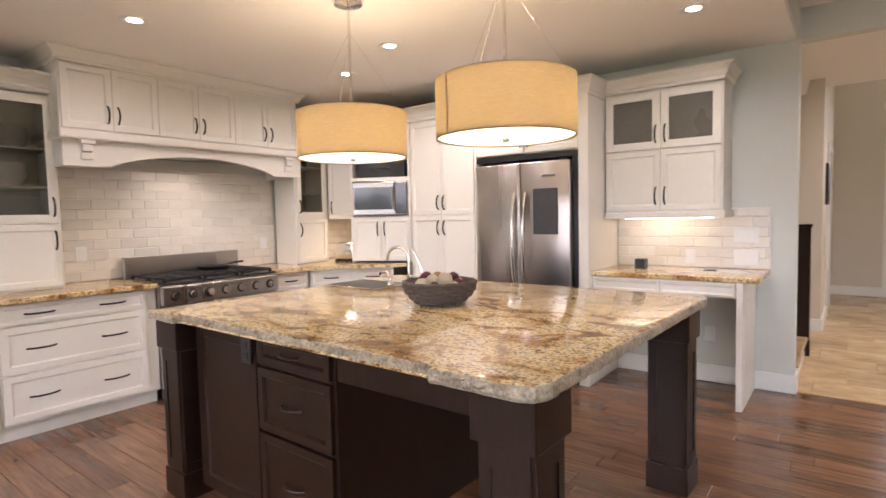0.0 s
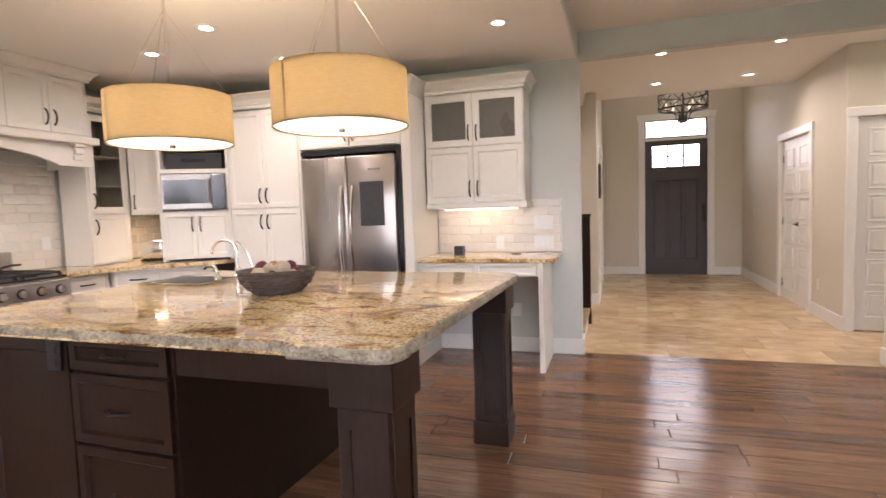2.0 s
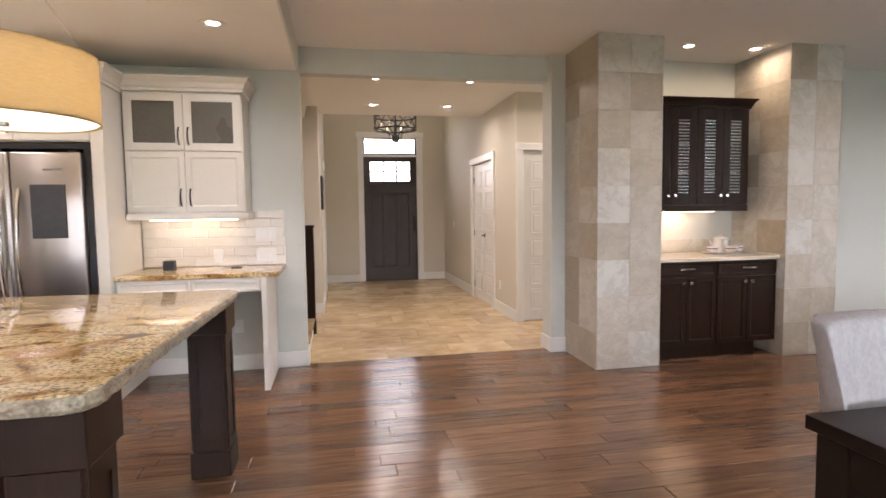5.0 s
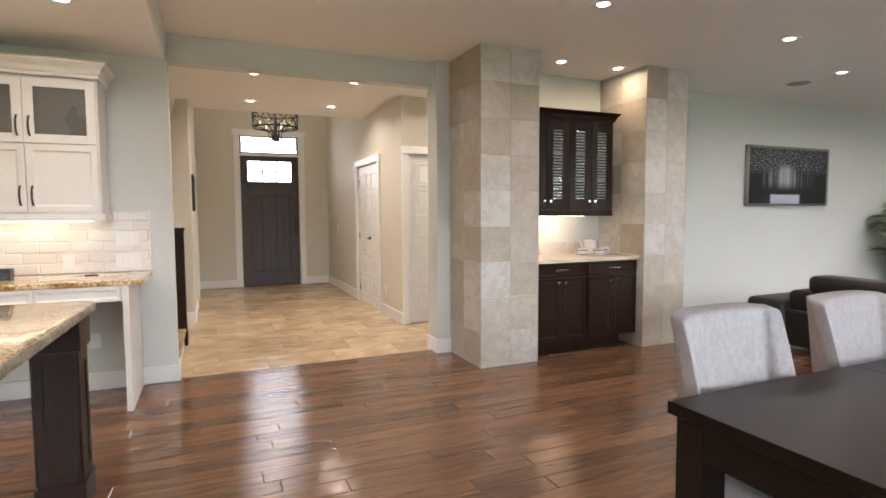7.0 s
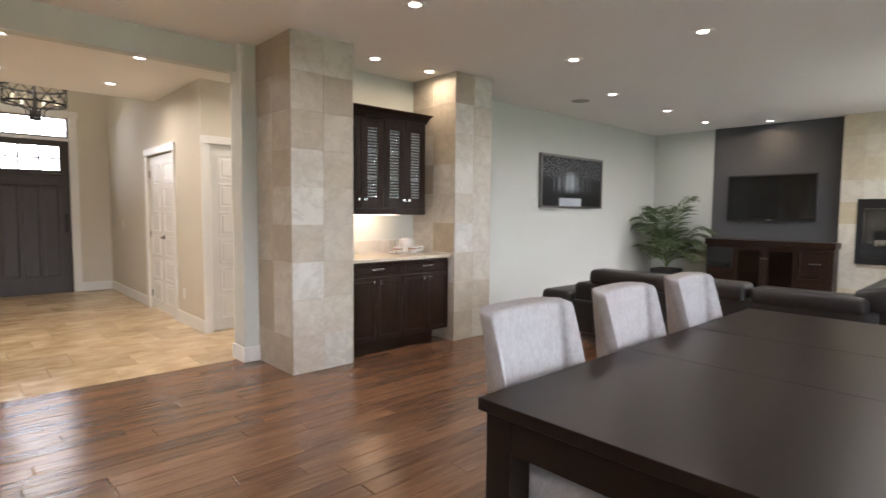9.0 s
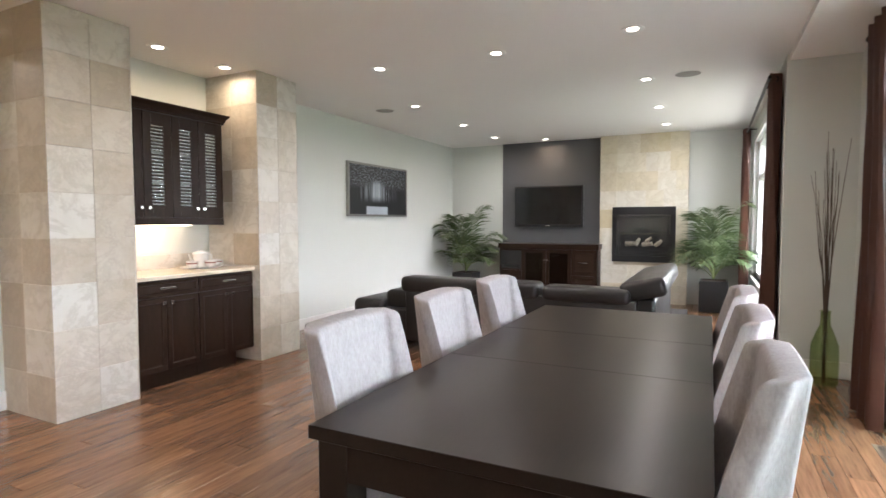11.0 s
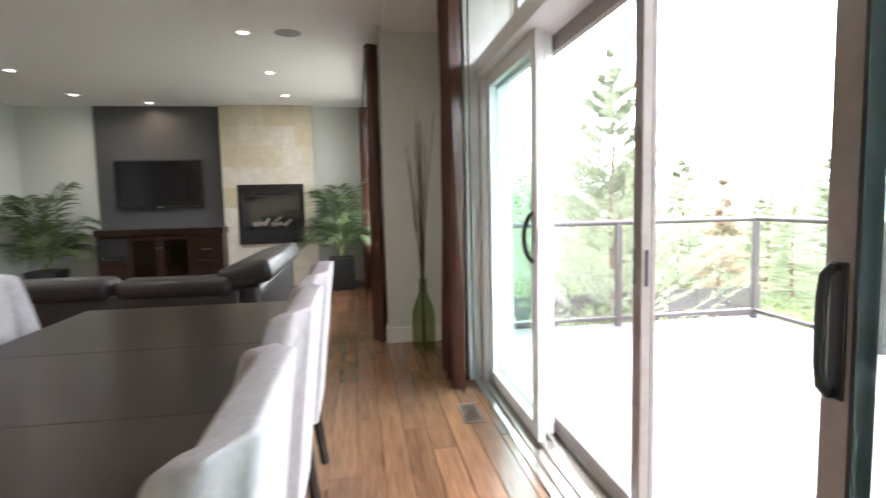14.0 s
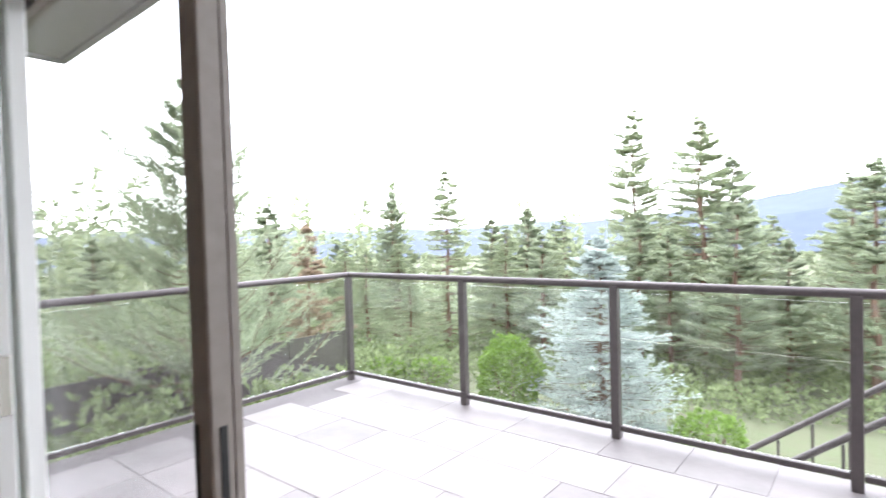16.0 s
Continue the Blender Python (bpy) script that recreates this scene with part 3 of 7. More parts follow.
def panel_door(name, m, w, h, cols, label, hinge_left=True, knob=True):
    """A white moulded door: cols columns of five raised fields."""
    d = thing(name, m, label, "door", kind="structure")
    bm = B(0, w, 0, 0.035, 0.008, h, bev=0.002, seg=1)
    part("leaf", bm, TRIM, d)
    rows = 6
    mw = 0.10
    cw = (w - mw * (cols + 1)) / cols
    rh = (h - 0.14 - 0.05 * (rows + 1)) / rows
    for c in range(cols):
        for r in range(rows):
            x0 = mw + c * (cw + mw)
            z0 = 0.13 + r * (rh + 0.05)
            bm = bmesh.new()
            for q in ((x0, x0 + cw, z0 + rh - 0.014, z0 + rh), (x0, x0 + cw, z0, z0 + 0.014), (x0, x0 + 0.014, z0 + 0.014, z0 + rh - 0.014), (x0 + cw - 0.014, x0 + cw, z0 + 0.014, z0 + rh - 0.014)):
                bx(bm, q[0], q[1], -0.011, 0.002, q[2], q[3], 0.004, 1)
            bx(bm, x0 + 0.034, x0 + cw - 0.034, -0.009, 0.002, z0 + 0.034, z0 + rh - 0.034, 0.006, 1)
            part("door_panel", bm, TRIM, d)
    hx = 0.0 if hinge_left else w
    for z in (0.2, 1.0, 1.8):
        part("hinge", B(hx - 0.01, hx + 0.012, -0.008, 0.01, z - 0.045, z + 0.045, bev=0.002, seg=1), BRONZE, d, "dark hinge")
    if knob:
        kx = w - 0.06 if hinge_left else 0.06
        k = part("door_handle", rod(bmesh.new(), (kx, -0.012, 0.98), (kx, 0, 0.98), 0.028), BRONZE, d, "dark bronze lever handle")
        part("lever", tube(bmesh.new(), [(kx, -0.01, 0.98), (kx, -0.05, 0.98), (kx + (-0.03 if hinge_left else 0.03), -0.055, 0.98), (kx + (-0.11 if hinge_left else 0.11), -0.05, 0.975)], 0.009), BRONZE, k, smooth=True)
    return d


panel_door("door_2", pose(2.285, 5.925, 0), 0.80, 2.035, 1, "white moulded panel door, shut, beside the hall passage")
panel_door("door_3", pose(2.222, 7.965, 0, 0, 0, -90), 0.548, 2.025, 1, "white moulded closet door leaf, shut", True, False)
panel_door("door_4", pose(2.222, 7.413, 0, 0, 0, -90), 0.548, 2.025, 1, "white moulded closet door leaf with dark lever, shut", False)


# added out of sight behind door_2, keeps daylight from leaking round the leaf
structure("closet_back", B(2.345, 3.2, 6.045, 6.06, -0.05, 2.2), HALLWALL, "unseen panel added behind the hall door to stop daylight", "wall")


# ---- sliding doors to the deck ----
def sliders():
    fr = thing("window_2", pose(0, 0, 0), "white framed sliding glass doors with transom panes, standing open", "sliding door", kind="structure")
    xl, xr, ya, yb = 4.57, 0.87, -1.01, -1.29
    bm = bmesh.new()
    bx(bm, xl, xl + 0.08, yb, ya, 0, 2.66); bx(bm, xr - 0.08, xr, yb, ya, 0, 2.66)
    bx(bm, xr, xl, yb, ya - 0.03, 2.05, 2.15); bx(bm, xr, xl, yb, ya, 2.58, 2.66)
    for x in (3.66, 2.72, 1.78):
        bx(bm, x - 0.035, x + 0.035, yb + 0.02, ya - 0.05, 2.15, 2.58)
    for x in (xl - 0.02, xl - 0.05):
        bx(bm, x, x + 0.01, yb + 0.02, ya - 0.06, 0.02, 2.05)
    part("window_frame", bm, VINYL, fr)
    bm = bmesh.new()
    bx(bm, xl + 0.01, xl + 0.10, -1.0, -0.978, 0, 2.66, 0.003, 1); bx(bm, xr - 0.10, xr - 0.01, -1.0, -0.978, 0, 2.66, 0.003, 1); bx(bm, xr - 0.10, xl + 0.10, -1.0, -0.975, 2.66, 2.688, 0.003, 1)
    part("casing", bm, TRIM, fr)
    bm = bmesh.new()
    bx(bm, xr, xl, yb - 0.02, ya, -0.02, 0.012)
    for y in (-1.06, -1.125, -1.20, -1.256):
        bx(bm, xr, xl, y - 0.005, y + 0.005, 0.012, 0.03)
    part("window_sill", bm, CHROME, fr, "grey aluminium door track")
    for x0, x1 in ((3.695, xl), (2.755, 3.625), (1.815, 2.685), (xr, 1.745)):
        part("pane", B(x0, x1, -1.18, -1.174, 2.15, 2.58), GLASS, fr, "clear transom pane").visible_shadow = False

    def leaf(name, x0, x1, y, stile, material, pane, parent=fr, z1=2.05):
        bm = bmesh.new()
        bx(bm, x0, x0 + stile, y - 0.02, y + 0.02, 0.03, z1, 0.003, 1); bx(bm, x1 - stile, x1, y - 0.02, y + 0.02, 0.03, z1, 0.003, 1)
        bx(bm, x0 + stile, x1 - stile, y - 0.018, y + 0.018, 0.03, 0.11); bx(bm, x0 + stile, x1 - stile, y - 0.018, y + 0.018, z1 - 0.08, z1)
        lf = part(name, bm, material, parent)
        if pane:
            g = part("pane", B(x0 + stile, x1 - stile, y - 0.004, y + 0.004, 0.11, z1 - 0.08), pane, lf, "tinted glass pane")
            g.visible_shadow = False
        return lf
    leaf("fixed_panel", 3.58, xl, -1.20, 0.08, VINYL, GREENGLASS)
    a = leaf("sliding_panel", 3.50, 4.50, -1.125, 0.085, VINYL, GREENGLASS)
    part("handle", bow(3.548, 1.06, -1.105, 0.25, out=-0.05, r=0.009), BLACK, a, "black bow pull", True)
    part("lock", B(3.494, 3.50, -1.14, -1.11, 0.97, 1.11, bev=0.002), CHROME, a)
    leaf("fixed_panel", xr, 1.795, -1.20, 0.056, BLUEGREY, GREENGLASS)
    part("seal", B(1.728, 1.737, -1.182, -1.174, 0.03, 2.05), BLACK, fr, "black rubber seal")
    b = leaf("sliding_panel", 0.93, 1.865, -1.12, 0.064, TAUPE, GREENGLASS)
    part("seal", B(1.792, 1.801, -1.142, -1.098, 0.03, 2.05), BLACK, b)
    part("handle", tube(bmesh.new(), [(1.831, -1.10, 0.885), (1.832, -1.083, 0.886), (1.834, -1.072, 0.90), (1.835, -1.068, 0.94), (1.835, -1.067, 1.0), (1.835, -1.068, 1.06), (1.834, -1.072, 1.10), (1.832, -1.083, 1.114), (1.831, -1.10, 1.115)], 0.010, 10), BLACK, b, "black bow pull", True)
    part("handle_plate", B(1.812, 1.845, -1.10, -1.094, 0.875, 1.125, bev=0.002), BLACK, b)
    sc = leaf("screen_panel", 2.757, 3.957, -1.256, 0.06, TAUPE, None)
    part("mesh", B(2.817, 3.897, -1.2575, -1.2565, 0.11, 1.97), mesh_screen(), sc, "fine grey insect mesh").visible_shadow = False
    part("edge_strip", B(2.7565, 2.772, -1.291, -1.277, 0.03, 2.05), TAUPE, sc)
    part("latch", B(2.799, 2.812, -1.238, -1.2335, 0.93, 1.06, bev=0.002), BLACK, sc, "black recessed latch")
    part("latch", B(2.7545, 2.7575, -1.263, -1.250, 0.93, 1.06, bev=0.001, seg=1), BLACK, sc, "black recessed latch")


sliders()


def living_window():
    w = thing("window_3", pose(0, 0, 0), "white framed window behind brown curtains", "window", kind="structure")
    bm = bmesh.new()
    for x in (6.35, 7.24, 8.14, 9.04):
        bx(bm, x, x + 0.06, -0.62, -0.52, 0.55, 2.45)
    bx(bm, 6.35, 9.1, -0.62, -0.52, 0.55, 0.61); bx(bm, 6.35, 9.1, -0.62, -0.52, 2.39, 2.45); bx(bm, 6.35, 9.1, -0.62, -0.52, 1.90, 1.95)
    part("window_frame", bm, VINYL, w)
    bm = bmesh.new()
    bx(bm, 6.27, 6.35, -0.48, -0.46, 0.47, 2.53, 0.003, 1); bx(bm, 9.1, 9.18, -0.48, -0.46, 0.47, 2.53, 0.003, 1)
    bx(bm, 6.35, 9.1, -0.48, -0.46, 2.45, 2.53, 0.003, 1); bx(bm, 6.35, 9.1, -0.52, -0.44, 0.52, 0.55, 0.003, 1)
    part("casing", bm, TRIM, w)
    for x in (6.41, 7.30, 8.20):
        part("pane", B(x, x + 0.83, -0.575, -0.569, 0.61, 2.39), GLASS, w).visible_shadow = False


living_window()


# unseen window, inferred from the daylight on the island's front
def nook_window():
    w = thing("window_4", pose(0, 0, 0), "wide white framed kitchen window, unseen, added for daylight", "window", kind="structure")
    bm = bmesh.new()
    for x in (-3.9, -2.66, -1.40, -0.16):
        bx(bm, x, x + 0.06, -3.32, -3.22, 0.5, 2.35)
    bx(bm, -3.9, -0.1, -3.32, -3.22, 0.5, 0.56); bx(bm, -3.9, -0.1, -3.32, -3.22, 2.29, 2.35)
    part("window_frame", bm, VINYL, w)
    for x in (-3.84, -2.60, -1.34):
        part("pane", B(x, x + 1.18, -3.275, -3.269, 0.56, 2.29), GLASS, w).visible_shadow = False


nook_window()


# ---- kitchen ----
def box_cabinet(name, m, w, d, z0, z1, label, group, paint=None, toe=0.0, open_front=False):
    c = thing(name, m, label, "cabinet", group)
    p = paint or CAB
    if open_front:
        bm = bmesh.new()
        bx(bm, 0, 0.02, 0.021, d, z0, z1); bx(bm, w - 0.02, w, 0.021, d, z0, z1)
        bx(bm, 0.02, w - 0.02, 0.021, d, z0, z0 + 0.02); bx(bm, 0.02, w - 0.02, 0.021, d, z1 - 0.02, z1); bx(bm, 0.02, w - 0.02, d - 0.012, d, z0 + 0.02, z1 - 0.02)
        part("body", bm, p, c)
    else:
        part("body", B(0, w, 0.021, d, z0 + toe, z1, bev=0.0015, seg=1), p, c)
    if toe:
        part("toe_kick", B(0, w, 0.085, d, z0, z0 + toe), p, c)
    return c


KG = "white kitchen cabinets"
# drawers left of the range
for k, (y0, w) in enumerate(((-0.35, 1.27), (0.925, 0.945))):
    c = box_cabinet("base_cabinet", pose(-3.93, y0, 0, 0, 0, 90), w, 0.62, 0, 0.868, "white base cabinet with three wide drawers and bronze pulls", KG, toe=0.10)
    for z0, z1 in ((0.735, 0.858), (0.435, 0.72), (0.125, 0.42)):
        front(c, "d", 0.012, w - (0.012 if k == 0 else 0.085), z0, z1, 0, CAB, "cc", plen=0.16)
c = box_cabinet("base_cabinet", pose(-3.93, 2.87, 0, 0, 0, 90), 0.40, 0.62, 0, 0.868, "white base cabinet with bronze-handled drawers beside the range", KG, toe=0.10)
for z0, z1 in ((0.715, 0.855), (0.425, 0.70), (0.125, 0.41)):
    front(c, "d", 0.01, 0.39, z0, z1, 0, CAB, "c")
c = box_cabinet("corner_base_cabinet", pose(-3.93, 3.27, 0, 0, 0, 45), 0.80, 0.40, 0, 0.868, "white corner base cabinet with drawers under the granite", KG, toe=0.10)
for z0, z1 in ((0.715, 0.855), (0.125, 0.70)):
    front(c, "d", 0.02, 0.40, z0, z1, 0, CAB, "c")
    front(c, "d", 0.41, 0.79, z0, z1, 0, CAB, "c")
solo("countertop", slab(bmesh.new(), [(-4.55, -0.5), (-3.89, -0.5), (-3.89, 1.865), (-4.55, 1.865)], 0.868, 0.905, 0.008), GRANITE,
     "gold granite countertop beside the gas range", "countertop", "granite countertops")
solo("countertop", slab(bmesh.new(), [(-4.55, 2.885), (-3.89, 2.885), (-3.89, 3.25), (-3.33, 3.81), (-3.22, 4.2), (-3.3, 4.58), (-4.55, 4.58)], 0.868, 0.905, 0.008),
     GRANITE, "gold granite countertop turning the kitchen corner", "countertop", "granite countertops")


def hutch(m, w, label, doors):
    c = box_cabinet("hutch_cabinet", m, w, 0.34, 0.907, 2.26, label, KG, open_front=True)
    n = len(doors)
    dw = (w - 0.02) / n
    part("shelf", B(0.02, w - 0.02, 0.03, 0.32, 1.345, 1.365), CAB, c)
    for z in (1.60, 1.86):
        part("shelf", B(0.02, w - 0.02, 0.05, 0.32, z, z + 0.012), CAB, c)
    for k, s in enumerate(doors):
        x0 = 0.01 + k * dw
        front(c, "g", x0 + 0.002, x0 + dw - 0.002, 1.36, 2.22, 0, CAB, s + "b")
        front(c, "p", x0 + 0.002, x0 + dw - 0.002, 0.925, 1.352, 0, CAB, s + "t")
    part("crown_moulding", crown_bm(w, 0.34, 2.24, 2.37, 0.055), CAB, c)
    return c


hutch(pose(-4.21, 0.46, 0, 0, 0, 90), 0.93, "white hutch cabinet with glass doors over white dishes, on the counter", ("r", "r"))
hutch(pose(-4.17, 3.34, 0, 0, 0, 90), 0.40, "white hutch cabinet with one glass door, standing on the counter", ("l",))


def bowl(m, r, h, material, label, category="bowl", group="dishes in the glass hutch"):
    return solo(category, lathe(bmesh.new(), [(0.0001, 0), (r * 0.5, 0), (r * 0.55, 0.008), (r * 0.85, h * 0.55), (r, h), (r * 0.96, h), (r * 0.8, h * 0.55), (r * 0.45, 0.014), (0.0001, 0.012)], n=28),
                material, label, category, group, smooth=True, m=m)


CHINA = mat("white_china", (0.72, 0.71, 0.69), 0.25, grain=20, var=0.04)
for k in range(6):
    bowl(pose(-4.40, 1.16, 1.873 + k * 0.022), 0.115, 0.035, CHINA, "white china plate in a stack on the shelf", "plate")
for k in range(3):
    bowl(pose(-4.40, 1.15, 1.613 + k * 0.035), 0.11, 0.09, CHINA, "white patterned china bowl nested in a stack")
for k in range(3):
    bowl(pose(-4.40, 1.15, 1.366 + k * 0.016), 0.13, 0.03, CHINA, "white china plate in a low stack", "plate")
for k, x in enumerate((3.46, 3.60)):
    bowl(pose(-4.36, x, 1.873), 0.04, 0.10, DIMGLASS, "small glass tumbler on the hutch shelf", "glass")


def hood():
    w = 1.93
    c = thing("range_hood_cabinet", pose(-4.05, 1.365, 0, 0, 0, 90), "white mantel-style range hood with six cupboard doors and arched front", "range hood")
    part("body", B(0, w, 0.021, 0.5, 1.985, 2.45), CAB, c)
    dw = (w - 0.02) / 6
    for k in range(6):
        front(c, "p", 0.012 + k * dw, 0.008 + (k + 1) * dw, 2.005, 2.435, 0, CAB, ("r" if k % 2 == 0 else "l") + "b", plen=0.12)
    part("crown_moulding", crown_bm(w, 0.5, 2.44, KH - 0.003, 0.07), CAB, c)
    part("mantel_shelf", B(-0.03, w + 0.03, -0.07, 0.5, 1.925, 1.985, bev=0.012), CAB, c)
    bm = bmesh.new()
    pts = [(-0.0, 1.745), (0.30, 1.745)]
    pts += [(0.30 + (w - 0.60) * s / 16, 1.755 + 0.105 * math.sin(math.pi * s / 16) ** 0.75) for s in range(17)]
    pts += [(w - 0.30, 1.745), (w, 1.745), (w, 1.925), (0, 1.925)]
    a = [bm.verts.new((x, -0.01, z)) for x, z in pts]
    b = [bm.verts.new((x, 0.02, z)) for x, z in pts]
    bm.faces.new(a); bm.faces.new(b[::-1])
    for k in range(len(pts)):
        bm.faces.new((a[k], a[(k + 1) % len(pts)], b[(k + 1) % len(pts)], b[k]))
    part("arched_valance", bm, CAB, c)
    for x in (0.0, w - 0.02):
        part("side_panel", B(x, x + 0.02, 0.02, 0.5, 1.745, 1.925), CAB, c)
    part("hood_liner", B(0.02, w - 0.02, 0.02, 0.5, 1.88, 1.924), STEEL, c)
    for x in (0.14, w - 0.14):
        bm = bmesh.new()
        bx(bm, x - 0.045, x + 0.045, -0.058, -0.011, 1.895, 1.924, 0.004, 1)
        bx(bm, x - 0.035, x + 0.035, -0.048, -0.011, 1.84, 1.895, 0.012, 2)
        bx(bm, x - 0.040, x + 0.040, -0.030, -0.011, 1.79, 1.84, 0.008, 2)
        part("corbel", bm, CAB, c, "carved white corbel")


hood()
# added fill under the hood to brighten the tiles, without a fixture
lamp("hood_lamp", 'AREA', (-4.17, 2.35, 1.78), 2.2, (1.0, 0.88, 0.70), 0.5)


def kitchen_range():
    w = 1.0
    r = thing("range", pose(-3.87, 1.876, 0, 0, 0, 90), "stainless steel six-burner gas range with row of knobs", "stove")
    part("body", B(0, w, 0.03, 0.62, 0.10, 0.885, bev=0.004), STEEL, r)
    part("control_panel", B(0.0, w, -0.02, 0.03, 0.73, 0.875, bev=0.012), STEEL, r)
    d = part("oven_door", B(0.02, w - 0.02, -0.012, 0.03, 0.22, 0.715, bev=0.006), STEEL, r)
    part("oven_window", B(0.2, w - 0.2, -0.016, -0.012, 0.33, 0.58), SCREEN, d, "dark oven window")
    part("handle", tube(bmesh.new(), [(0.08, -0.012, 0.665), (0.08, -0.06, 0.665), (w - 0.08, -0.06, 0.665), (w - 0.08, -0.012, 0.665)], 0.012), STEEL, d, smooth=True)
    part("kick_plate", B(0.01, w - 0.01, 0.06, 0.1, 0.02, 0.21), BLACK, r)
    part("backguard", B(0, w, 0.60, 0.645, 0.885, 1.075, bev=0.005), STEEL, r)
    part("cooktop", B(0.015, w - 0.015, 0.0, 0.60, 0.885, 0.898, bev=0.003), BLACK, r)
    for k in range(7):
        x = 0.09 + k * (w - 0.18) / 6
        kn = part("knob", rod(bmesh.new(), (x, -0.02, 0.80), (x, -0.055, 0.80), 0.03, 0.025, 20), CHROME, r, "round chrome knob", True)
        part("bezel", rod(bmesh.new(), (x, -0.0195, 0.80), (x, -0.026, 0.80), 0.038, 0.036, 20), BLACK, kn, smooth=True)
    for i in range(3):
        for j in range(2):
            cx, cy = 0.18 + i * 0.32, 0.16 + j * 0.28
            bm = bmesh.new()
            for o in (-0.13, 0.0, 0.13):
                bx(bm, cx + o - 0.007, cx + o + 0.007, cy - 0.135, cy + 0.135, 0.915, 0.933, 0.003, 1)
                bx(bm, cx - 0.145, cx + 0.145, cy + o * 0.95 - 0.007, cy + o * 0.95 + 0.007, 0.913, 0.931, 0.003, 1)
            for sx in (-0.135, 0.135):
                for sy in (-0.125, 0.125):
                    bx(bm, cx + sx - 0.01, cx + sx + 0.01, cy + sy - 0.01, cy + sy + 0.01, 0.897, 0.918)
            part("grate", bm, IRON, r, "black cast iron grate")
            part("burner", lathe(bmesh.new(), [(0.0001, 0.912), (0.04, 0.912), (0.048, 0.905), (0.05, 0.898)], (cx, cy, 0), 20), IRON, r, smooth=True)


kitchen_range()
pan = thing("griddle_pan", pose(-4.28, 2.52, 0.935), "black wire-handled pan resting on the burner", "pan")
part("dish", lathe(bmesh.new(), [(0.0001, 0), (0.12, 0), (0.135, 0.03), (0.128, 0.03), (0.115, 0.006), (0.0001, 0.006)]), IRON, pan, smooth=True)
part("handle", tube(bmesh.new(), [(0.0, 0.13, 0.028), (0.02, 0.2, 0.045), (0.03, 0.27, 0.045)], 0.009), IRON, pan, smooth=True)

# corner cupboard over the toaster niche, and the microwave tower
c = box_cabinet("corner_wall_cabinet", pose(-4.17, 3.745, 0, 0, 0, 38), 0.42, 0.3, 1.34, 2.26, "white corner wall cabinet over the toaster niche", KG)
front(c, "p", 0.005, 0.41, 1.35, 2.22, 0, CAB, "lb")
part("crown_moulding", crown_bm(0.42, 0.3, 2.24, 2.37, 0.055), CAB, c)


def tower():
    w = 0.60
    c = thing("microwave_cabinet", pose(-3.745, 3.66, 0, 0, 0, 29), "white tall cabinet housing the microwave above two doors", "cabinet", KG)
    for x in (0, w - 0.025):
        part("side_panel", B(x, x + 0.025, 0.0, 0.52, 0.912, 2.26), CAB, c)
    part("lower_body", B(0.025, w - 0.025, 0.02, 0.52, 0.925, 1.362), CAB, c)
    part("shelf", B(0.025, w - 0.025, 0.0, 0.50, 1.70, 1.735), CAB, c)
    part("upper_body", B(0.025, w - 0.025, 0.02, 0.50, 1.91, 2.26), CAB, c)
    part("back_panel", B(0.025, w - 0.025, 0.50, 0.52, 1.362, 2.26), CAB, c)
    part("base_strip", B(0.0, w, 0.03, 0.5, 0.906, 0.912), BLACK, c)
    front(c, "p", 0.012, w / 2 - 0.002, 0.93, 1.35, 0, CAB, "rt")
    front(c, "p", w / 2 + 0.002, w - 0.012, 0.93, 1.35, 0, CAB, "lt")
    front(c, "p", 0.012, w / 2 - 0.002, 1.92, 2.23, 0, CAB, "rb")
    front(c, "p", w / 2 + 0.002, w - 0.012, 1.92, 2.23, 0, CAB, "lb")
    part("crown_moulding", crown_bm(w, 0.5, 2.24, 2.37, 0.055), CAB, c)
    m = thing("microwave", pose(-3.745, 3.66, 0, 0, 0, 29), "stainless steel microwave oven built into the cabinet", "microwave")
    part("body", B(0.03, w - 0.03, -0.005, 0.40, 1.372, 1.692, bev=0.004), MWSTEEL, m)
    d = part("door", B(0.035, w - 0.15, -0.03, -0.005, 1.38, 1.684, bev=0.005), MWSTEEL, m)
    part("window", B(0.05, w - 0.165, -0.033, -0.03, 1.425, 1.64), SCREEN, d, "dark door window")
    part("control_panel", B(w - 0.147, w - 0.035, -0.028, -0.005, 1.38, 1.684, bev=0.003), SCREEN, m)
    part("handle", tube(bmesh.new(), [(w - 0.165, -0.03, 1.42), (w - 0.165, -0.055, 1.44), (w - 0.165, -0.055, 1.62), (w - 0.165, -0.03, 1.64)], 0.008), STEEL, m, smooth=True)
    s = thing("radio", pose(-3.745, 3.66, 0, 0, 0, 29), "black sound unit in the niche above the microwave", "stereo")
    part("body", B(0.06, w - 0.06, 0.03, 0.36, 1.736, 1.88, bev=0.006), BLACK, s)
    part("display", B(0.2, w - 0.2, 0.026, 0.03, 1.80, 1.83), SCREEN, s)


tower()


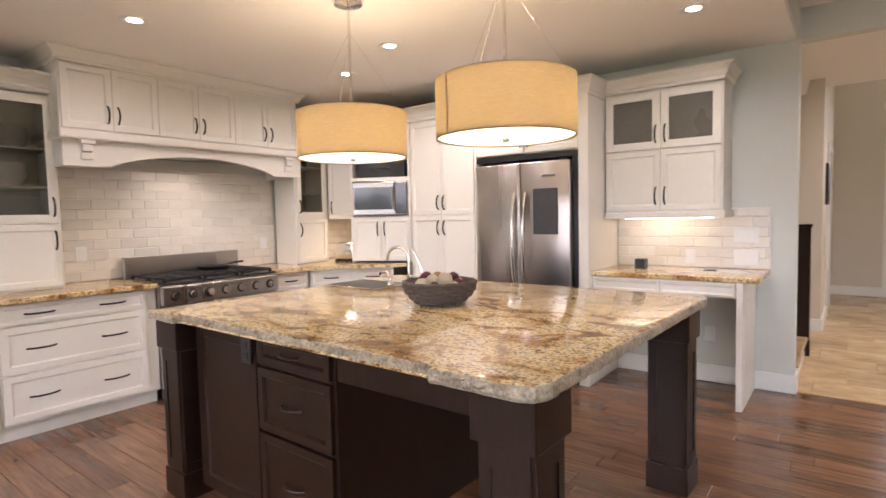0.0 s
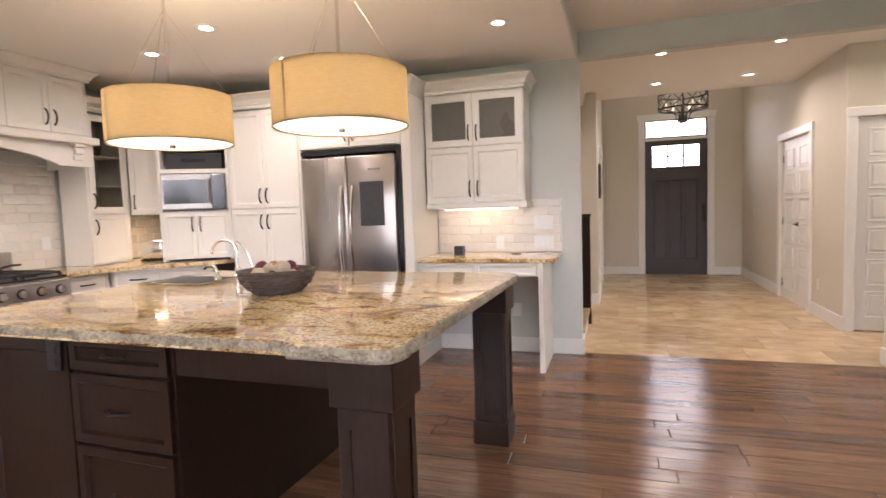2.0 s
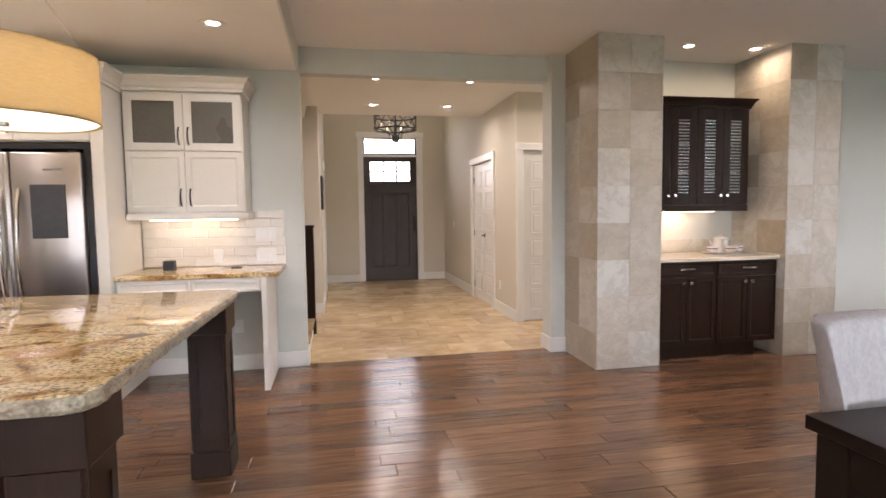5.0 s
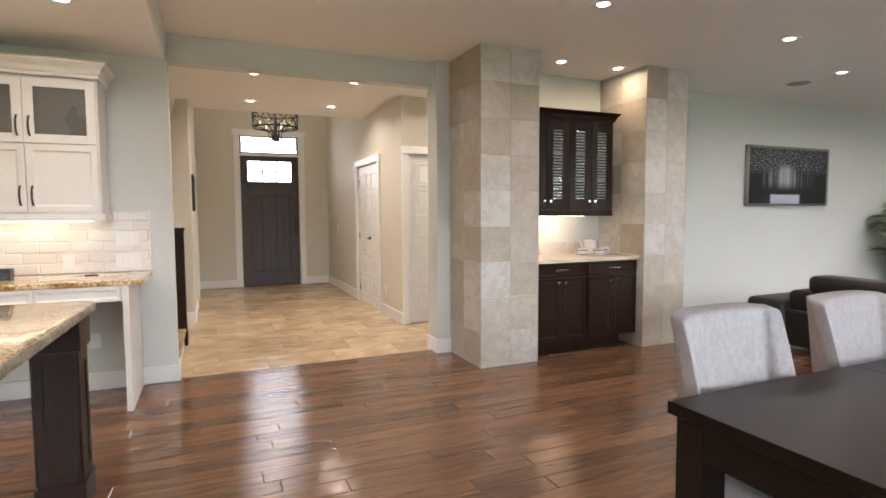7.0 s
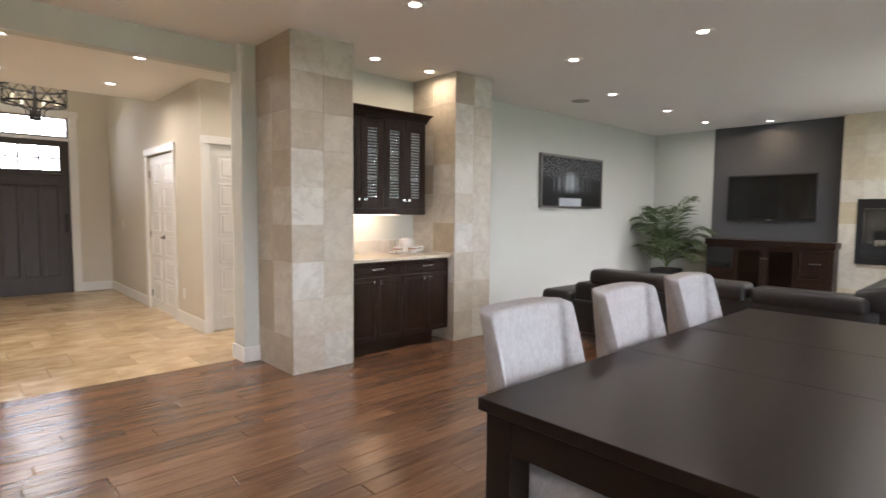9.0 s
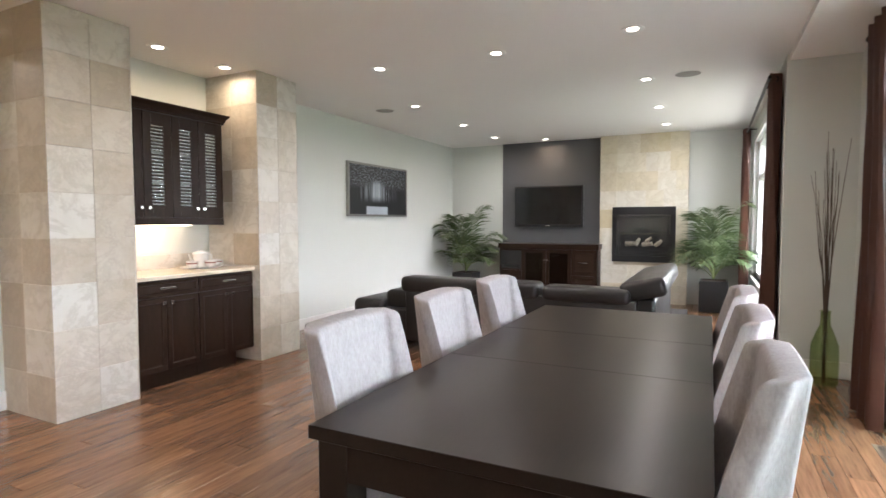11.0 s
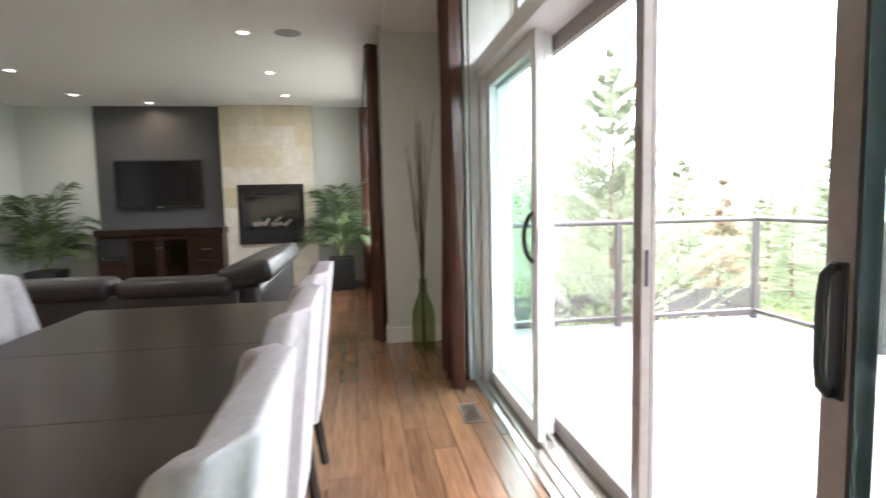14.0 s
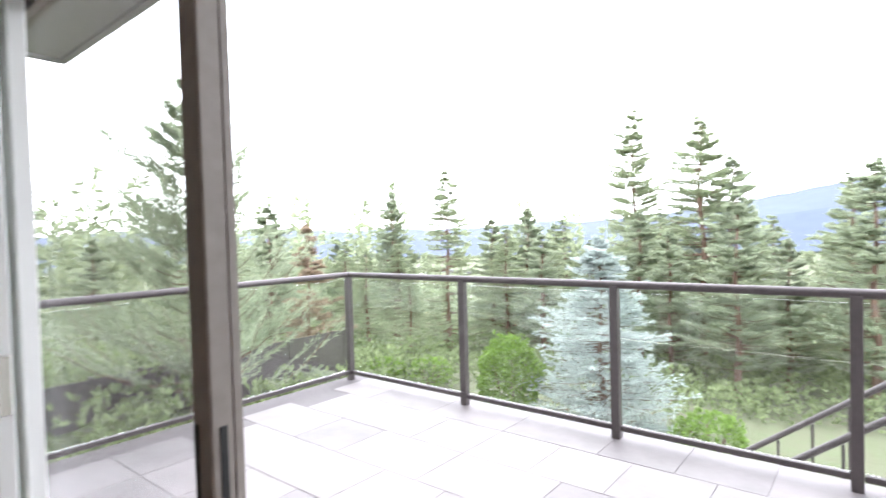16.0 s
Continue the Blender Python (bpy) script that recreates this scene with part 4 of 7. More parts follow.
def toaster():
    t = thing("toaster", pose(-4.0, 3.84, 0.907, 0, 0, 100), "chrome two-slice toaster on the counter", "toaster")
    part("body", B(-0.075, 0.075, -0.12, 0.12, 0.015, 0.19, bev=0.03, seg=4), CHROME, t, smooth=True)
    part("base", B(-0.07, 0.07, -0.115, 0.115, 0, 0.018), BLACK, t)
    for x in (-0.028, 0.028):
        part("slot", B(x - 0.012, x + 0.012, -0.08, 0.08, 0.186, 0.192), BLACK, t)
    part("end_plate", B(-0.045, 0.045, -0.126, -0.118, 0.04, 0.14, bev=0.008), BLACK, t)
    part("lever", B(-0.015, 0.015, -0.145, -0.126, 0.12, 0.135, bev=0.003), BLACK, t)


toaster()

# pantry
c = box_cabinet("pantry_cabinet", pose(-3.215, 3.94, 0), 0.74, 0.64, 0, 2.26, "tall white pantry cabinet with four panel doors", KG, toe=0.10)
for x0, x1, s in ((0.01, 0.368, "r"), (0.372, 0.73, "l")):
    front(c, "p", x0, x1, 0.115, 1.352, 0, CAB, s + "t")
    front(c, "p", x0, x1, 1.362, 2.22, 0, CAB, s + "b")
part("crown_moulding", crown_bm(0.74, 0.64, 2.24, 2.37, 0.055, False), CAB, c)


def fridge():
    f = thing("refrigerator", pose(-2.435, 3.90, 0), "stainless steel French door refrigerator with curved handles", "refrigerator")
    w, h = 0.865, 1.765
    part("body", B(0.005, w - 0.005, 0.07, 0.66, 0.03, h - 0.01), BLACK, f)
    for x0, x1, hx in ((0.0, w / 2 - 0.003, w / 2 - 0.05), (w / 2 + 0.003, w, w / 2 + 0.05)):
        d = part("door", B(x0, x1, 0.0, 0.065, 0.62, h, bev=0.012, seg=3), STEEL, f, smooth=True)
        part("handle", bow(hx, 1.13, 0.0, 0.78, out=0.06, r=0.012), CHROME, d, "long curved steel handle", True)
    dr = part("freezer_drawer", B(0, w, 0.0, 0.065, 0.06, 0.61, bev=0.012, seg=3), STEEL, f, smooth=True)
    part("handle", bow(w / 2, 0.54, 0.0, 0.7, up=False, out=0.055, r=0.011), CHROME, dr, smooth=True)
    for x in (0.03, w - 0.08):
        part("hinge_cover", B(x, x + 0.05, 0.01, 0.09, h, h + 0.012, bev=0.003), BLACK, f)
    part("badge", B(w * 0.73, w * 0.86, -0.002, 0.0, 1.64, 1.655), CHROME, f)
    b = solo("memo_board", B(-1.885, -1.671, 3.893, 3.899, 1.185, 1.548, bev=0.002, seg=1), CHALK, "dark slate memo board on the fridge door", "memo board")


fridge()
c = thing("fridge_surround", pose(-2.47, 3.94, 0), "white cabinet surround over and beside the refrigerator", "cabinet", KG)
bm = bmesh.new()
bx(bm, 0.0, 0.018, 0.0, 0.64, 0, 2.26); bx(bm, 0.95, 1.03, 0.0, 0.64, 0, 2.26, 0.003, 1); bx(bm, 0.018, 0.95, 0.02, 0.64, 1.84, 2.26)
part("body", bm, CAB, c)
# black sheet and strips put the shade of the fridge gap into colour
part("shadow_liner", B(0.018, 0.95, 0.62, 0.639, 0.0, 1.84), BLACK, c)
bm = bmesh.new()
bx(bm, 0.905, 0.949, 0.0, 0.6, 0, 1.83); bx(bm, 0.02, 0.905, 0.0, 0.6, 1.79, 1.83)
part("filler", bm, BLACK, c, "black strip painting the dark gap round the refrigerator")
front(c, "p", 0.022, 0.482, 1.85, 2.22, 0, CAB, "rb")
front(c, "p", 0.486, 0.946, 1.85, 2.22, 0, CAB, "lb")
part("crown_moulding", crown_bm(1.03, 0.64, 2.24, 2.37, 0.055, True), CAB, c)

# desk nook
c = box_cabinet("wall_cabinet", pose(-1.43, 4.26, 0), 0.85, 0.34, 1.345, 2.28, "white wall cabinet with two glass-front doors above the desk", KG)
for x0, x1, s in ((0.01, 0.423, "r"), (0.427, 0.84, "l")):
    front(c, "g", x0, x1, 1.82, 2.25, 0, CAB, s + "b", glass=FROST)
    front(c, "p", x0, x1, 1.355, 1.81, 0, CAB, s + "b")
part("valance", B(-0.0, 0.87, -0.015, 0.34, 1.295, 1.345, bev=0.004), CAB, c)
part("crown_moulding", crown_bm(0.85, 0.34, 2.265, 2.375, 0.07), CAB, c)
part("led_strip", B(0.1, 0.75, 0.2, 0.23, 1.286, 1.294), LED, c, "glowing under-cabinet strip")
lamp("undercabinet_lamp", 'AREA', (-1.0, 4.44, 1.28), 0.3, (1.0, 0.80, 0.54), 0.35)
solo("countertop", slab(bmesh.new(), [(-1.44, 3.985), (-0.315, 3.985), (-0.315, 4.595), (-1.44, 4.595)], 0.862, 0.90, 0.008), GRANITE,
     "gold granite desk top beside the refrigerator", "countertop", "granite countertops")
d = thing("desk", pose(0, 0, 0), "white built-in desk with shallow drawers and open knee space", "desk")
part("leg_panel", B(-0.444, -0.405, 3.985, 4.59, 0, 0.862, bev=0.002, seg=1), CAB, d)
part("side_moulding", B(-0.405, -0.40, 4.06, 4.52, 0.1, 0.76, bev=0.002, seg=1), CAB, d)
part("apron", B(-1.44, -0.444, 4.01, 4.03, 0.752, 0.862), CAB, d)
for x0, x1 in ((-1.43, -0.945), (-0.935, -0.454)):
    part("drawer_front", panel_bm(x0, x1, 0.762, 0.852, 3.992, rail=0.02), CAB, d)
c = solo("clock_radio", B(-1.21, -1.13, 4.30, 4.38, 0.90, 0.977, bev=0.006), BLACK, "small black clock radio on the granite desk", "clock")
c = solo("phone_dock", B(-0.72, -0.64, 4.36, 4.42, 0.90, 0.908, bev=0.003), BLACK, "thin black charging pad on the desk", "charger")


def outlet(m, label, n=1, w=0.075, slots=True, material=None):
    o = thing("wall_outlet", m, label, "outlet", "wall plates")
    part("plate", B(-w / 2, w / 2, -0.006, 0, -0.057, 0.057, bev=0.002, seg=1), material or TRIM, o)
    k = max(1, round(w / 0.05) - 1) if not slots else 1
    if slots:
        for z in (-0.024, 0.024):
            part("socket", B(-0.016, 0.016, -0.009, -0.006, z - 0.017, z + 0.017, bev=0.002, seg=1), material or TRIM, o)
    else:
        for i in range(k):
            x = (i - (k - 1) / 2) * 0.046
            part("rocker", B(x - 0.016, x + 0.016, -0.010, -0.006, -0.033, 0.033, bev=0.002, seg=1), material or TRIM, o)
    return o


outlet(pose(-0.86, 4.588, 0.985), "white outlet on the desk's tiled backsplash")
outlet(pose(-0.475, 4.588, 1.155), "white triple light switch on the tiles", w=0.165, slots=False)
outlet(pose(-0.475, 4.588, 0.985), "white triple light switch on the tiles", w=0.165, slots=False)
outlet(pose(-0.72, 4.597, 0.38), "white outlet under the desk")
outlet(pose(-4.535, 1.60, 1.12, 0, 0, 90), "white outlet on the subway tile beside the range")
outlet(pose(-4.535, 3.20, 1.12, 0, 0, 90), "white outlet on the subway tile beside the hutch")
outlet(pose(5.05, 4.557, 0.36), "white outlet low on the living room wall")
outlet(pose(2.197, 6.55, 0.36, 0, 0, -90), "white outlet low on the hall wall")
outlet(pose(2.197, 9.4, 1.1, 0, 0, -90), "white light switch beside the front door", slots=False)


# ---- island ----
# the island stands a little askew to the walls
ISL = pose(-2.580, 1.222, -0.008) @ pose(0, 0, 0, 0, 0, -1.25) @ pose(2.585, -1.235, 0)


def island():
    isl = thing("kitchen_island", ISL @ pose(0, 0, 0.008), "dark espresso wooden kitchen island with drawers and square posts", "kitchen island")
    part("body", B(-2.48, -1.36, 1.37, 2.84, 0.09, 0.877), ESP, isl)
    part("toe_kick", B(-2.46, -1.38, 1.43, 2.80, 0, 0.09), ESP, isl)
    part("end_panel", panel_bm(-2.37, -1.86, 0.06, 0.87, 1.352, rail=0.09), ESP, isl)
    bm = bmesh.new()
    bx(bm, -1.345, -0.66, 1.365, 1.39, 0.75, 0.877); bx(bm, -1.36, -0.62, 2.81, 2.835, 0.78, 0.877); bx(bm, -0.60, -0.575, 1.5, 2.72, 0.80, 0.877)
    part("apron", bm, ESP, isl)
    for z0, z1 in ((0.745, 0.87), (0.465, 0.73), (0.10, 0.45)):
        d = part("drawer_front", panel_bm(-1.845, -1.372, z0, z1, 1.347, rail=0.045, sink=0.012), ESP, isl)
        part("handle", bow(-1.61, (z0 + z1) / 2, 1.347, 0.12, up=False), BRONZE, d, "bronze bow handle", True)

    def post(x, y, w=0.17):
        p = part("post", B(x - w / 2, x + w / 2, y - w / 2, y + w / 2, 0.02, 0.74, bev=0.003, seg=1), ESP, isl)
        part("capital", B(x - w / 2 - 0.018, x + w / 2 + 0.018, y - w / 2 - 0.018, y + w / 2 + 0.018, 0.735, 0.877, bev=0.004), ESP, p)
        part("plinth", B(x - w / 2 - 0.012, x + w / 2 + 0.012, y - w / 2 - 0.012, y + w / 2 + 0.012, 0.0, 0.13, bev=0.004), ESP, p)
        for m in (pose(x, y, 0), pose(x, y, 0, 0, 0, 90), pose(x, y, 0, 0, 0, -90), pose(x, y, 0, 0, 0, 180)):
            bm = bmesh.new()
            s, o = w / 2 - 0.006, w / 2 + 0.006
            for q in ((-s, -s + 0.035, 0.14, 0.73), (s - 0.035, s, 0.14, 0.73), (-s + 0.035, s - 0.035, 0.14, 0.18), (-s + 0.035, s - 0.035, 0.67, 0.73)):
                bx(bm, q[0], q[1], -o, -w / 2 + 0.001, q[2], q[3])
            bm.transform(m)
            part("panel_moulding", bm, ESP, p)
    post(-0.57, 1.36); post(-0.57, 2.80); post(-2.475, 1.36); post(-2.475, 2.80)
    o = outlet(ISL @ pose(-1.915, 1.345, 0.80), "dark brown outlet on the island's end panel", material=BLACK)
    o.name = "island_outlet"
    s = 0.035
    pts = [(-2.585, 1.235), (-2.35, 1.235), (-2.33, 1.275), (-0.815, 1.275), (-0.795, 1.235), (-0.505, 1.235), (-0.468, 1.253), (-0.45, 1.29), (-0.45, 2.93), (-0.50, 2.98), (-2.55, 2.98), (-2.585, 2.94)]
    top = thing("countertop", ISL, "polished gold and brown granite island top with rough chiselled edge", "countertop", "granite countertops")
    part("slab", slab(bmesh.new(), pts, 0.886, 0.93, 0.012, 3), GRANITE, top, smooth=True)
    ring = []
    for (xa, ya), (xb, yb) in zip(pts, pts[1:] + pts[:1]):
        n = max(1, int(math.hypot(xb - xa, yb - ya) / 0.022))
        out = Vector((yb - ya, xa - xb, 0)).normalized()
        ring += [(xa + (xb - xa) * k / n, ya + (yb - ya) * k / n, out) for k in range(n)]
    bm = bmesh.new()
    rows = []
    for z, push in ((0.884, -0.004), (0.889, 0.002), (0.898, 0.005), (0.908, 0.006), (0.918, 0.004), (0.9245, 0.001), (0.927, -0.004)):
        row = []
        for x, y, out in ring:
            q = Vector((x, y, z)) + out * (push + 0.007 * max(-0.5, noise.noise(Vector((x * 34, y * 34, z * 70)))))
            row.append(bm.verts.new(q + Vector((0, 0, 0.002 * noise.noise(Vector((x * 20, y * 20, 5)))))))
        rows.append(row)
    for a, b in zip(rows, rows[1:]):
        for k in range(len(ring)):
            bm.faces.new((a[k], a[(k + 1) % len(ring)], b[(k + 1) % len(ring)], b[k]))
    part("chiselled_edge", bm, EDGESTONE, top, "pale rough chiselled granite edge")
    sk = thing("sink", ISL @ pose(-2.34, 2.47, 0.93), "stainless steel prep sink let into the island", "sink")
    bm = bmesh.new()
    bx(bm, -0.23, 0.23, -0.17, 0.17, 0.0005, 0.004, 0.001, 1)
    part("rim", bm, CHROME, sk)
    # no hollow is cut; a black plate stands for the basin's shade
    part("basin", B(-0.21, 0.21, -0.15, 0.15, 0.004, 0.0055), BLACK, sk, "black plate for the basin's shaded hollow")
    fa = thing("faucet", ISL @ pose(-2.12, 2.62, 0.93), "brushed nickel gooseneck faucet with side spray", "faucet")
    arc = [(0, 0, 0.0), (0, 0, 0.16)] + [(-0.075 + 0.075 * math.cos(a), -0.02 * (1 - math.cos(a)), 0.16 + 0.075 * math.sin(a)) for a in [i * math.pi / 8 for i in range(1, 8)]] + [(-0.155, -0.04, 0.15)]
    part("spout", tube(bmesh.new(), arc, 0.0105, 12), CHROME, fa, smooth=True)
    part("base", lathe(bmesh.new(), [(0.027, 0), (0.027, 0.01), (0.018, 0.05), (0.014, 0.06)]), CHROME, fa, smooth=True)
    part("spray_hose", tube(bmesh.new(), [(0.09, 0.03, 0), (0.09, 0.03, 0.05), (0.07, 0.03, 0.12), (0.03, 0.02, 0.20), (0.005, 0.0, 0.225)], 0.006, 8), CHROME, fa, smooth=True)
    part("spray_base", lathe(bmesh.new(), [(0.02, 0), (0.018, 0.02), (0.008, 0.03)], (0.09, 0.03, 0)), CHROME, fa, smooth=True)
    sp = thing("soap_faucet", ISL @ pose(-2.16, 2.49, 0.93), "small nickel water tap beside the sink", "faucet")
    part("spout", tube(bmesh.new(), [(0, 0, 0), (0, 0, 0.05), (-0.02, -0.005, 0.085), (-0.07, -0.01, 0.085), (-0.085, -0.012, 0.07)], 0.012, 10), CHROME, sp, smooth=True)
    part("base", lathe(bmesh.new(), [(0.024, 0), (0.02, 0.02), (0.014, 0.04)]), CHROME, sp, smooth=True)


island()


def basket():
    WICK = mat("grey_woven_rattan", (0.125, 0.10, 0.085), 0.7, grain=30, var=0.25, bump=0.001)
    b = thing("fruit_basket", ISL @ pose(-1.475, 2.13, 0.93), "dark woven rattan bowl filled with decorative balls", "basket")
    prof = [(0.08, 0.0), (0.125, 0.02), (0.155, 0.06), (0.168, 0.105), (0.162, 0.108), (0.147, 0.065), (0.118, 0.03), (0.0001, 0.012)]
    part("bowl", lathe(bmesh.new(), prof, n=40), WICK, b, smooth=True)
    for k in range(7):
        bm = bmesh.new()
        z = 0.012 + k * 0.0155
        r = 0.110 + 0.062 * (1 - (1 - k / 6) ** 2)
        n = 56
        pts = [((r + 0.007 * math.sin(28 * 2 * math.pi * i / n * 0.5 + k * math.pi)) * math.cos(2 * math.pi * i / n),
                (r + 0.007 * math.sin(28 * 2 * math.pi * i / n * 0.5 + k * math.pi)) * math.sin(2 * math.pi * i / n), z) for i in range(n + 1)]
        tube(bm, pts, 0.0105, 6)
        part("woven_strand", bm, WICK, b, smooth=True)
    cols = [((0.10, 0.02, 0.035), "plum decorative ball"), ((0.62, 0.53, 0.40), "cream decorative ball"), ((0.42, 0.25, 0.10), "tan decorative ball"), ((0.14, 0.03, 0.05), "crimson decorative ball")]
    mats = [mat("decor_ball_%d" % i, c[0], 0.8, grain=40, var=0.2, bump=0.004, bscale=60) for i, c in enumerate(cols)]
    rnd = random.Random(4)
    for k in range(15):
        a, rr = k * 2.4, 0.028 + 0.09 * math.sqrt((k % 15) / 15)
        i = rnd.choice((0, 1, 1, 2, 0, 3, 1))
        bm = bmesh.new()
        bmesh.ops.create_icosphere(bm, subdivisions=2, radius=rnd.uniform(0.028, 0.04))
        for v in bm.verts:
            v.co *= 1 + rnd.uniform(-0.07, 0.07)
        o = solo("decorative_ball", bm, mats[i], cols[i][1] + " in the rattan bowl", "ornament", "balls in the bowl", smooth=True,
                 m=ISL @ pose(-1.475 + rr * math.cos(a), 2.13 + rr * math.sin(a), 0.93 + 0.092 - 0.3 * rr * rr + (0.03 if rr < 0.08 else 0)))


basket()


# ---- pendant lamps ----
def shade_mat():
    m = mat("linen_lamp_shade", (0.62, 0.51, 0.34), 0.85, grain=26, var=0.16, stretch=(0.9, 0.9, 5.5), bump=0.0008, bscale=160, spec=0.1, sscale=70)
    t = m.node_tree
    b = t.nodes["Principled BSDF"]
    b.inputs["Transmission Weight"].default_value = 0.0
    tl = t.nodes.new("ShaderNodeBsdfTranslucent")
    tl.inputs[0].default_value = (0.62, 0.54, 0.39, 1)
    mx = t.nodes.new("ShaderNodeMixShader")
    mx.inputs[0].default_value = 0.55
    t.links.new(b.outputs[0], mx.inputs[1]); t.links.new(tl.outputs[0], mx.inputs[2])
    t.links.new(mx.outputs[0], t.nodes["Material Output"].inputs[0])
    return m


SHADE = shade_mat()
DIFF = glow_mat("pendant_diffuser", (1.0, 0.87, 0.62), 1.7)


def pendant(x, y):
    z0, h, r = 1.672, 0.238, 0.295
    p = thing("pendant_lamp", pose(x, y, 0), "round linen drum pendant lamp hanging from the ceiling, lit", "pendant lamp", "drum pendants over the island")
    bm = bmesh.new()
    n = 72
    for rr, flip in ((r, 1), (r - 0.004, -1)):
        lo = [bm.verts.new((rr * math.cos(2 * math.pi * k / n), rr * math.sin(2 * math.pi * k / n), z0)) for k in range(n)]
        hi = [bm.verts.new((rr * math.cos(2 * math.pi * k / n), rr * math.sin(2 * math.pi * k / n), z0 + h)) for k in range(n)]
        for k in range(n):
            bm.faces.new((lo[k], lo[(k + 1) % n], hi[(k + 1) % n], hi[k]))
    part("shade", bm, SHADE, p, "tan linen drum shade", True)
    for z in (z0, z0 + h):
        part("shade_rim", lathe(bmesh.new(), [(r - 0.005, z - 0.002), (r + 0.0015, z - 0.002), (r + 0.0015, z + 0.003), (r - 0.005, z + 0.003), (r - 0.005, z - 0.002)], n=72), SHADE, p, smooth=True)
    a = math.radians(-110)
    part("seam", B(r * math.cos(a) - 0.004, r * math.cos(a) + 0.004, r * math.sin(a) - 0.001, r * math.sin(a) + 0.01, z0, z0 + h), SHADE, p)
    part("diffuser", lathe(bmesh.new(), [(0.0001, z0 - 0.002), (r - 0.012, z0 + 0.003), (r - 0.0055, z0 + 0.008), (0.0001, z0 + 0.012)], n=64), DIFF, p, "glowing frosted diffuser", True)
    part("finial", lathe(bmesh.new(), [(0.0001, z0 - 0.018), (0.016, z0 - 0.018), (0.018, z0 - 0.004), (0.018, z0 + 0.014)], n=20), CHROME, p, smooth=True)
    part("rod", rod(bmesh.new(), (0, 0, z0 + 0.03), (0, 0, KH - 0.03), 0.008), CHROME, p, smooth=True)
    part("canopy", lathe(bmesh.new(), [(0.012, KH - 0.05), (0.075, KH - 0.042), (0.085, KH - 0.02), (0.085, KH - 0.001)], n=32), CHROME, p, smooth=True)
    for k in range(3):
        a = 2 * math.pi * k / 3 + 0.6
        part("wire", tube(bmesh.new(), [(0.008 * math.cos(a), 0.008 * math.sin(a), z0 + h + 0.42), ((r - 0.01) * math.cos(a), (r - 0.01) * math.sin(a), z0 + h)], 0.0015, 5), CHROME, p)
    lamp("pendant_bulb", 'POINT', (x, y, z0 + 0.165), 9, (1.0, 0.80, 0.50), 0.05)


pendant(-2.018, 2.08)
pendant(-1.02, 2.02)
for x, y in ((-3.2, 1.5), (-2.41, 2.83), (-3.17, 3.13), (-2.36, 3.64), (-0.61, 3.5)):
    downlight(x, y, KH, 6)
for x, y in ((2.6, 2.85), (4.5, 2.85), (4.55, 1.72), (4.47, 0.62), (6.05, 3.35), (7.5, 3.36), (8.8, 3.36), (6.0, 0.68), (7.45, 0.68), (8.75, 0.68)):
    downlight(x, y, CH, 7 if x < 3 else 4.8)
for x, y in ((3.165, 4.11), (3.82, 4.095), (9.35, 2.64)):
    downlight(x, y, CH, 2.4, colour=(1.0, 0.76, 0.48))
# the last one, unseen in the passage, is added to brighten door_2
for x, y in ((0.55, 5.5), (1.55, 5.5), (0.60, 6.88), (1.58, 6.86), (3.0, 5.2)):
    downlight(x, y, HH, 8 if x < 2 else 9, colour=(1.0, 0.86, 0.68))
# added fill inside the all but unlit chandelier, warms the foyer walls
lamp("foyer_lamp", 'POINT', (1.1, 9.0, 2.85), 11, (1.0, 0.86, 0.66), 0.2)


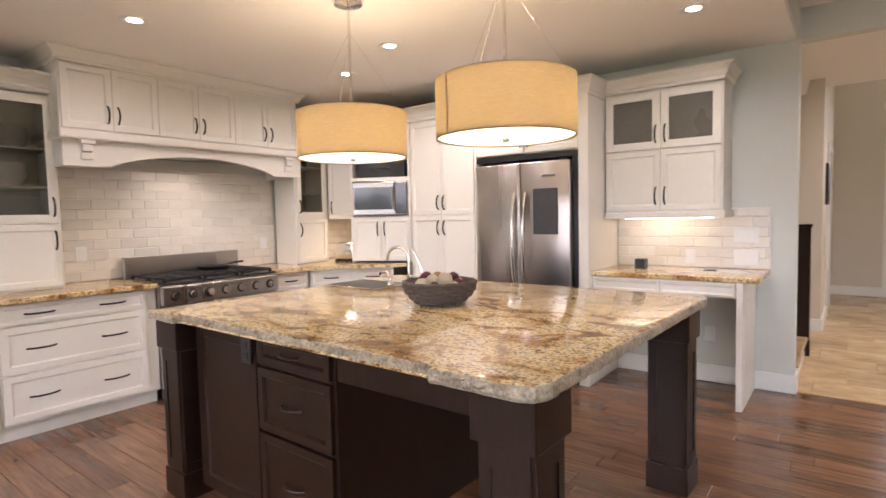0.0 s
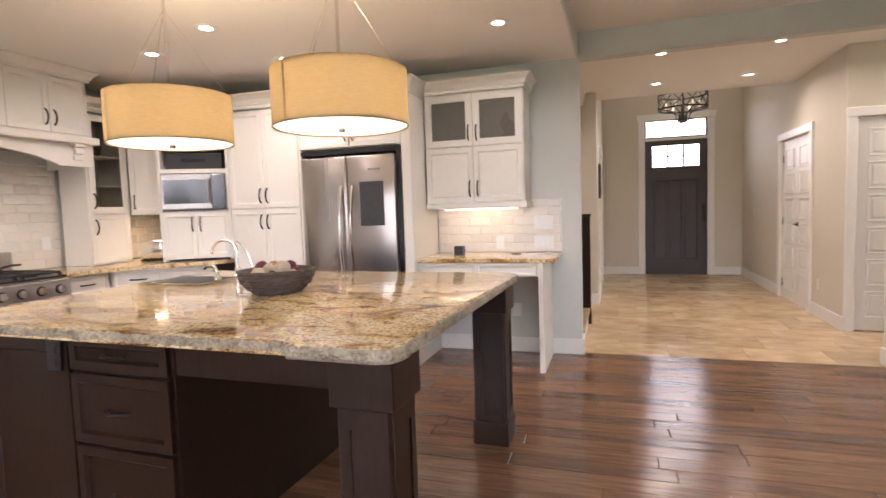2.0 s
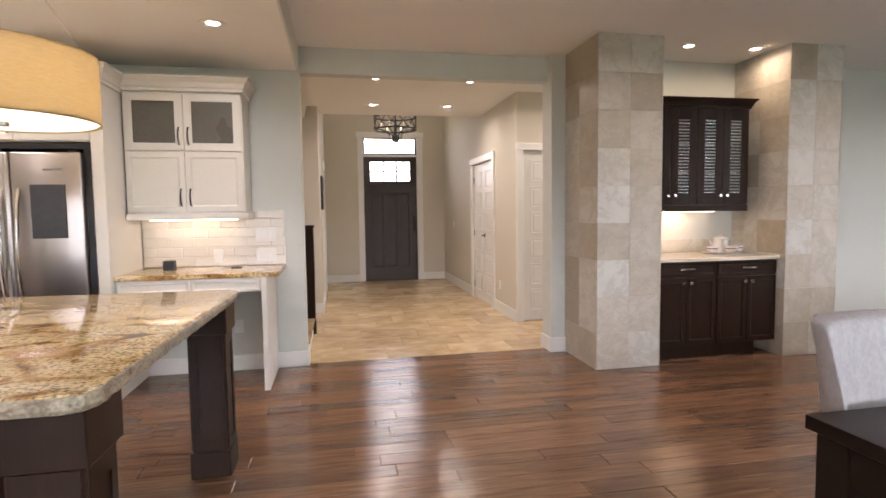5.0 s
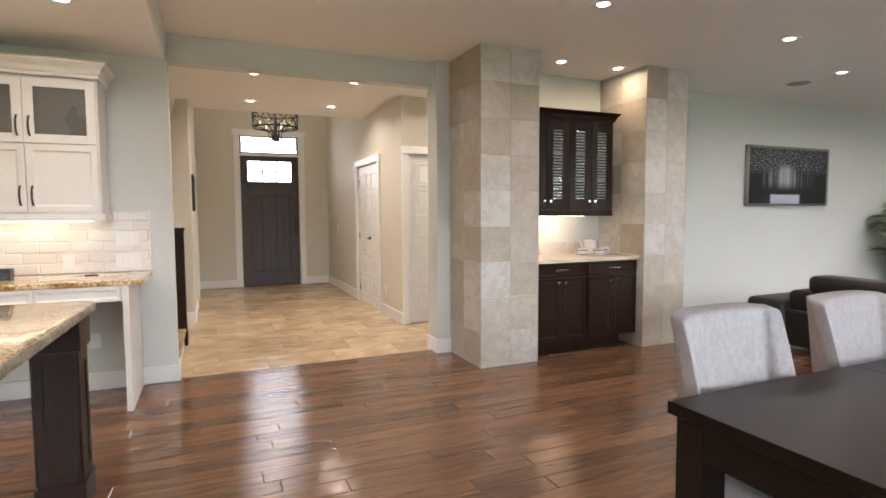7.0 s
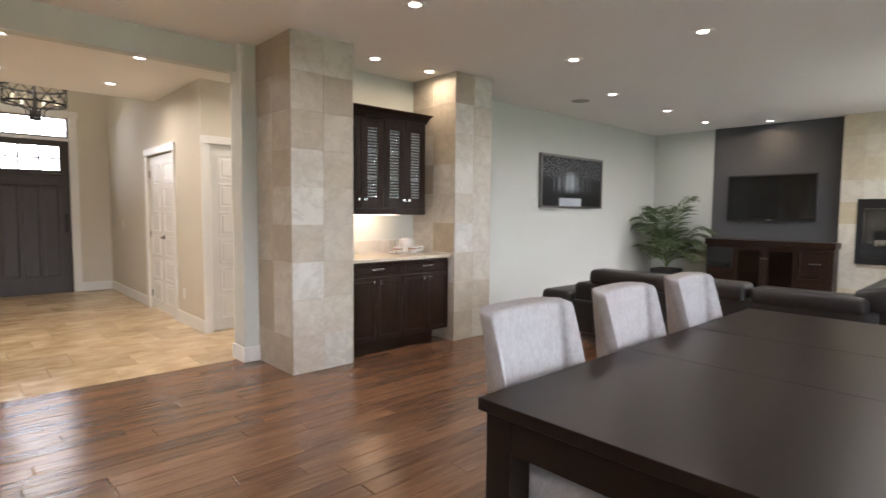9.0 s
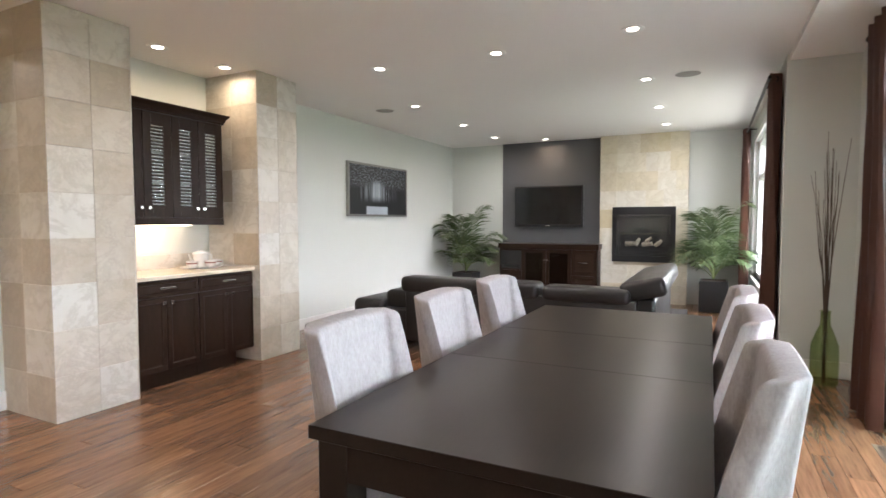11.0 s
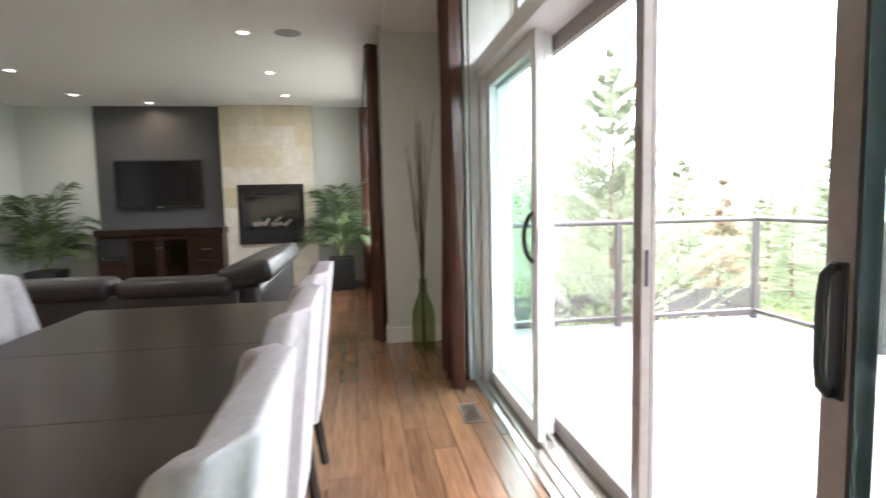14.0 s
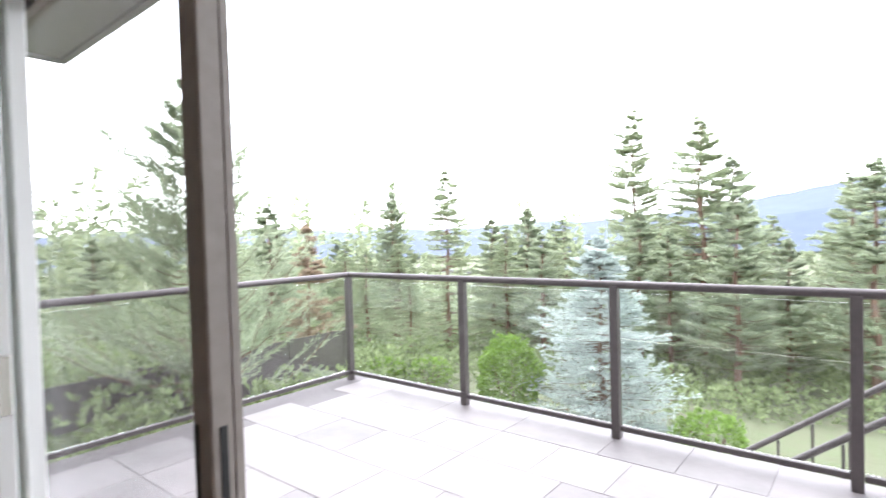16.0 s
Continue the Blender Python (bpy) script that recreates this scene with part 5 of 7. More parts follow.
# ---- bar alcove between the stone columns ----
def bar():
    for k in range(2):
        c = thing("bar_cabinet", pose(2.785 + k * 0.607, 3.975, 0), "dark espresso bar cabinet with drawer and two doors", "cabinet", "dark bar cabinets")
        w = 0.605
        part("body", B(0, w, 0.021, 0.58, 0.13, 0.865), ESP, c)
        part("toe_kick", B(0.0, w if k == 0 else w - 0.16, 0.07, 0.58, 0, 0.13), ESP, c)
        d = front(c, "d", 0.005, w - 0.005, 0.735, 0.855, 0, ESP)
        part("handle", B(w / 2 - 0.07, w / 2 + 0.07, -0.028, -0.002, 0.79, 0.808, bev=0.003), CHROME, d, "square nickel bar pull")
        for x0, x1, s in ((0.005, w / 2 - 0.002, 1), (w / 2 + 0.002, w - 0.005, -1)):
            d = front(c, "p", x0, x1, 0.135, 0.725, 0, ESP)
            kx = x1 - 0.035 if s > 0 else x0 + 0.035
            part("knob", B(kx - 0.014, kx + 0.014, -0.028, 0, 0.665, 0.693, bev=0.003), CHROME, d, "square nickel knob")
    solo("countertop", slab(bmesh.new(), [(2.783, 3.95), (3.997, 3.95), (3.997, 4.555), (2.783, 4.555)], 0.868, 0.90, 0.004),
         mat("cream_stone", (0.70, 0.62, 0.50), 0.15, grain=12, var=0.06), "cream stone bar top between the columns", "countertop")
    solo("bar_backsplash", B(2.785, 3.995, 4.54, 4.558, 0.901, 1.03, bev=0.002, seg=1), STONE, "stone tile upstand behind the bar top", "backsplash")
    c = thing("bar_wall_cabinet", pose(2.785, 4.17, 0), "dark espresso wall cabinet with four reeded glass doors", "cabinet", "dark bar cabinets")
    w = 1.06
    bm = bmesh.new()
    bx(bm, 0, 0.02, 0.021, 0.38, 1.36, 2.24); bx(bm, w - 0.02, w, 0.021, 0.38, 1.36, 2.24); bx(bm, 0.02, w - 0.02, 0.021, 0.38, 1.36, 1.38); bx(bm, 0.02, w - 0.02, 0.021, 0.38, 2.22, 2.24)
    bx(bm, 0.02, w - 0.02, 0.36, 0.38, 1.38, 2.22)
    part("body", bm, ESP, c)
    for z in (1.66, 1.93):
        part("shelf", B(0.02, w - 0.02, 0.04, 0.36, z, z + 0.012), ESP, c)
    part("light_rail", B(0, w, 0.0, 0.38, 1.30, 1.36, bev=0.004), ESP, c)
    part("crown_moulding", crown_bm(w, 0.38, 2.225, 2.31, 0.05), ESP, c)
    dw = (w - 0.01) / 4
    REED = mat("reeded_glass", (0.42, 0.43, 0.44), 0.16, metal=0.75, grain=30)
    for k in range(4):
        x0 = 0.005 + k * dw
        bm = bmesh.new()
        s = 0.075
        bx(bm, x0 + 0.002, x0 + s, 0, 0.02, 1.365, 2.22, 0.0015, 1); bx(bm, x0 + dw - s, x0 + dw - 0.002, 0, 0.02, 1.365, 2.22, 0.0015, 1)
        bx(bm, x0 + s, x0 + dw - s, 0.001, 0.02, 1.365, 1.46); bx(bm, x0 + s, x0 + dw - s, 0.001, 0.02, 2.12, 2.22)
        d = part("cabinet_door", bm, ESP, c)
        bm = bmesh.new()
        z = 1.46
        while z < 2.12:
            rod(bm, (x0 + s, 0.014, z + 0.011), (x0 + dw - s, 0.014, z + 0.011), 0.010, n=10)
            z += 0.028
        part("reeded_pane", bm, REED, d, "ribbed glass pane", True)
        kx = x0 + dw - 0.035 if k % 2 == 0 else x0 + 0.035
        part("knob", B(kx - 0.013, kx + 0.013, -0.026, 0, 1.43, 1.456, bev=0.003), CHROME, d, "square nickel knob")
    part("led_strip", B(0.1, w - 0.1, 0.31, 0.33, 1.294, 1.30), LED, c, "glowing under-cabinet strip")
    lamp("bar_lamp", 'AREA', (3.30, 4.40, 1.285), 1.7, (1.0, 0.70, 0.40), 0.4)
    tr = solo("tray", lathe(bmesh.new(), [(0.0001, 0), (0.14, 0), (0.17, 0.012), (0.165, 0.014), (0.135, 0.005), (0.0001, 0.005)]), CHINA, "white oval serving tray on the bar", "tray", smooth=True, m=pose(3.72, 4.33, 0.90) @ Matrix.Diagonal((1.3, 0.8, 1, 1)))

    def cup(x, y):
        t = thing("teacup", pose(x, y, 0.906), "white china teacup with floral band on the tray", "cup", "tea set")
        part("bowl", lathe(bmesh.new(), [(0.025, 0), (0.045, 0.02), (0.05, 0.065), (0.047, 0.065), (0.042, 0.022), (0.0001, 0.006)], n=24), CHINA, t, smooth=True)
        part("handle", tube(bmesh.new(), [(0.045, 0, 0.055), (0.07, 0, 0.052), (0.072, 0, 0.03), (0.044, 0, 0.02)], 0.005, 8), CHINA, t, smooth=True)
        part("band", lathe(bmesh.new(), [(0.0485, 0.040), (0.0512, 0.052)], n=24), mat("rose_band", (0.45, 0.22, 0.18), 0.4, grain=90, var=0.4), t, "floral band")
    for x, y in ((3.57, 4.28), (3.73, 4.23), (3.86, 4.30)):
        cup(x, y)
    p = thing("teapot", pose(3.73, 4.36, 0.906), "white china teapot on the tray", "teapot", "tea set")
    part("body", lathe(bmesh.new(), [(0.058, 0), (0.066, 0.01), (0.066, 0.115), (0.070, 0.13), (0.052, 0.142), (0.0001, 0.152)], n=28), CHINA, p, smooth=True)
    part("spout", tube(bmesh.new(), [(-0.07, 0, 0.05), (-0.11, 0, 0.08), (-0.125, 0, 0.125)], 0.014, 10, 0.6), CHINA, p, smooth=True)
    part("handle", tube(bmesh.new(), [(0.07, 0, 0.12), (0.12, 0, 0.11), (0.12, 0, 0.05), (0.075, 0, 0.04)], 0.007, 8), CHINA, p, smooth=True)
    part("lid_knob", lathe(bmesh.new(), [(0.0001, 0.17), (0.012, 0.165), (0.006, 0.148)], n=16), CHINA, p, smooth=True)


bar()


# ---- dining ----
def table():
    t = thing("dining_table", pose(0, 0, 0), "long dark wooden dining table with square legs and centre leaf", "table")
    x0, x1, y0, y1 = 1.417, 3.88, 0.055, 1.096
    part("tabletop", B(x0, 2.355, y0, y1, 0.705, 0.745, bev=0.002, seg=1), ESPX, t)
    part("tabletop", B(2.356, 3.019, y0, y1, 0.705, 0.7448, bev=0.001, seg=1), ESPX, t)
    part("tabletop", B(3.02, x1, y0, y1, 0.705, 0.745, bev=0.002, seg=1), ESPX, t)
    bm = bmesh.new()
    bx(bm, x0 + 0.03, x1 - 0.03, y0 + 0.025, y0 + 0.05, 0.59, 0.705); bx(bm, x0 + 0.03, x1 - 0.03, y1 - 0.05, y1 - 0.025, 0.59, 0.705)
    bx(bm, x0 + 0.025, x0 + 0.05, y0 + 0.05, y1 - 0.05, 0.59, 0.705); bx(bm, x1 - 0.05, x1 - 0.025, y0 + 0.05, y1 - 0.05, 0.59, 0.705)
    part("apron", bm, ESPX, t)
    for x in (x0 + 0.02, x1 - 0.12):
        for y in (y0 + 0.02, y1 - 0.12):
            part("leg", B(x, x + 0.1, y, y + 0.1, 0, 0.705, bev=0.004), ESPX, t)


table()


def chair_mesh():
    c = thing("dining_chair", pose(0, 0, 0), "pale grey linen dining chair with low wings, tucked under the table", "chair", "chairs round the table")
    # back: stands at +y, leans away; the wings curl to the front
    bm = bmesh.new()
    W = 0.25
    us = [-1, -0.92, -0.80, -0.765, -0.4, 0, 0.4, 0.765, 0.80, 0.92, 1]
    n = len(us) - 1
    zs = [0.36, 0.50, 0.70, 0.865, 0.962, 0.993]
    grid = {}
    for side in (0, 1):
        for j, z in enumerate(zs):
            for i in range(n + 1):
                u = us[i]
                lean = 0.11 * (z - 0.4)
                fade = 1.0 - 0.72 * max(0, (z - 0.50) / 0.50)
                wing = -(0.045 + 0.075 * (abs(u) - 0.78) / 0.22) * fade if abs(u) > 0.78 else 0
                top = -0.012 * u * u if j >= 4 else 0
                y = 0.20 + lean + wing + (0.075 if side else 0) + (0.055 * max(0, (abs(u) - 0.8) / 0.2) * (-1 if side else 0) * 0.2)
                grid[side, j, i] = bm.verts.new((u * W * (0.97 + 0.06 * (z - 0.5)), y, z + top - (0.014 if side == 0 and j == 5 else 0)))
    for side in (0, 1):
        for j in range(len(zs) - 1):
            for i in range(n):
                q = [grid[side, j, i], grid[side, j, i + 1], grid[side, j + 1, i + 1], grid[side, j + 1, i]]
                bm.faces.new(q if side == 0 else q[::-1])
    for i in range(n):
        for j in (0, len(zs) - 1):
            bm.faces.new((grid[0, j, i], grid[0, j, i + 1], grid[1, j, i + 1], grid[1, j, i]))
    for j in range(len(zs) - 1):
        for i in (0, n):
            bm.faces.new((grid[0, j, i], grid[0, j + 1, i], grid[1, j + 1, i], grid[1, j, i]))
    bmesh.ops.recalc_face_normals(bm, faces=bm.faces)
    es = [e for e in bm.edges if len(e.link_faces) == 2 and e.calc_face_angle(0) > 0.6]
    bmesh.ops.bevel(bm, geom=es, offset=0.012, segments=3, affect='EDGES', profile=0.5)
    part("backrest", bm, FABRIC, c, smooth=True)
    part("seat", B(-0.255, 0.255, -0.30, 0.24, 0.36, 0.49, bev=0.03, seg=3), FABRIC, c, smooth=True)
    for x in (-0.22, 0.22):
        for y, d in ((-0.26, 0.0), (0.21, 0.05)):
            bm = bmesh.new()
            tube(bm, [(x, y, 0.37), (x, y + d, 0.0)], 0.026, 4, 0.75)
            part("leg", bm, ESPX, c, "dark tapered wooden leg")
    return c


ch = chair_mesh()
ch.matrix_basis = pose(1.825, 0.955, 0)
for x in (2.585, 3.32):
    copy_thing(ch, pose(x, 0.965, 0, 0, 0, 1.5))
for x in (1.83, 2.60, 3.34):
    copy_thing(ch, pose(x, 0.205, 0, 0, 0, 180))


# ---- living room ----
def sofa():
    s = thing("sectional_sofa", pose(0, 0, 0), "black leather sectional sofa with adjustable headrests, seen from behind", "sofa")

    def cushion(name, *a, bev=0.05, label=""):
        part(name, B(*a, bev=bev, seg=4), LEATHER, s, label, True)
    cushion("base", 5.05, 6.0, 0.62, 3.5, 0.08, 0.42, bev=0.03)
    cushion("base", 6.0, 7.2, 0.62, 1.5, 0.08, 0.42, bev=0.03)
    for y0, y1 in ((1.50, 2.20), (2.20, 2.90)):
        cushion("seat_cushion", 5.25, 6.02, y0, y1, 0.38, 0.50)
        cushion("back_cushion", 5.03, 5.30, y0, y1, 0.36, 0.70)
    for y0, y1 in ((0.66, 1.46), (1.47, 2.96)):
        cushion("headrest", 4.99, 5.26, y0 + 0.01, y1 - 0.01, 0.60, 0.742 if y0 < 1.4 else 0.762, bev=0.055, label="padded leather headrest")
    cushion("back_panel", 5.02, 5.10, 0.62, 2.9, 0.10, 0.64, bev=0.02)
    cushion("side_back", 5.10, 7.1, 0.48, 0.70, 0.10, 0.66, bev=0.04)
    bm = B(0, 1.85, -0.19, 0.19, -0.12, 0.05, bev=0.05, seg=4)
    bm.transform(pose(5.04, 0.59, 0.775, -13, 0, 0))
    part("headrest", bm, LEATHER, s, "raised leather headrest, tilted back", True)
    cushion("seat_cushion", 6.0, 7.15, 0.72, 1.5, 0.38, 0.50)
    cushion("armrest", 5.1, 6.0, 2.9, 3.2, 0.10, 0.60, bev=0.06)
    cushion("armrest", 5.0, 5.9, 3.16, 3.55, 0.10, 0.50, bev=0.06)
    for x, y in ((5.1, 0.68), (5.1, 3.4), (7.1, 0.68), (7.1, 1.4), (5.9, 3.4)):
        part("foot", rod(bmesh.new(), (x, y, 0), (x, y, 0.09), 0.02), CHROME, s, "metal foot")


sofa()
RUG = mat("charcoal_shag_rug", (0.05, 0.05, 0.058), 1.0, grain=120, var=0.4, second=(0.16, 0.16, 0.17), bump=0.012, bscale=90)
solo("rug", B(6.1, 8.9, 0.35, 3.0, 0.0, 0.022, bev=0.008), RUG, "dark grey shag rug before the sofa", "rug")


def console():
    c = thing("media_console", pose(9.19, 1.76, 0, 0, 0, 0), "dark wooden media console with glass doors and drawers", "console")
    c.matrix_world = pose(9.19, 3.44, 0, 0, 0, -90)
    w = 1.74
    part("body", B(0.02, w - 0.02, 0.021, 0.42, 0.06, 0.855), ESP, c)
    part("top", B(0, w, -0.015, 0.43, 0.855, 0.945, bev=0.006), ESP, c)
    part("toe_kick", B(0.03, w - 0.03, 0.06, 0.42, 0, 0.06), ESP, c)
    # flat black plate paints the shade inside the open shelf
    part("open_shelf", B(0.04, 0.42, 0.015, 0.02, 0.50, 0.82), BLACK, c, "black plate for the open shelf's shaded hollow")
    part("set_top_box", B(0.08, 0.38, 0.0, 0.014, 0.52, 0.58), SCREEN, c)
    front(c, "d", 0.03, 0.43, 0.08, 0.48, 0, ESP)
    front(c, "g", 0.44, 0.86, 0.08, 0.845, 0, ESP, glass=DIMGLASS)
    front(c, "g", 0.865, 1.29, 0.08, 0.845, 0, ESP, glass=DIMGLASS)
    for x in (0.835, 0.89):
        part("knob", B(x - 0.012, x + 0.012, -0.025, 0, 0.66, 0.684, bev=0.003), CHROME, c, "square nickel knob")
    for z0, z1 in ((0.08, 0.42), (0.43, 0.845)):
        d = front(c, "d", 1.30, 1.71, z0, z1, 0, ESP)
        part("handle", B(1.44, 1.57, -0.028, -0.002, (z0 + z1) / 2 - 0.008, (z0 + z1) / 2 + 0.008, bev=0.003), CHROME, d, "nickel bar pull")


console()


def television():
    t = thing("television", pose(9.60, 3.26, 0, 0, 0, -90), "black flat-screen television mounted on the charcoal wall, off", "television")
    part("case", B(0, 1.23, -0.06, -0.005, 1.232, 1.955, bev=0.008), BLACK, t)
    part("screen", B(0.03, 1.20, -0.064, -0.06, 1.275, 1.93), SCREEN, t, "dark glass screen")
    part("stand_mount", B(0.4, 0.83, -0.005, 0.03, 1.4, 1.8), BLACK, t)
    part("logo_bar", B(0.57, 0.66, -0.063, -0.06, 1.248, 1.258), CHROME, t)


television()


def fireplace():
    f = thing("fireplace", pose(9.50, 1.538, 0.012, 0, 0, -90), "black gas fireplace insert with logs, set in pale stone", "fireplace")
    w = 0.97
    bm = bmesh.new()
    bx(bm, 0, w, -0.02, 0.02, 1.42, 1.55); bx(bm, 0, w, -0.02, 0.02, 0.65, 0.75); bx(bm, 0, 0.07, -0.02, 0.02, 0.75, 1.42); bx(bm, w - 0.07, w, -0.02, 0.02, 0.75, 1.42)
    part("surround", bm, BLACK, f)
    bm = bmesh.new()
    bx(bm, 0.07, w - 0.07, 0.125, 0.13, 0.75, 1.42); bx(bm, 0.07, 0.09, 0.0, 0.125, 0.75, 1.42); bx(bm, w - 0.09, w - 0.07, 0.0, 0.125, 0.75, 1.42); bx(bm, 0.09, w - 0.09, 0.0, 0.125, 0.75, 0.77)
    part("firebox", bm, IRON, f)
    for k in range(4):
        part("louvre", B(0.07, w - 0.07, -0.014, 0.012, 0.765 + 0.022 * k, 0.779 + 0.022 * k, bev=0.002, seg=1), IRON, f)
    bm = bmesh.new()
    bx(bm, 0.10, w - 0.10, -0.016, 0.0, 1.37, 1.40); bx(bm, 0.10, w - 0.10, -0.016, 0.0, 0.86, 0.885); bx(bm, 0.10, 0.125, -0.016, 0.0, 0.885, 1.37); bx(bm, w - 0.125, w - 0.10, -0.016, 0.0, 0.885, 1.37)
    part("inner_frame", bm, IRON, f)
    LOG = mat("ceramic_log", (0.50, 0.44, 0.36), 0.9, grain=20, var=0.35, second=(0.14, 0.11, 0.09), bump=0.01, bscale=18)
    for p, q, r in (((0.20, 0.05, 0.94), (0.34, 0.09, 0.95), 0.045), ((0.36, 0.05, 0.92), (0.42, 0.10, 1.03), 0.035), ((0.47, 0.09, 0.93), (0.62, 0.05, 0.95), 0.04), ((0.52, 0.05, 0.98), (0.60, 0.09, 1.05), 0.03), ((0.66, 0.08, 0.92), (0.76, 0.05, 1.0), 0.035)):
        part("log", rod(bmesh.new(), p, q, r, r * 0.8, 10), LOG, f, "pale ceramic log", True)
    part("glass", B(0.07, w - 0.07, -0.012, -0.008, 0.75, 1.42), GLASS, f, "clear fire glass")


fireplace()


def painting_mat():
    """A grey avenue: leaves above, a pale misty gap between trunks, a dark bank and its reflection."""
    m = bpy.data.materials.new("grey_avenue_painting")
    m.use_nodes = True
    t = m.node_tree
    L = t.links.new
    co = t.nodes.new("ShaderNodeTexCoord")
    sp = t.nodes.new("ShaderNodeSeparateXYZ")
    L(co.outputs["Generated"], sp.inputs[0])

    def mth(op, a, b=None, clamp=False):
        n = t.nodes.new("ShaderNodeMath")
        n.operation, n.use_clamp = op, clamp
        for k, v in enumerate((a, b)):
            if v is None:
                continue
            if isinstance(v, (int, float)):
                n.inputs[k].default_value = v
            else:
                L(v, n.inputs[k])
        return n.outputs[0]

    def step(v, lo, hi):
        n = t.nodes.new("ShaderNodeMapRange")
        n.interpolation_type = 'SMOOTHSTEP'
        n.inputs[1].default_value, n.inputs[2].default_value = lo, hi
        L(v, n.inputs[0])
        return n.outputs[0]
    x, z = sp.outputs[0], sp.outputs[2]
    off = mth('ABSOLUTE', mth('SUBTRACT', x, 0.46))
    glow = mth('SUBTRACT', 1.0, step(off, 0.03, 0.42))
    core = mth('SUBTRACT', 1.0, step(off, 0.0, 0.20))
    nz = t.nodes.new("ShaderNodeTexNoise")
    nz.inputs["Scale"].default_value, nz.inputs["Detail"].default_value = 42, 4
    L(co.outputs["Generated"], nz.inputs[0])
    leaf = step(nz.outputs[0], 0.46, 0.62)
    mp = t.nodes.new("ShaderNodeMapping")
    mp.inputs[3].default_value = (46, 1, 0.7)
    L(co.outputs["Generated"], mp.inputs[0])
    tn = t.nodes.new("ShaderNodeTexNoise")
    tn.inputs["Scale"].default_value = 1.0
    L(mp.outputs[0], tn.inputs[0])
    trunks = step(tn.outputs[0], 0.46, 0.60)
    mist = mth('MULTIPLY', mth('ADD', mth('MULTIPLY', glow, 0.30), mth('MULTIPLY', core, 0.24)), mth('MAXIMUM', trunks, mth('MULTIPLY', core, 0.7)))
    mist = mth('MULTIPLY', mist, step(z, 0.22, 0.42))
    canopy = step(mth('SUBTRACT', z, mth('MULTIPLY', core, 0.10)), 0.50, 0.66)
    top = mth('MULTIPLY', canopy, mth('MULTIPLY', leaf, 0.24))
    body = mth('ADD', mth('MULTIPLY', mist, mth('SUBTRACT', 1.0, canopy)), top)
    pool = mth('MULTIPLY', mth('MULTIPLY', mth('SUBTRACT', 1.0, step(off, 0.17, 0.20)), mth('SUBTRACT', 1.0, step(z, 0.15, 0.18))), 0.5)
    val = mth('ADD', mth('ADD', body, pool), 0.012)
    cr = t.nodes.new("ShaderNodeCombineColor")
    L(mth('MULTIPLY', val, 0.90), cr.inputs[0]); L(val, cr.inputs[1]); L(mth('MULTIPLY', val, 1.10), cr.inputs[2])
    b = t.nodes["Principled BSDF"]
    L(cr.outputs[0], b.inputs["Base Color"])
    b.inputs["Roughness"].default_value = 0.45
    return m


def picture():
    p = thing("picture", pose(6.25, 4.555, 0), "framed dark monochrome painting of a tree avenue over water", "painting")
    w, z0, z1 = 1.58, 1.405, 2.165
    SILV = mat("silver_frame", (0.35, 0.34, 0.32), 0.35, metal=0.8, grain=40)
    bm = bmesh.new()
    bx(bm, 0, 0.03, -0.045, 0, z0, z1, 0.003, 1); bx(bm, w - 0.03, w, -0.045, 0, z0, z1, 0.003, 1); bx(bm, 0.03, w - 0.03, -0.045, 0, z0, z0 + 0.03); bx(bm, 0.03, w - 0.03, -0.045, 0, z1 - 0.03, z1)
    part("picture_frame", bm, SILV, p)
    part("canvas", B(0.03, w - 0.03, -0.03, -0.015, z0 + 0.03, z1 - 0.03), painting_mat(), p, "monochrome avenue of trees")


picture()


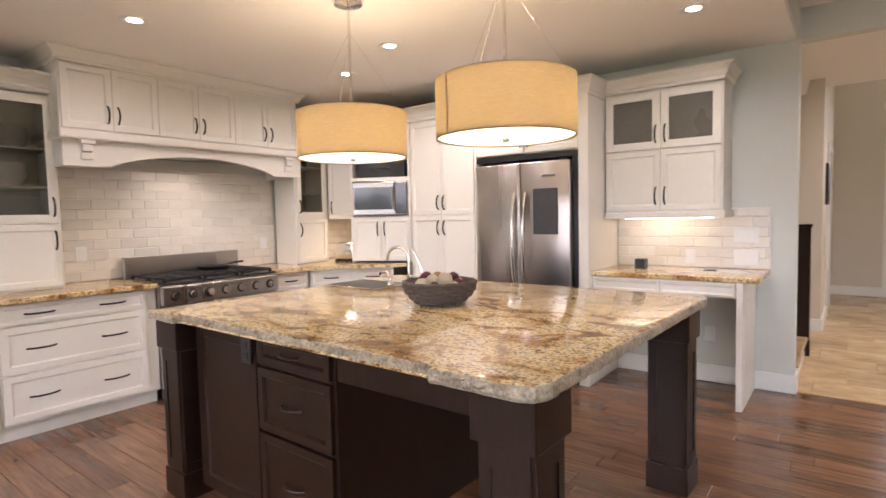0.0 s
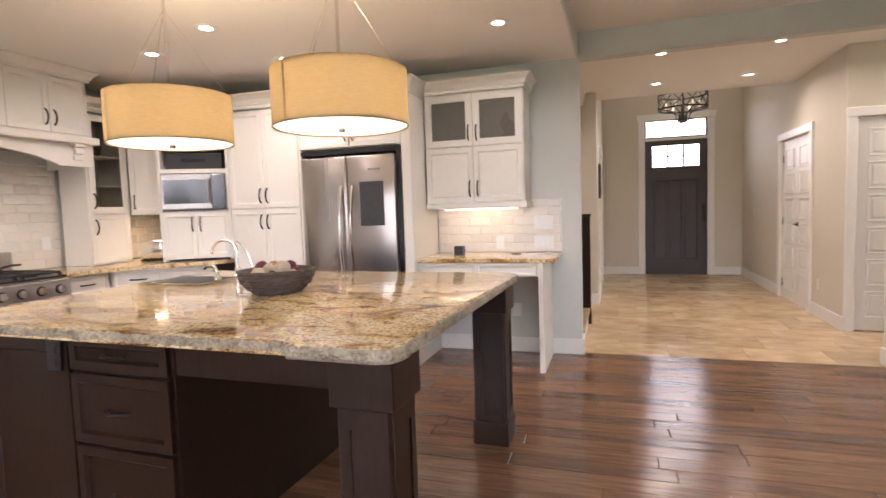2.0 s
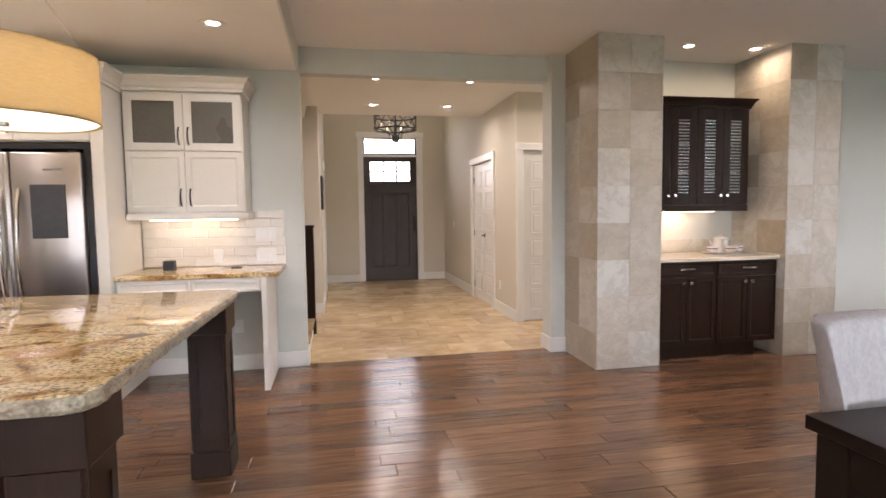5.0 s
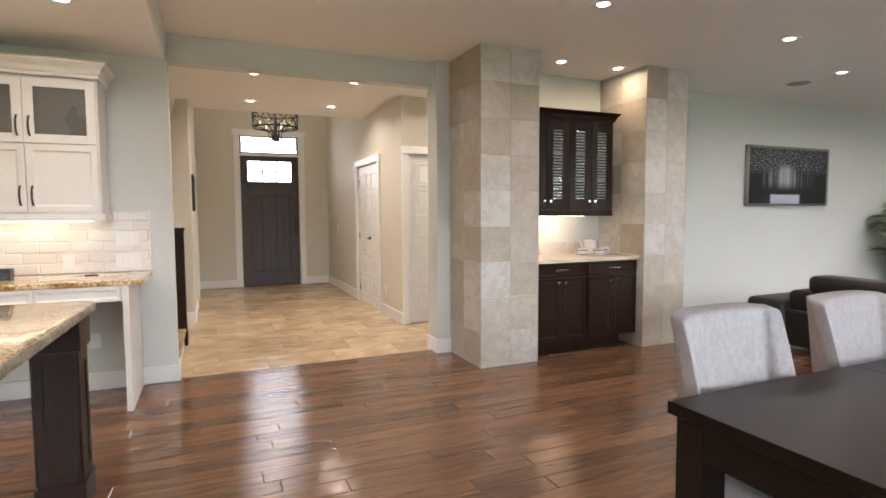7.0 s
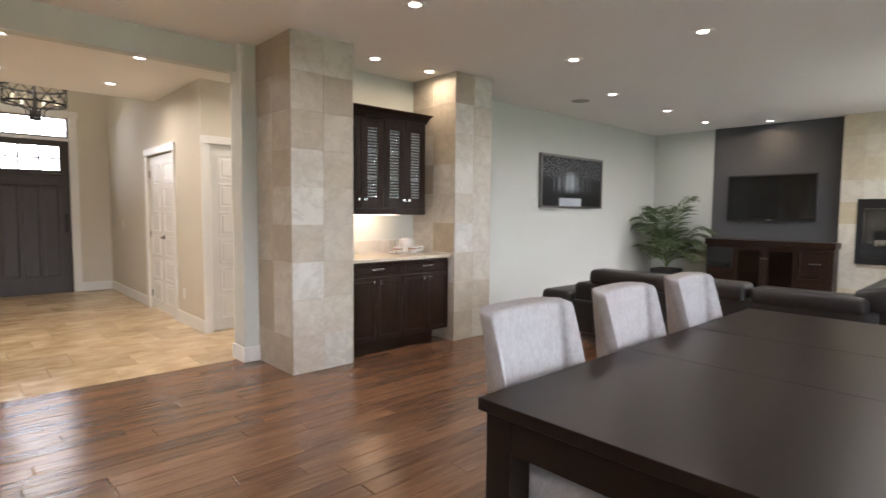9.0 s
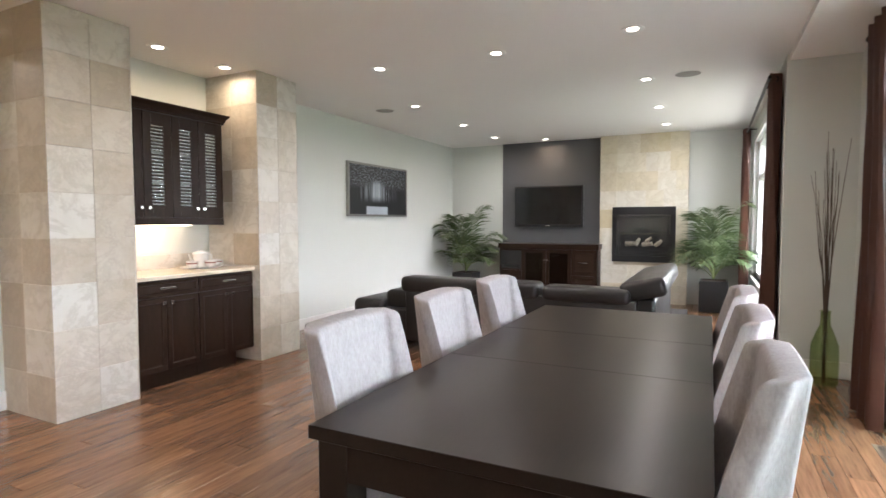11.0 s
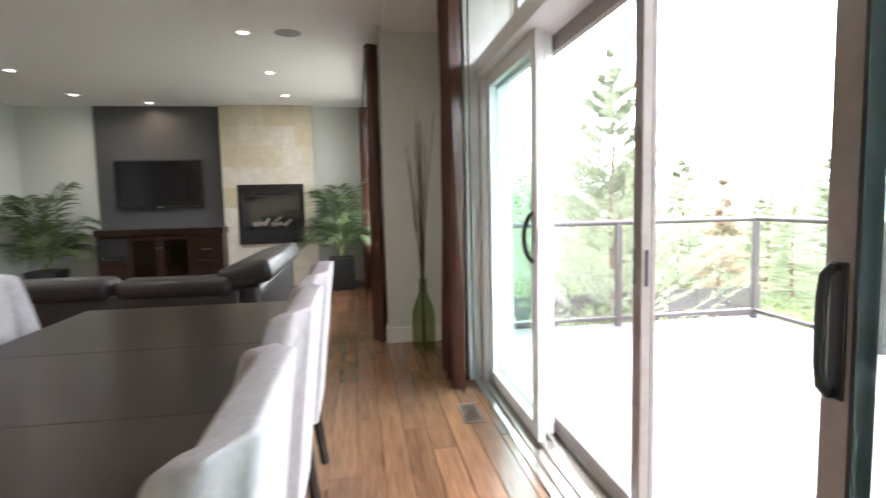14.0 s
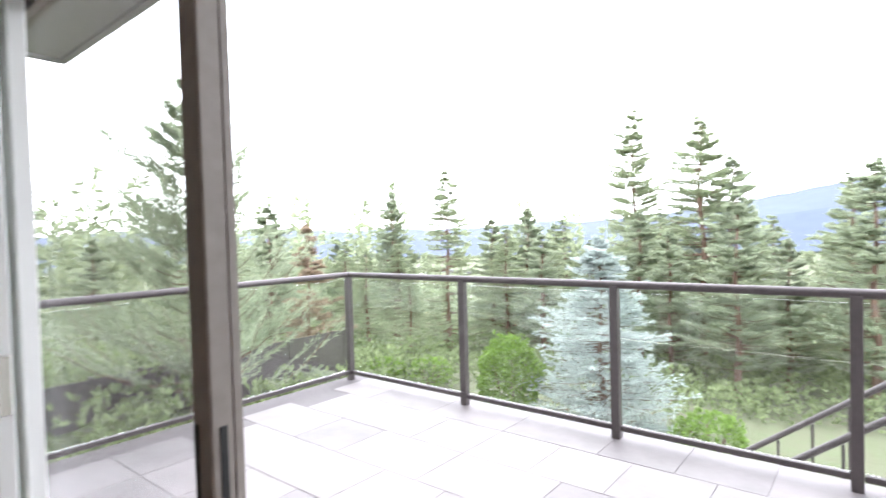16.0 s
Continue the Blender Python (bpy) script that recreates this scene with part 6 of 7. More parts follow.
def palm(x, y, label, seed, height=1.0, pot=0.42):
    p = thing("palm_plant", pose(x, y, 0), label, "plant", "potted palms")
    part("pot", slab(bmesh.new(), [(-0.19, -0.19), (0.19, -0.19), (0.19, 0.19), (-0.19, 0.19)], 0, pot, 0.012), BLACK, p, "square black planter")
    part("soil", B(-0.16, 0.16, -0.16, 0.16, pot, pot + 0.004), GAP, p)
    LEAF = leafy(mat("palm_leaf_%d" % seed, (0.17, 0.225, 0.105), 0.32, grain=25, var=0.25, second=(0.045, 0.075, 0.03)), 0.3)
    STEM = mat("palm_stem_%d" % seed, (0.20, 0.24, 0.09), 0.5, grain=20)
    rnd = random.Random(seed)
    for k in range(19):
        a = k * 2.39996 + rnd.uniform(-0.3, 0.3)
        reach = rnd.uniform(0.50, 0.78) * (0.7 if k < 5 else 1)
        rise = height * rnd.uniform(0.8, 1.05) * (1.22 if k < 5 else rnd.uniform(0.35, 1.0))
        pts = []
        for i in range(13):
            s = i / 12
            r = reach * s ** 1.25
            z = pot + rise * (1 - (1 - s) ** 2) - 0.42 * reach * max(0, s - 0.55) ** 1.5 * 2.2
            pts.append(Vector((r * math.cos(a), r * math.sin(a), z)))
        fr = part("frond", tube(bmesh.new(), pts, 0.007, 5, 0.25), STEM, p, smooth=True)
        bm = bmesh.new()
        side = Vector((-math.sin(a), math.cos(a), 0))
        for i in range(7, 36):
            s = i / 36
            q = s * 12
            i0 = min(int(q), 11)
            base = pts[i0].lerp(pts[i0 + 1], q - i0)
            d = (pts[i0 + 1] - pts[i0]).normalized()
            ln = 0.40 * math.sin(math.pi * min(1, 0.12 + s * 0.9)) ** 0.7 * rnd.uniform(0.85, 1.1)
            for sg in (-1, 1):
                tip_dir = (d * 0.75 + side * sg * 0.85 + Vector((0, 0, rnd.uniform(-0.28, 0.05)))).normalized()
                mid = base + tip_dir * ln * 0.5 + Vector((0, 0, 0.012))
                tip = base + tip_dir * ln - Vector((0, 0, 0.05 * ln / 0.25))
                wv = d.cross(tip_dir).cross(tip_dir).normalized() * 0.0115
                vs = [bm.verts.new(base), bm.verts.new(mid + wv), bm.verts.new(tip), bm.verts.new(mid - wv)]
                bm.faces.new(vs)
        part("foliage", bm, LEAF, fr, "slender green leaflets", True)
    return p


palm(9.1, 4.02, "feathery green palm in a square black planter in the corner", 3, 1.0)
palm(9.05, 0.02, "broad green palm in a square black planter beside the fireplace", 5, 0.95, 0.46)


# ---- curtains, rod, vase ----
def curtain(x0, x1, y, z1, label, seed):
    c = thing("curtain", pose(0, 0, 0), label, "curtain", "brown curtains")
    bm = bmesh.new()
    rnd = random.Random(seed)
    n, folds = 60, max(3, round((x1 - x0) / 0.085))
    rows = []
    for j in range(13):
        s = j / 12
        z = 0.012 + (z1 - 0.012) * (1 - s)
        amp = 0.042 + 0.012 * s
        flare = 1 + 0.22 * s
        row = []
        for i in range(n + 1):
            u = i / n
            x = (x0 + x1) / 2 + (u - 0.5) * (x1 - x0) * flare
            yy = y + amp * math.sin(2 * math.pi * folds * u + 0.5 * math.sin(3 * s + seed)) + 0.012 * math.sin(17 * u + 5 * s + seed)
            row.append(bm.verts.new((x, yy, z)))
        rows.append(row)
    for a, b in zip(rows, rows[1:]):
        for i in range(n):
            bm.faces.new((a[i], a[i + 1], b[i + 1], b[i]))
    ret = bmesh.ops.solidify(bm, geom=list(bm.faces), thickness=0.004)
    part("panel", bm, CURTAIN, c, "brown satin folds", True)
    for k in range(folds):
        x = x0 + (k + 0.5) * (x1 - x0) / folds
        part("grommet", lathe(bmesh.new(), [(0.018, -0.003), (0.028, -0.003), (0.028, 0.003), (0.018, 0.003), (0.018, -0.003)], n=18), BRONZE, c, "bronze ring", True).matrix_local = pose(x, y, z1 - 0.05, 90, 0, 60)
    return c


curtain(4.42, 4.84, -0.885, 2.63, "brown satin grommet curtain beside the sliding doors, drawn open", 1)
curtain(5.83, 6.14, -0.413, 2.63, "brown satin curtain drawn to the window's edge", 2)
curtain(8.95, 9.25, -0.36, 2.63, "brown satin curtain at the far window edge", 3)
r = thing("curtain_rod", pose(0, 0, 0), "dark bronze curtain rod over the sliding doors", "curtain rod", "curtain rods")
part("pole", rod(bmesh.new(), (0.62, -0.885, 2.58), (4.92, -0.885, 2.58), 0.014), BRONZE, r, smooth=True)
for x in (0.75, 2.7, 4.55):
    part("bracket", tube(bmesh.new(), [(x, -1.0, 2.60), (x, -0.94, 2.60), (x, -0.885, 2.575)], 0.008), BRONZE, r, smooth=True)
part("finial", lathe(bmesh.new(), [(0.0001, 0), (0.022, 0.01), (0.026, 0.03), (0.014, 0.05)], n=16), BRONZE, r, smooth=True).matrix_local = pose(4.91, -0.885, 2.58, 0, 90, 0)
r = thing("curtain_rod", pose(0, 0, 0), "dark bronze curtain rod over the living room window", "curtain rod", "curtain rods")
part("pole", rod(bmesh.new(), (5.76, -0.36, 2.58), (9.4, -0.36, 2.58), 0.014), BRONZE, r, smooth=True)
for x in (6.2, 8.9):
    part("bracket", tube(bmesh.new(), [(x, -0.47, 2.60), (x, -0.40, 2.60), (x, -0.36, 2.575)], 0.008), BRONZE, r, smooth=True)


def vase():
    v = thing("floor_vase", pose(5.40, -0.76, 0), "tall green glass floor vase holding bare brown branches", "vase")
    VG = glass_mat("green_vase_glass", (0.80, 0.85, 0.68), 0.02)
    part("vessel", lathe(bmesh.new(), [(0.0001, 0), (0.08, 0), (0.098, 0.03), (0.10, 0.20), (0.095, 0.34), (0.06, 0.44), (0.036, 0.50), (0.034, 0.60), (0.042, 0.61), (0.031, 0.60), (0.033, 0.50), (0.056, 0.44), (0.09, 0.34), (0.095, 0.20), (0.092, 0.03), (0.0001, 0.02)], n=32), VG, v, smooth=True)
    BR = mat("dry_branch", (0.10, 0.065, 0.045), 0.85, grain=40, var=0.2)
    rnd = random.Random(12)
    for k in range(16):
        a, sp = rnd.uniform(0, 6.28), rnd.uniform(0.03, 0.24)
        h = rnd.uniform(1.45, 2.05)
        pts = []
        for i in range(9):
            s = i / 8
            pts.append((sp * math.cos(a) * (max(0, s - 0.25) ** 1.3) * 1.3 + rnd.uniform(-0.008, 0.008), sp * math.sin(a) * (max(0, s - 0.25) ** 1.3) * 0.8 + rnd.uniform(-0.008, 0.008), 0.03 + h * s))
        part("branch", tube(bmesh.new(), pts, 0.006, 5, 0.3), BR, v, "thin bare branch", True)


vase()
VENT = mat("brown_wood_vent", (0.12, 0.07, 0.04), 0.5, grain=20)
g = thing("floor_register", pose(4.015, -0.865, 0.0), "tan metal floor register let into the planks", "floor vent")
part("plate", B(-0.15, 0.15, -0.06, 0.06, 0.0, 0.005, bev=0.001, seg=1), VENT, g)
for k in range(9):
    x = -0.11 + k * 0.0275
    part("slot", B(x - 0.007, x + 0.007, -0.04, 0.04, 0.0045, 0.0058), BLACK, g)
for x, y in ((6.1, 3.82), (5.97, 0.3)):
    s = thing("ceiling_speaker", pose(x, y, CH), "round flush ceiling speaker with pale mesh grille", "speaker", "ceiling speakers")
    part("grille", lathe(bmesh.new(), [(0.0001, -0.006), (0.10, -0.006), (0.115, -0.002), (0.115, 0.003)], n=32), mat("speaker_mesh", (0.45, 0.43, 0.40), 0.7, grain=300, var=0.2), s, smooth=True)
    part("rim", lathe(bmesh.new(), [(0.115, -0.004), (0.125, -0.003), (0.125, 0.003)], n=32), CEIL, s, smooth=True)
solo("thermostat", B(9.652, 9.659, 0.12, 0.24, 1.42, 1.52, bev=0.004), TRIM, "white switch plate beside the fireplace", "switch plate")


# ---- hall ----
def chandelier():
    c = thing("chandelier", pose(1.12, 9.0, 0), "dark wrought iron drum chandelier with curled arms", "chandelier")
    for z in (2.72, 2.93):
        part("ring", lathe(bmesh.new(), [(0.345, z - 0.012), (0.36, z - 0.012), (0.36, z + 0.012), (0.345, z + 0.012), (0.345, z - 0.012)], n=40), IRON, c, smooth=True)
    for k in range(12):
        a0 = 2 * math.pi * k / 12
        for sgn in (1, -1):
            pts = [(0.352 * math.cos(a0 + sgn * s * 0.52), 0.352 * math.sin(a0 + sgn * s * 0.52), 2.72 + 0.21 * s) for s in (0, 0.25, 0.5, 0.75, 1)]
            part("lattice_bar", tube(bmesh.new(), pts, 0.006, 6), IRON, c, smooth=True)
    for k in range(6):
        a = 2 * math.pi * k / 6
        pts = [(0.02, 2.52), (0.09, 2.54), (0.10, 2.64), (0.22, 2.72), (0.35, 2.73)]
        part("arm", tube(bmesh.new(), [(r * math.cos(a), r * math.sin(a), z) for r, z in pts], 0.010, 6), IRON, c, smooth=True)
        part("candle", rod(bmesh.new(), (0.24 * math.cos(a), 0.24 * math.sin(a), 2.73), (0.24 * math.cos(a), 0.24 * math.sin(a), 2.83), 0.014), CANDLE, c, "frosted candle bulb", True)
    part("hub", lathe(bmesh.new(), [(0.0001, 2.50), (0.05, 2.51), (0.09, 2.53), (0.03, 2.55), (0.02, 2.9)], n=20), IRON, c, smooth=True)
    part("stem", rod(bmesh.new(), (0, 0, 2.85), (0, 0, 4.19), 0.012), IRON, c, smooth=True)


chandelier()


def stairs():
    for k in range(8):
        x1 = -0.17 - 0.27 * k
        s = thing("stair_step", pose(0, 0, 0), "carpet-toned stair step rising from the hall", "step", "stair steps")
        part("riser", B(x1 - 0.27, x1, 4.745, 5.84, 0.18 * k, 0.18 * k + 0.15), TRIM, s)
        part("tread", B(x1 - 0.28, x1 + 0.025, 4.745, 5.84, 0.18 * k + 0.15, 0.18 * k + 0.18, bev=0.012), TRAV, s, "stone-coloured rounded tread")
    n = thing("newel_post", pose(-0.19, 5.90, 0), "square dark wooden newel post at the stair foot", "newel post")
    part("shaft", B(-0.05, 0.05, -0.05, 0.05, 0, 1.17, bev=0.003), ESP, n)
    part("cap", B(-0.06, 0.06, -0.06, 0.06, 1.17, 1.20, bev=0.006), ESP, n)
    part("foot_block", B(-0.056, 0.056, -0.056, 0.056, 0, 0.14, bev=0.004), ESP, n)
    structure("stair_soffit", slab(bmesh.new(), [(-2.4, 4.75), (-0.05, 4.75), (-0.26, 7.05), (-2.4, 7.05)], 2.56, HH - 0.002), CEIL, "sloped white soffit above the stair", "ceiling")


stairs()
p = thing("hall_picture", pose(-0.098, 7.75, 0, 0, 0, 90), "dark framed picture on the hall wall", "painting")
part("picture_frame", B(-0.22, 0.22, -0.03, 0, 1.38, 1.85, bev=0.004), BLACK, p)
part("canvas", B(-0.18, 0.18, -0.033, -0.03, 1.42, 1.81), mat("umber_print", (0.10, 0.055, 0.035), 0.5, grain=12, var=0.4), p)
for x in (0.35, 1.93):
    solo("floor_vent", B(x - 0.13, x + 0.13, 10.10, 10.18, -0.001, 0.004, bev=0.001, seg=1), BRONZE, "dark bronze floor vent by the front door", "floor vent", "hall floor vents")


# ---- outdoors ----
def ground_height(x, y):
    d = max(0.0, -4.6 - y) + max(0.0, abs(x - 3) - 12) * 0.5
    z = -1.55 - 0.13 * min(d, 20) - 0.20 * max(0, min(d, 320) - 20)
    return z + 0.35 * noise.noise(Vector((x * 0.12, y * 0.12, 0))) * min(1, d / 6)


def outdoors():
    xs = [-2500, -1200, -600, -300, -150, -80, -50, -36, -28] + [-22 + 2.2 * i for i in range(26)] + [40, 52, 80, 150, 300, 600, 1200, 2500]
    ys = [60, 30, 14, 8, 4, 0, -2] + [-4 - 1.6 * i for i in range(26)] + [-52, -66, -90, -130, -200, -300, -450, -700, -1100, -1800, -3200]
    bm = bmesh.new()
    g = [[bm.verts.new((x, y, ground_height(x, y) if y < 2 else -2.2)) for x in xs] for y in ys]
    for a, b in zip(g, g[1:]):
        for k in range(len(xs) - 1):
            bm.faces.new((a[k], a[k + 1], b[k + 1], b[k]))
    GR = mat("dry_summer_grass", (0.085, 0.12, 0.045), 0.95, grain=3, var=0.3, second=(0.12, 0.115, 0.07), sscale=0.09, bump=0.03, bscale=8)
    structure("ground", bm, GR, "sloping grassy ground falling to the valley", "ground")
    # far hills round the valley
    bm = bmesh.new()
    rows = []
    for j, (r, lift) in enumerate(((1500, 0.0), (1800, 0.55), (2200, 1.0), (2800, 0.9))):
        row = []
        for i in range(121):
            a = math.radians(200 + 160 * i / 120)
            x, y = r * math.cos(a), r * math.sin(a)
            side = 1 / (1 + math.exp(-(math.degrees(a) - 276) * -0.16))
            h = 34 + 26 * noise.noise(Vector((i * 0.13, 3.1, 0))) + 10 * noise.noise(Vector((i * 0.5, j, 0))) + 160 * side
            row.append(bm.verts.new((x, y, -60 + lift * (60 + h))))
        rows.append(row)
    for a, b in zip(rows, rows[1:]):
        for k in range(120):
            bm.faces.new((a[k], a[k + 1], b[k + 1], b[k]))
    # aerial haze is put into the hills' colour as blue
    HILL = mat("haze_blue_hills", (0.072, 0.095, 0.14), 1.0, grain=0.02, var=0.1, sscale=0.004)
    structure("backdrop", bm, HILL, "distant wooded hills across the valley, painted blue for haze", "backdrop")
    bm = bmesh.new()
    rnd = random.Random(21)
    for k in range(150):
        a = math.radians(rnd.uniform(225, 330))
        r = rnd.uniform(260, 1100)
        x, y = r * math.cos(a), r * math.sin(a)
        s = rnd.uniform(3, 8)
        bx(bm, x - s, x + s, y - s * 0.7, y + s * 0.7, ground_height(x, y) - 1, ground_height(x, y) + rnd.uniform(4, 7))
    solo("far_houses", bm, mat("far_roofs", (0.30, 0.30, 0.30), 0.9, grain=0.2, var=0.3, rand=0.3, island=True), "scattered pale houses far down in the valley", "houses", kind="stuff")


outdoors()

BARK = mat("pine_bark", (0.24, 0.155, 0.11), 0.9, grain=14, var=0.3, stretch=(1, 1, 0.3), bump=0.02, bscale=10)
NEEDLE = leafy(mat("pine_needles", (0.40, 0.445, 0.31), 0.6, grain=6, var=0.3, second=(0.27, 0.315, 0.21), rand=0.25, island=True, sscale=1.0), 0.5)
FIR = leafy(mat("fir_needles", (0.40, 0.445, 0.28), 0.6, grain=6, var=0.3, second=(0.26, 0.305, 0.19), rand=0.25, island=True, sscale=1.0), 0.5)
BLUE = leafy(mat("blue_spruce_needles", (0.58, 0.635, 0.60), 0.6, grain=8, var=0.25, second=(0.38, 0.44, 0.42), rand=0.2, island=True, sscale=1.4), 0.45)
RUST = leafy(mat("dead_needles", (0.44, 0.34, 0.24), 0.8, grain=6, var=0.3, rand=0.2, island=True), 0.5)
SHRUB = leafy(mat("bright_green_shrub_leaves", (0.27, 0.42, 0.08), 0.55, grain=10, var=0.25, rand=0.25, island=True), 0.5)
UNDER = leafy(mat("olive_undergrowth_leaves", (0.30, 0.35, 0.18), 0.7, grain=4, var=0.3, second=(0.15, 0.20, 0.08), rand=0.3, island=True, sscale=0.4), 0.5)


class Leaves:
    """Gathers narrow leaves, each one a four-sided blade."""

    def __init__(self):
        self.v, self.f = [], []

    def blade(self, p, q, ln, wd, rnd):
        side = q.cross(Vector((rnd.uniform(-1, 1), rnd.uniform(-1, 1), rnd.uniform(-1, 1)))).normalized() * wd
        m = p + q * ln * 0.5
        n = len(self.v)
        self.v += [tuple(p), tuple(m + side), tuple(p + q * ln), tuple(m - side)]
        self.f.append((n, n + 1, n + 2, n + 3))

    def spray(self, p, d, ln, wd, rnd, n=5, splay=0.75):
        for k in range(n):
            q = (d + Vector((rnd.uniform(-1, 1), rnd.uniform(-1, 1), rnd.uniform(-0.8, 0.9))) * splay).normalized()
            self.blade(p, q, ln * rnd.uniform(0.7, 1.15), wd, rnd)

    def object(self, name, material, parent, label="", kind=""):
        me = bpy.data.meshes.new(name)
        me.from_pydata(self.v, [], self.f)
        me.materials.append(material)
        ob = new(name, me)
        if parent:
            ob.parent = parent
        return ob


def conifer(name, m, h, spread, needles, label, seed, bare=0.2, levels=18, droop=0.1, leaf=0.2, width=0.012, per=7, twigs=4, hairs=16, lift=0.25, side=0.35, shape=0.75, gaps=0.1):
    """A trunk with whorls of limbs, side twigs on each limb, and needles all along the twigs."""
    t = thing(name, m, label, "tree", "conifers on the slope")
    rnd = random.Random(seed)
    part("trunk", tube(bmesh.new(), [(0.006 * h * math.sin(k * 1.3 + seed), 0.006 * h * math.cos(k * 1.7), h * k / 8) for k in range(9)], 0.012 * h + 0.025, 9, 0.1), BARK, t, smooth=True)
    limbs, crown = bmesh.new(), Leaves()
    up = Vector((0, 0, 1))
    for j in range(levels):
        s = j / (levels - 1)
        reach = spread * ((1 - s) ** shape * 0.94 + 0.06) * rnd.uniform(0.72, 1.12)
        for k in range(per):
            if rnd.random() < gaps:
                continue
            a = k * 2 * math.pi / per + j * 1.1 + rnd.uniform(-0.35, 0.35)
            rr = reach * rnd.uniform(0.6, 1.12)
            z = h * (bare + (0.98 - bare) * s) + rnd.uniform(-1.3, 1.3) * h / levels
            out = Vector((math.cos(a), math.sin(a), 0))
            lat = Vector((-out.y, out.x, 0))
            pts = []
            for i in range(5):
                u = i / 4
                pts.append(out * rr * u + up * (z + rr * (lift * u * u - droop * u)) + lat * rr * rnd.uniform(-0.05, 0.05) * u)
            tube(limbs, pts, 0.0022 * h * (1 - 0.7 * s) + 0.005, 4, 0.3)
            shoots = [(pts[1], pts[4])]
            for i in range(twigs):
                u = 0.25 + 0.7 * (i + rnd.random() * 0.6) / twigs
                q = u * 4
                i0 = min(int(q), 3)
                p = pts[i0].lerp(pts[i0 + 1], q - i0)
                hd = (out * 0.75 + lat * rnd.choice((-1, 1)) * rnd.uniform(0.5, 1.0) + up * (lift * 0.9 - droop * 0.5 + rnd.uniform(-0.1, 0.25))).normalized()
                shoots.append((p, p + hd * rr * side * (1.25 - u * 0.75)))
            for p, e in shoots:
                d = (e - p).normalized()
                n = max(5, int(hairs * (e - p).length / (rr * side + 0.02)))
                for i in range(min(n, hairs * 3)):
                    crown.spray(p.lerp(e, (i + rnd.random()) / n), d, leaf, width, rnd, 2, 0.85)
                crown.spray(e, d, leaf, width, rnd, 4, 0.5)
    crown.spray(Vector((0, 0, h * 0.97)), up, leaf * 0.8, width, rnd, 7, 0.4)
    tagged(part("branchwork", limbs, BARK, t, smooth=True), kind="stuff")
    tagged(crown.object("crown", needles, t), "dense needle sprays")
    return t


def rise(x, y):
    return ground_height(x, y) - 0.1



conifer("pine_tree", pose(11.4, -5.4, rise(11.4, -5.4)), 5.5, 2.5, NEEDLE, "young long-needled pine beside the deck", 2, bare=0.06, levels=15, lift=0.75, leaf=0.135, width=0.0085, per=7, twigs=8, hairs=24, side=0.3, gaps=0.05)
conifer("spruce_tree", pose(5.72, -9.8, rise(5.72, -9.8)), 3.45, 1.85, BLUE, "silvery blue spruce just beyond the deck railing", 3, bare=0.01, levels=22, droop=0.08, leaf=0.085, width=0.012, per=13, twigs=7, hairs=9, lift=0.16, side=0.32, shape=0.8, gaps=0.02)
conifer("dead_pine", pose(13.2, -9.2, rise(13.2, -9.2)), 3.8, 1.1, RUST, "dead pine with rust-brown needles on the slope", 4, bare=0.1, levels=13, leaf=0.14, width=0.014, twigs=5, hairs=10)
fir = conifer("fir_tree", pose(14.4, -16.4, rise(14.4, -16.4)), 6.7, 1.8, FIR, "dark green fir on the slope below the deck", 5, bare=0.05, levels=22, droop=0.22, leaf=0.13, width=0.017, per=9, twigs=5, hairs=8)
pine = conifer("pine_tree", pose(9.9, -23.4, rise(9.9, -23.4)), 10.3, 2.2, FIR, "tall open-crowned pine on the slope", 6, bare=0.22, levels=27, droop=0.12, lift=0.34, leaf=0.16, width=0.016, per=8, twigs=8, hairs=11, gaps=0.2)
thin = conifer("pine_tree", pose(18.7, -17.9, rise(18.7, -17.9)), 6.8, 1.5, NEEDLE, "slender pine among the slope's woods", 8, bare=0.2, levels=23, lift=0.4, leaf=0.14, width=0.014, per=8, twigs=8, hairs=11, gaps=0.2)


def again(ob, x, y, top, turn):
    h = {fir: 6.7, pine: 10.3, thin: 6.8}[ob]
    s = (top - rise(x, y)) / h
    copy_thing(ob, pose(x, y, rise(x, y), 0, 0, turn) @ Matrix.Diagonal((s * 1.3, s * 1.3, s, 1)))


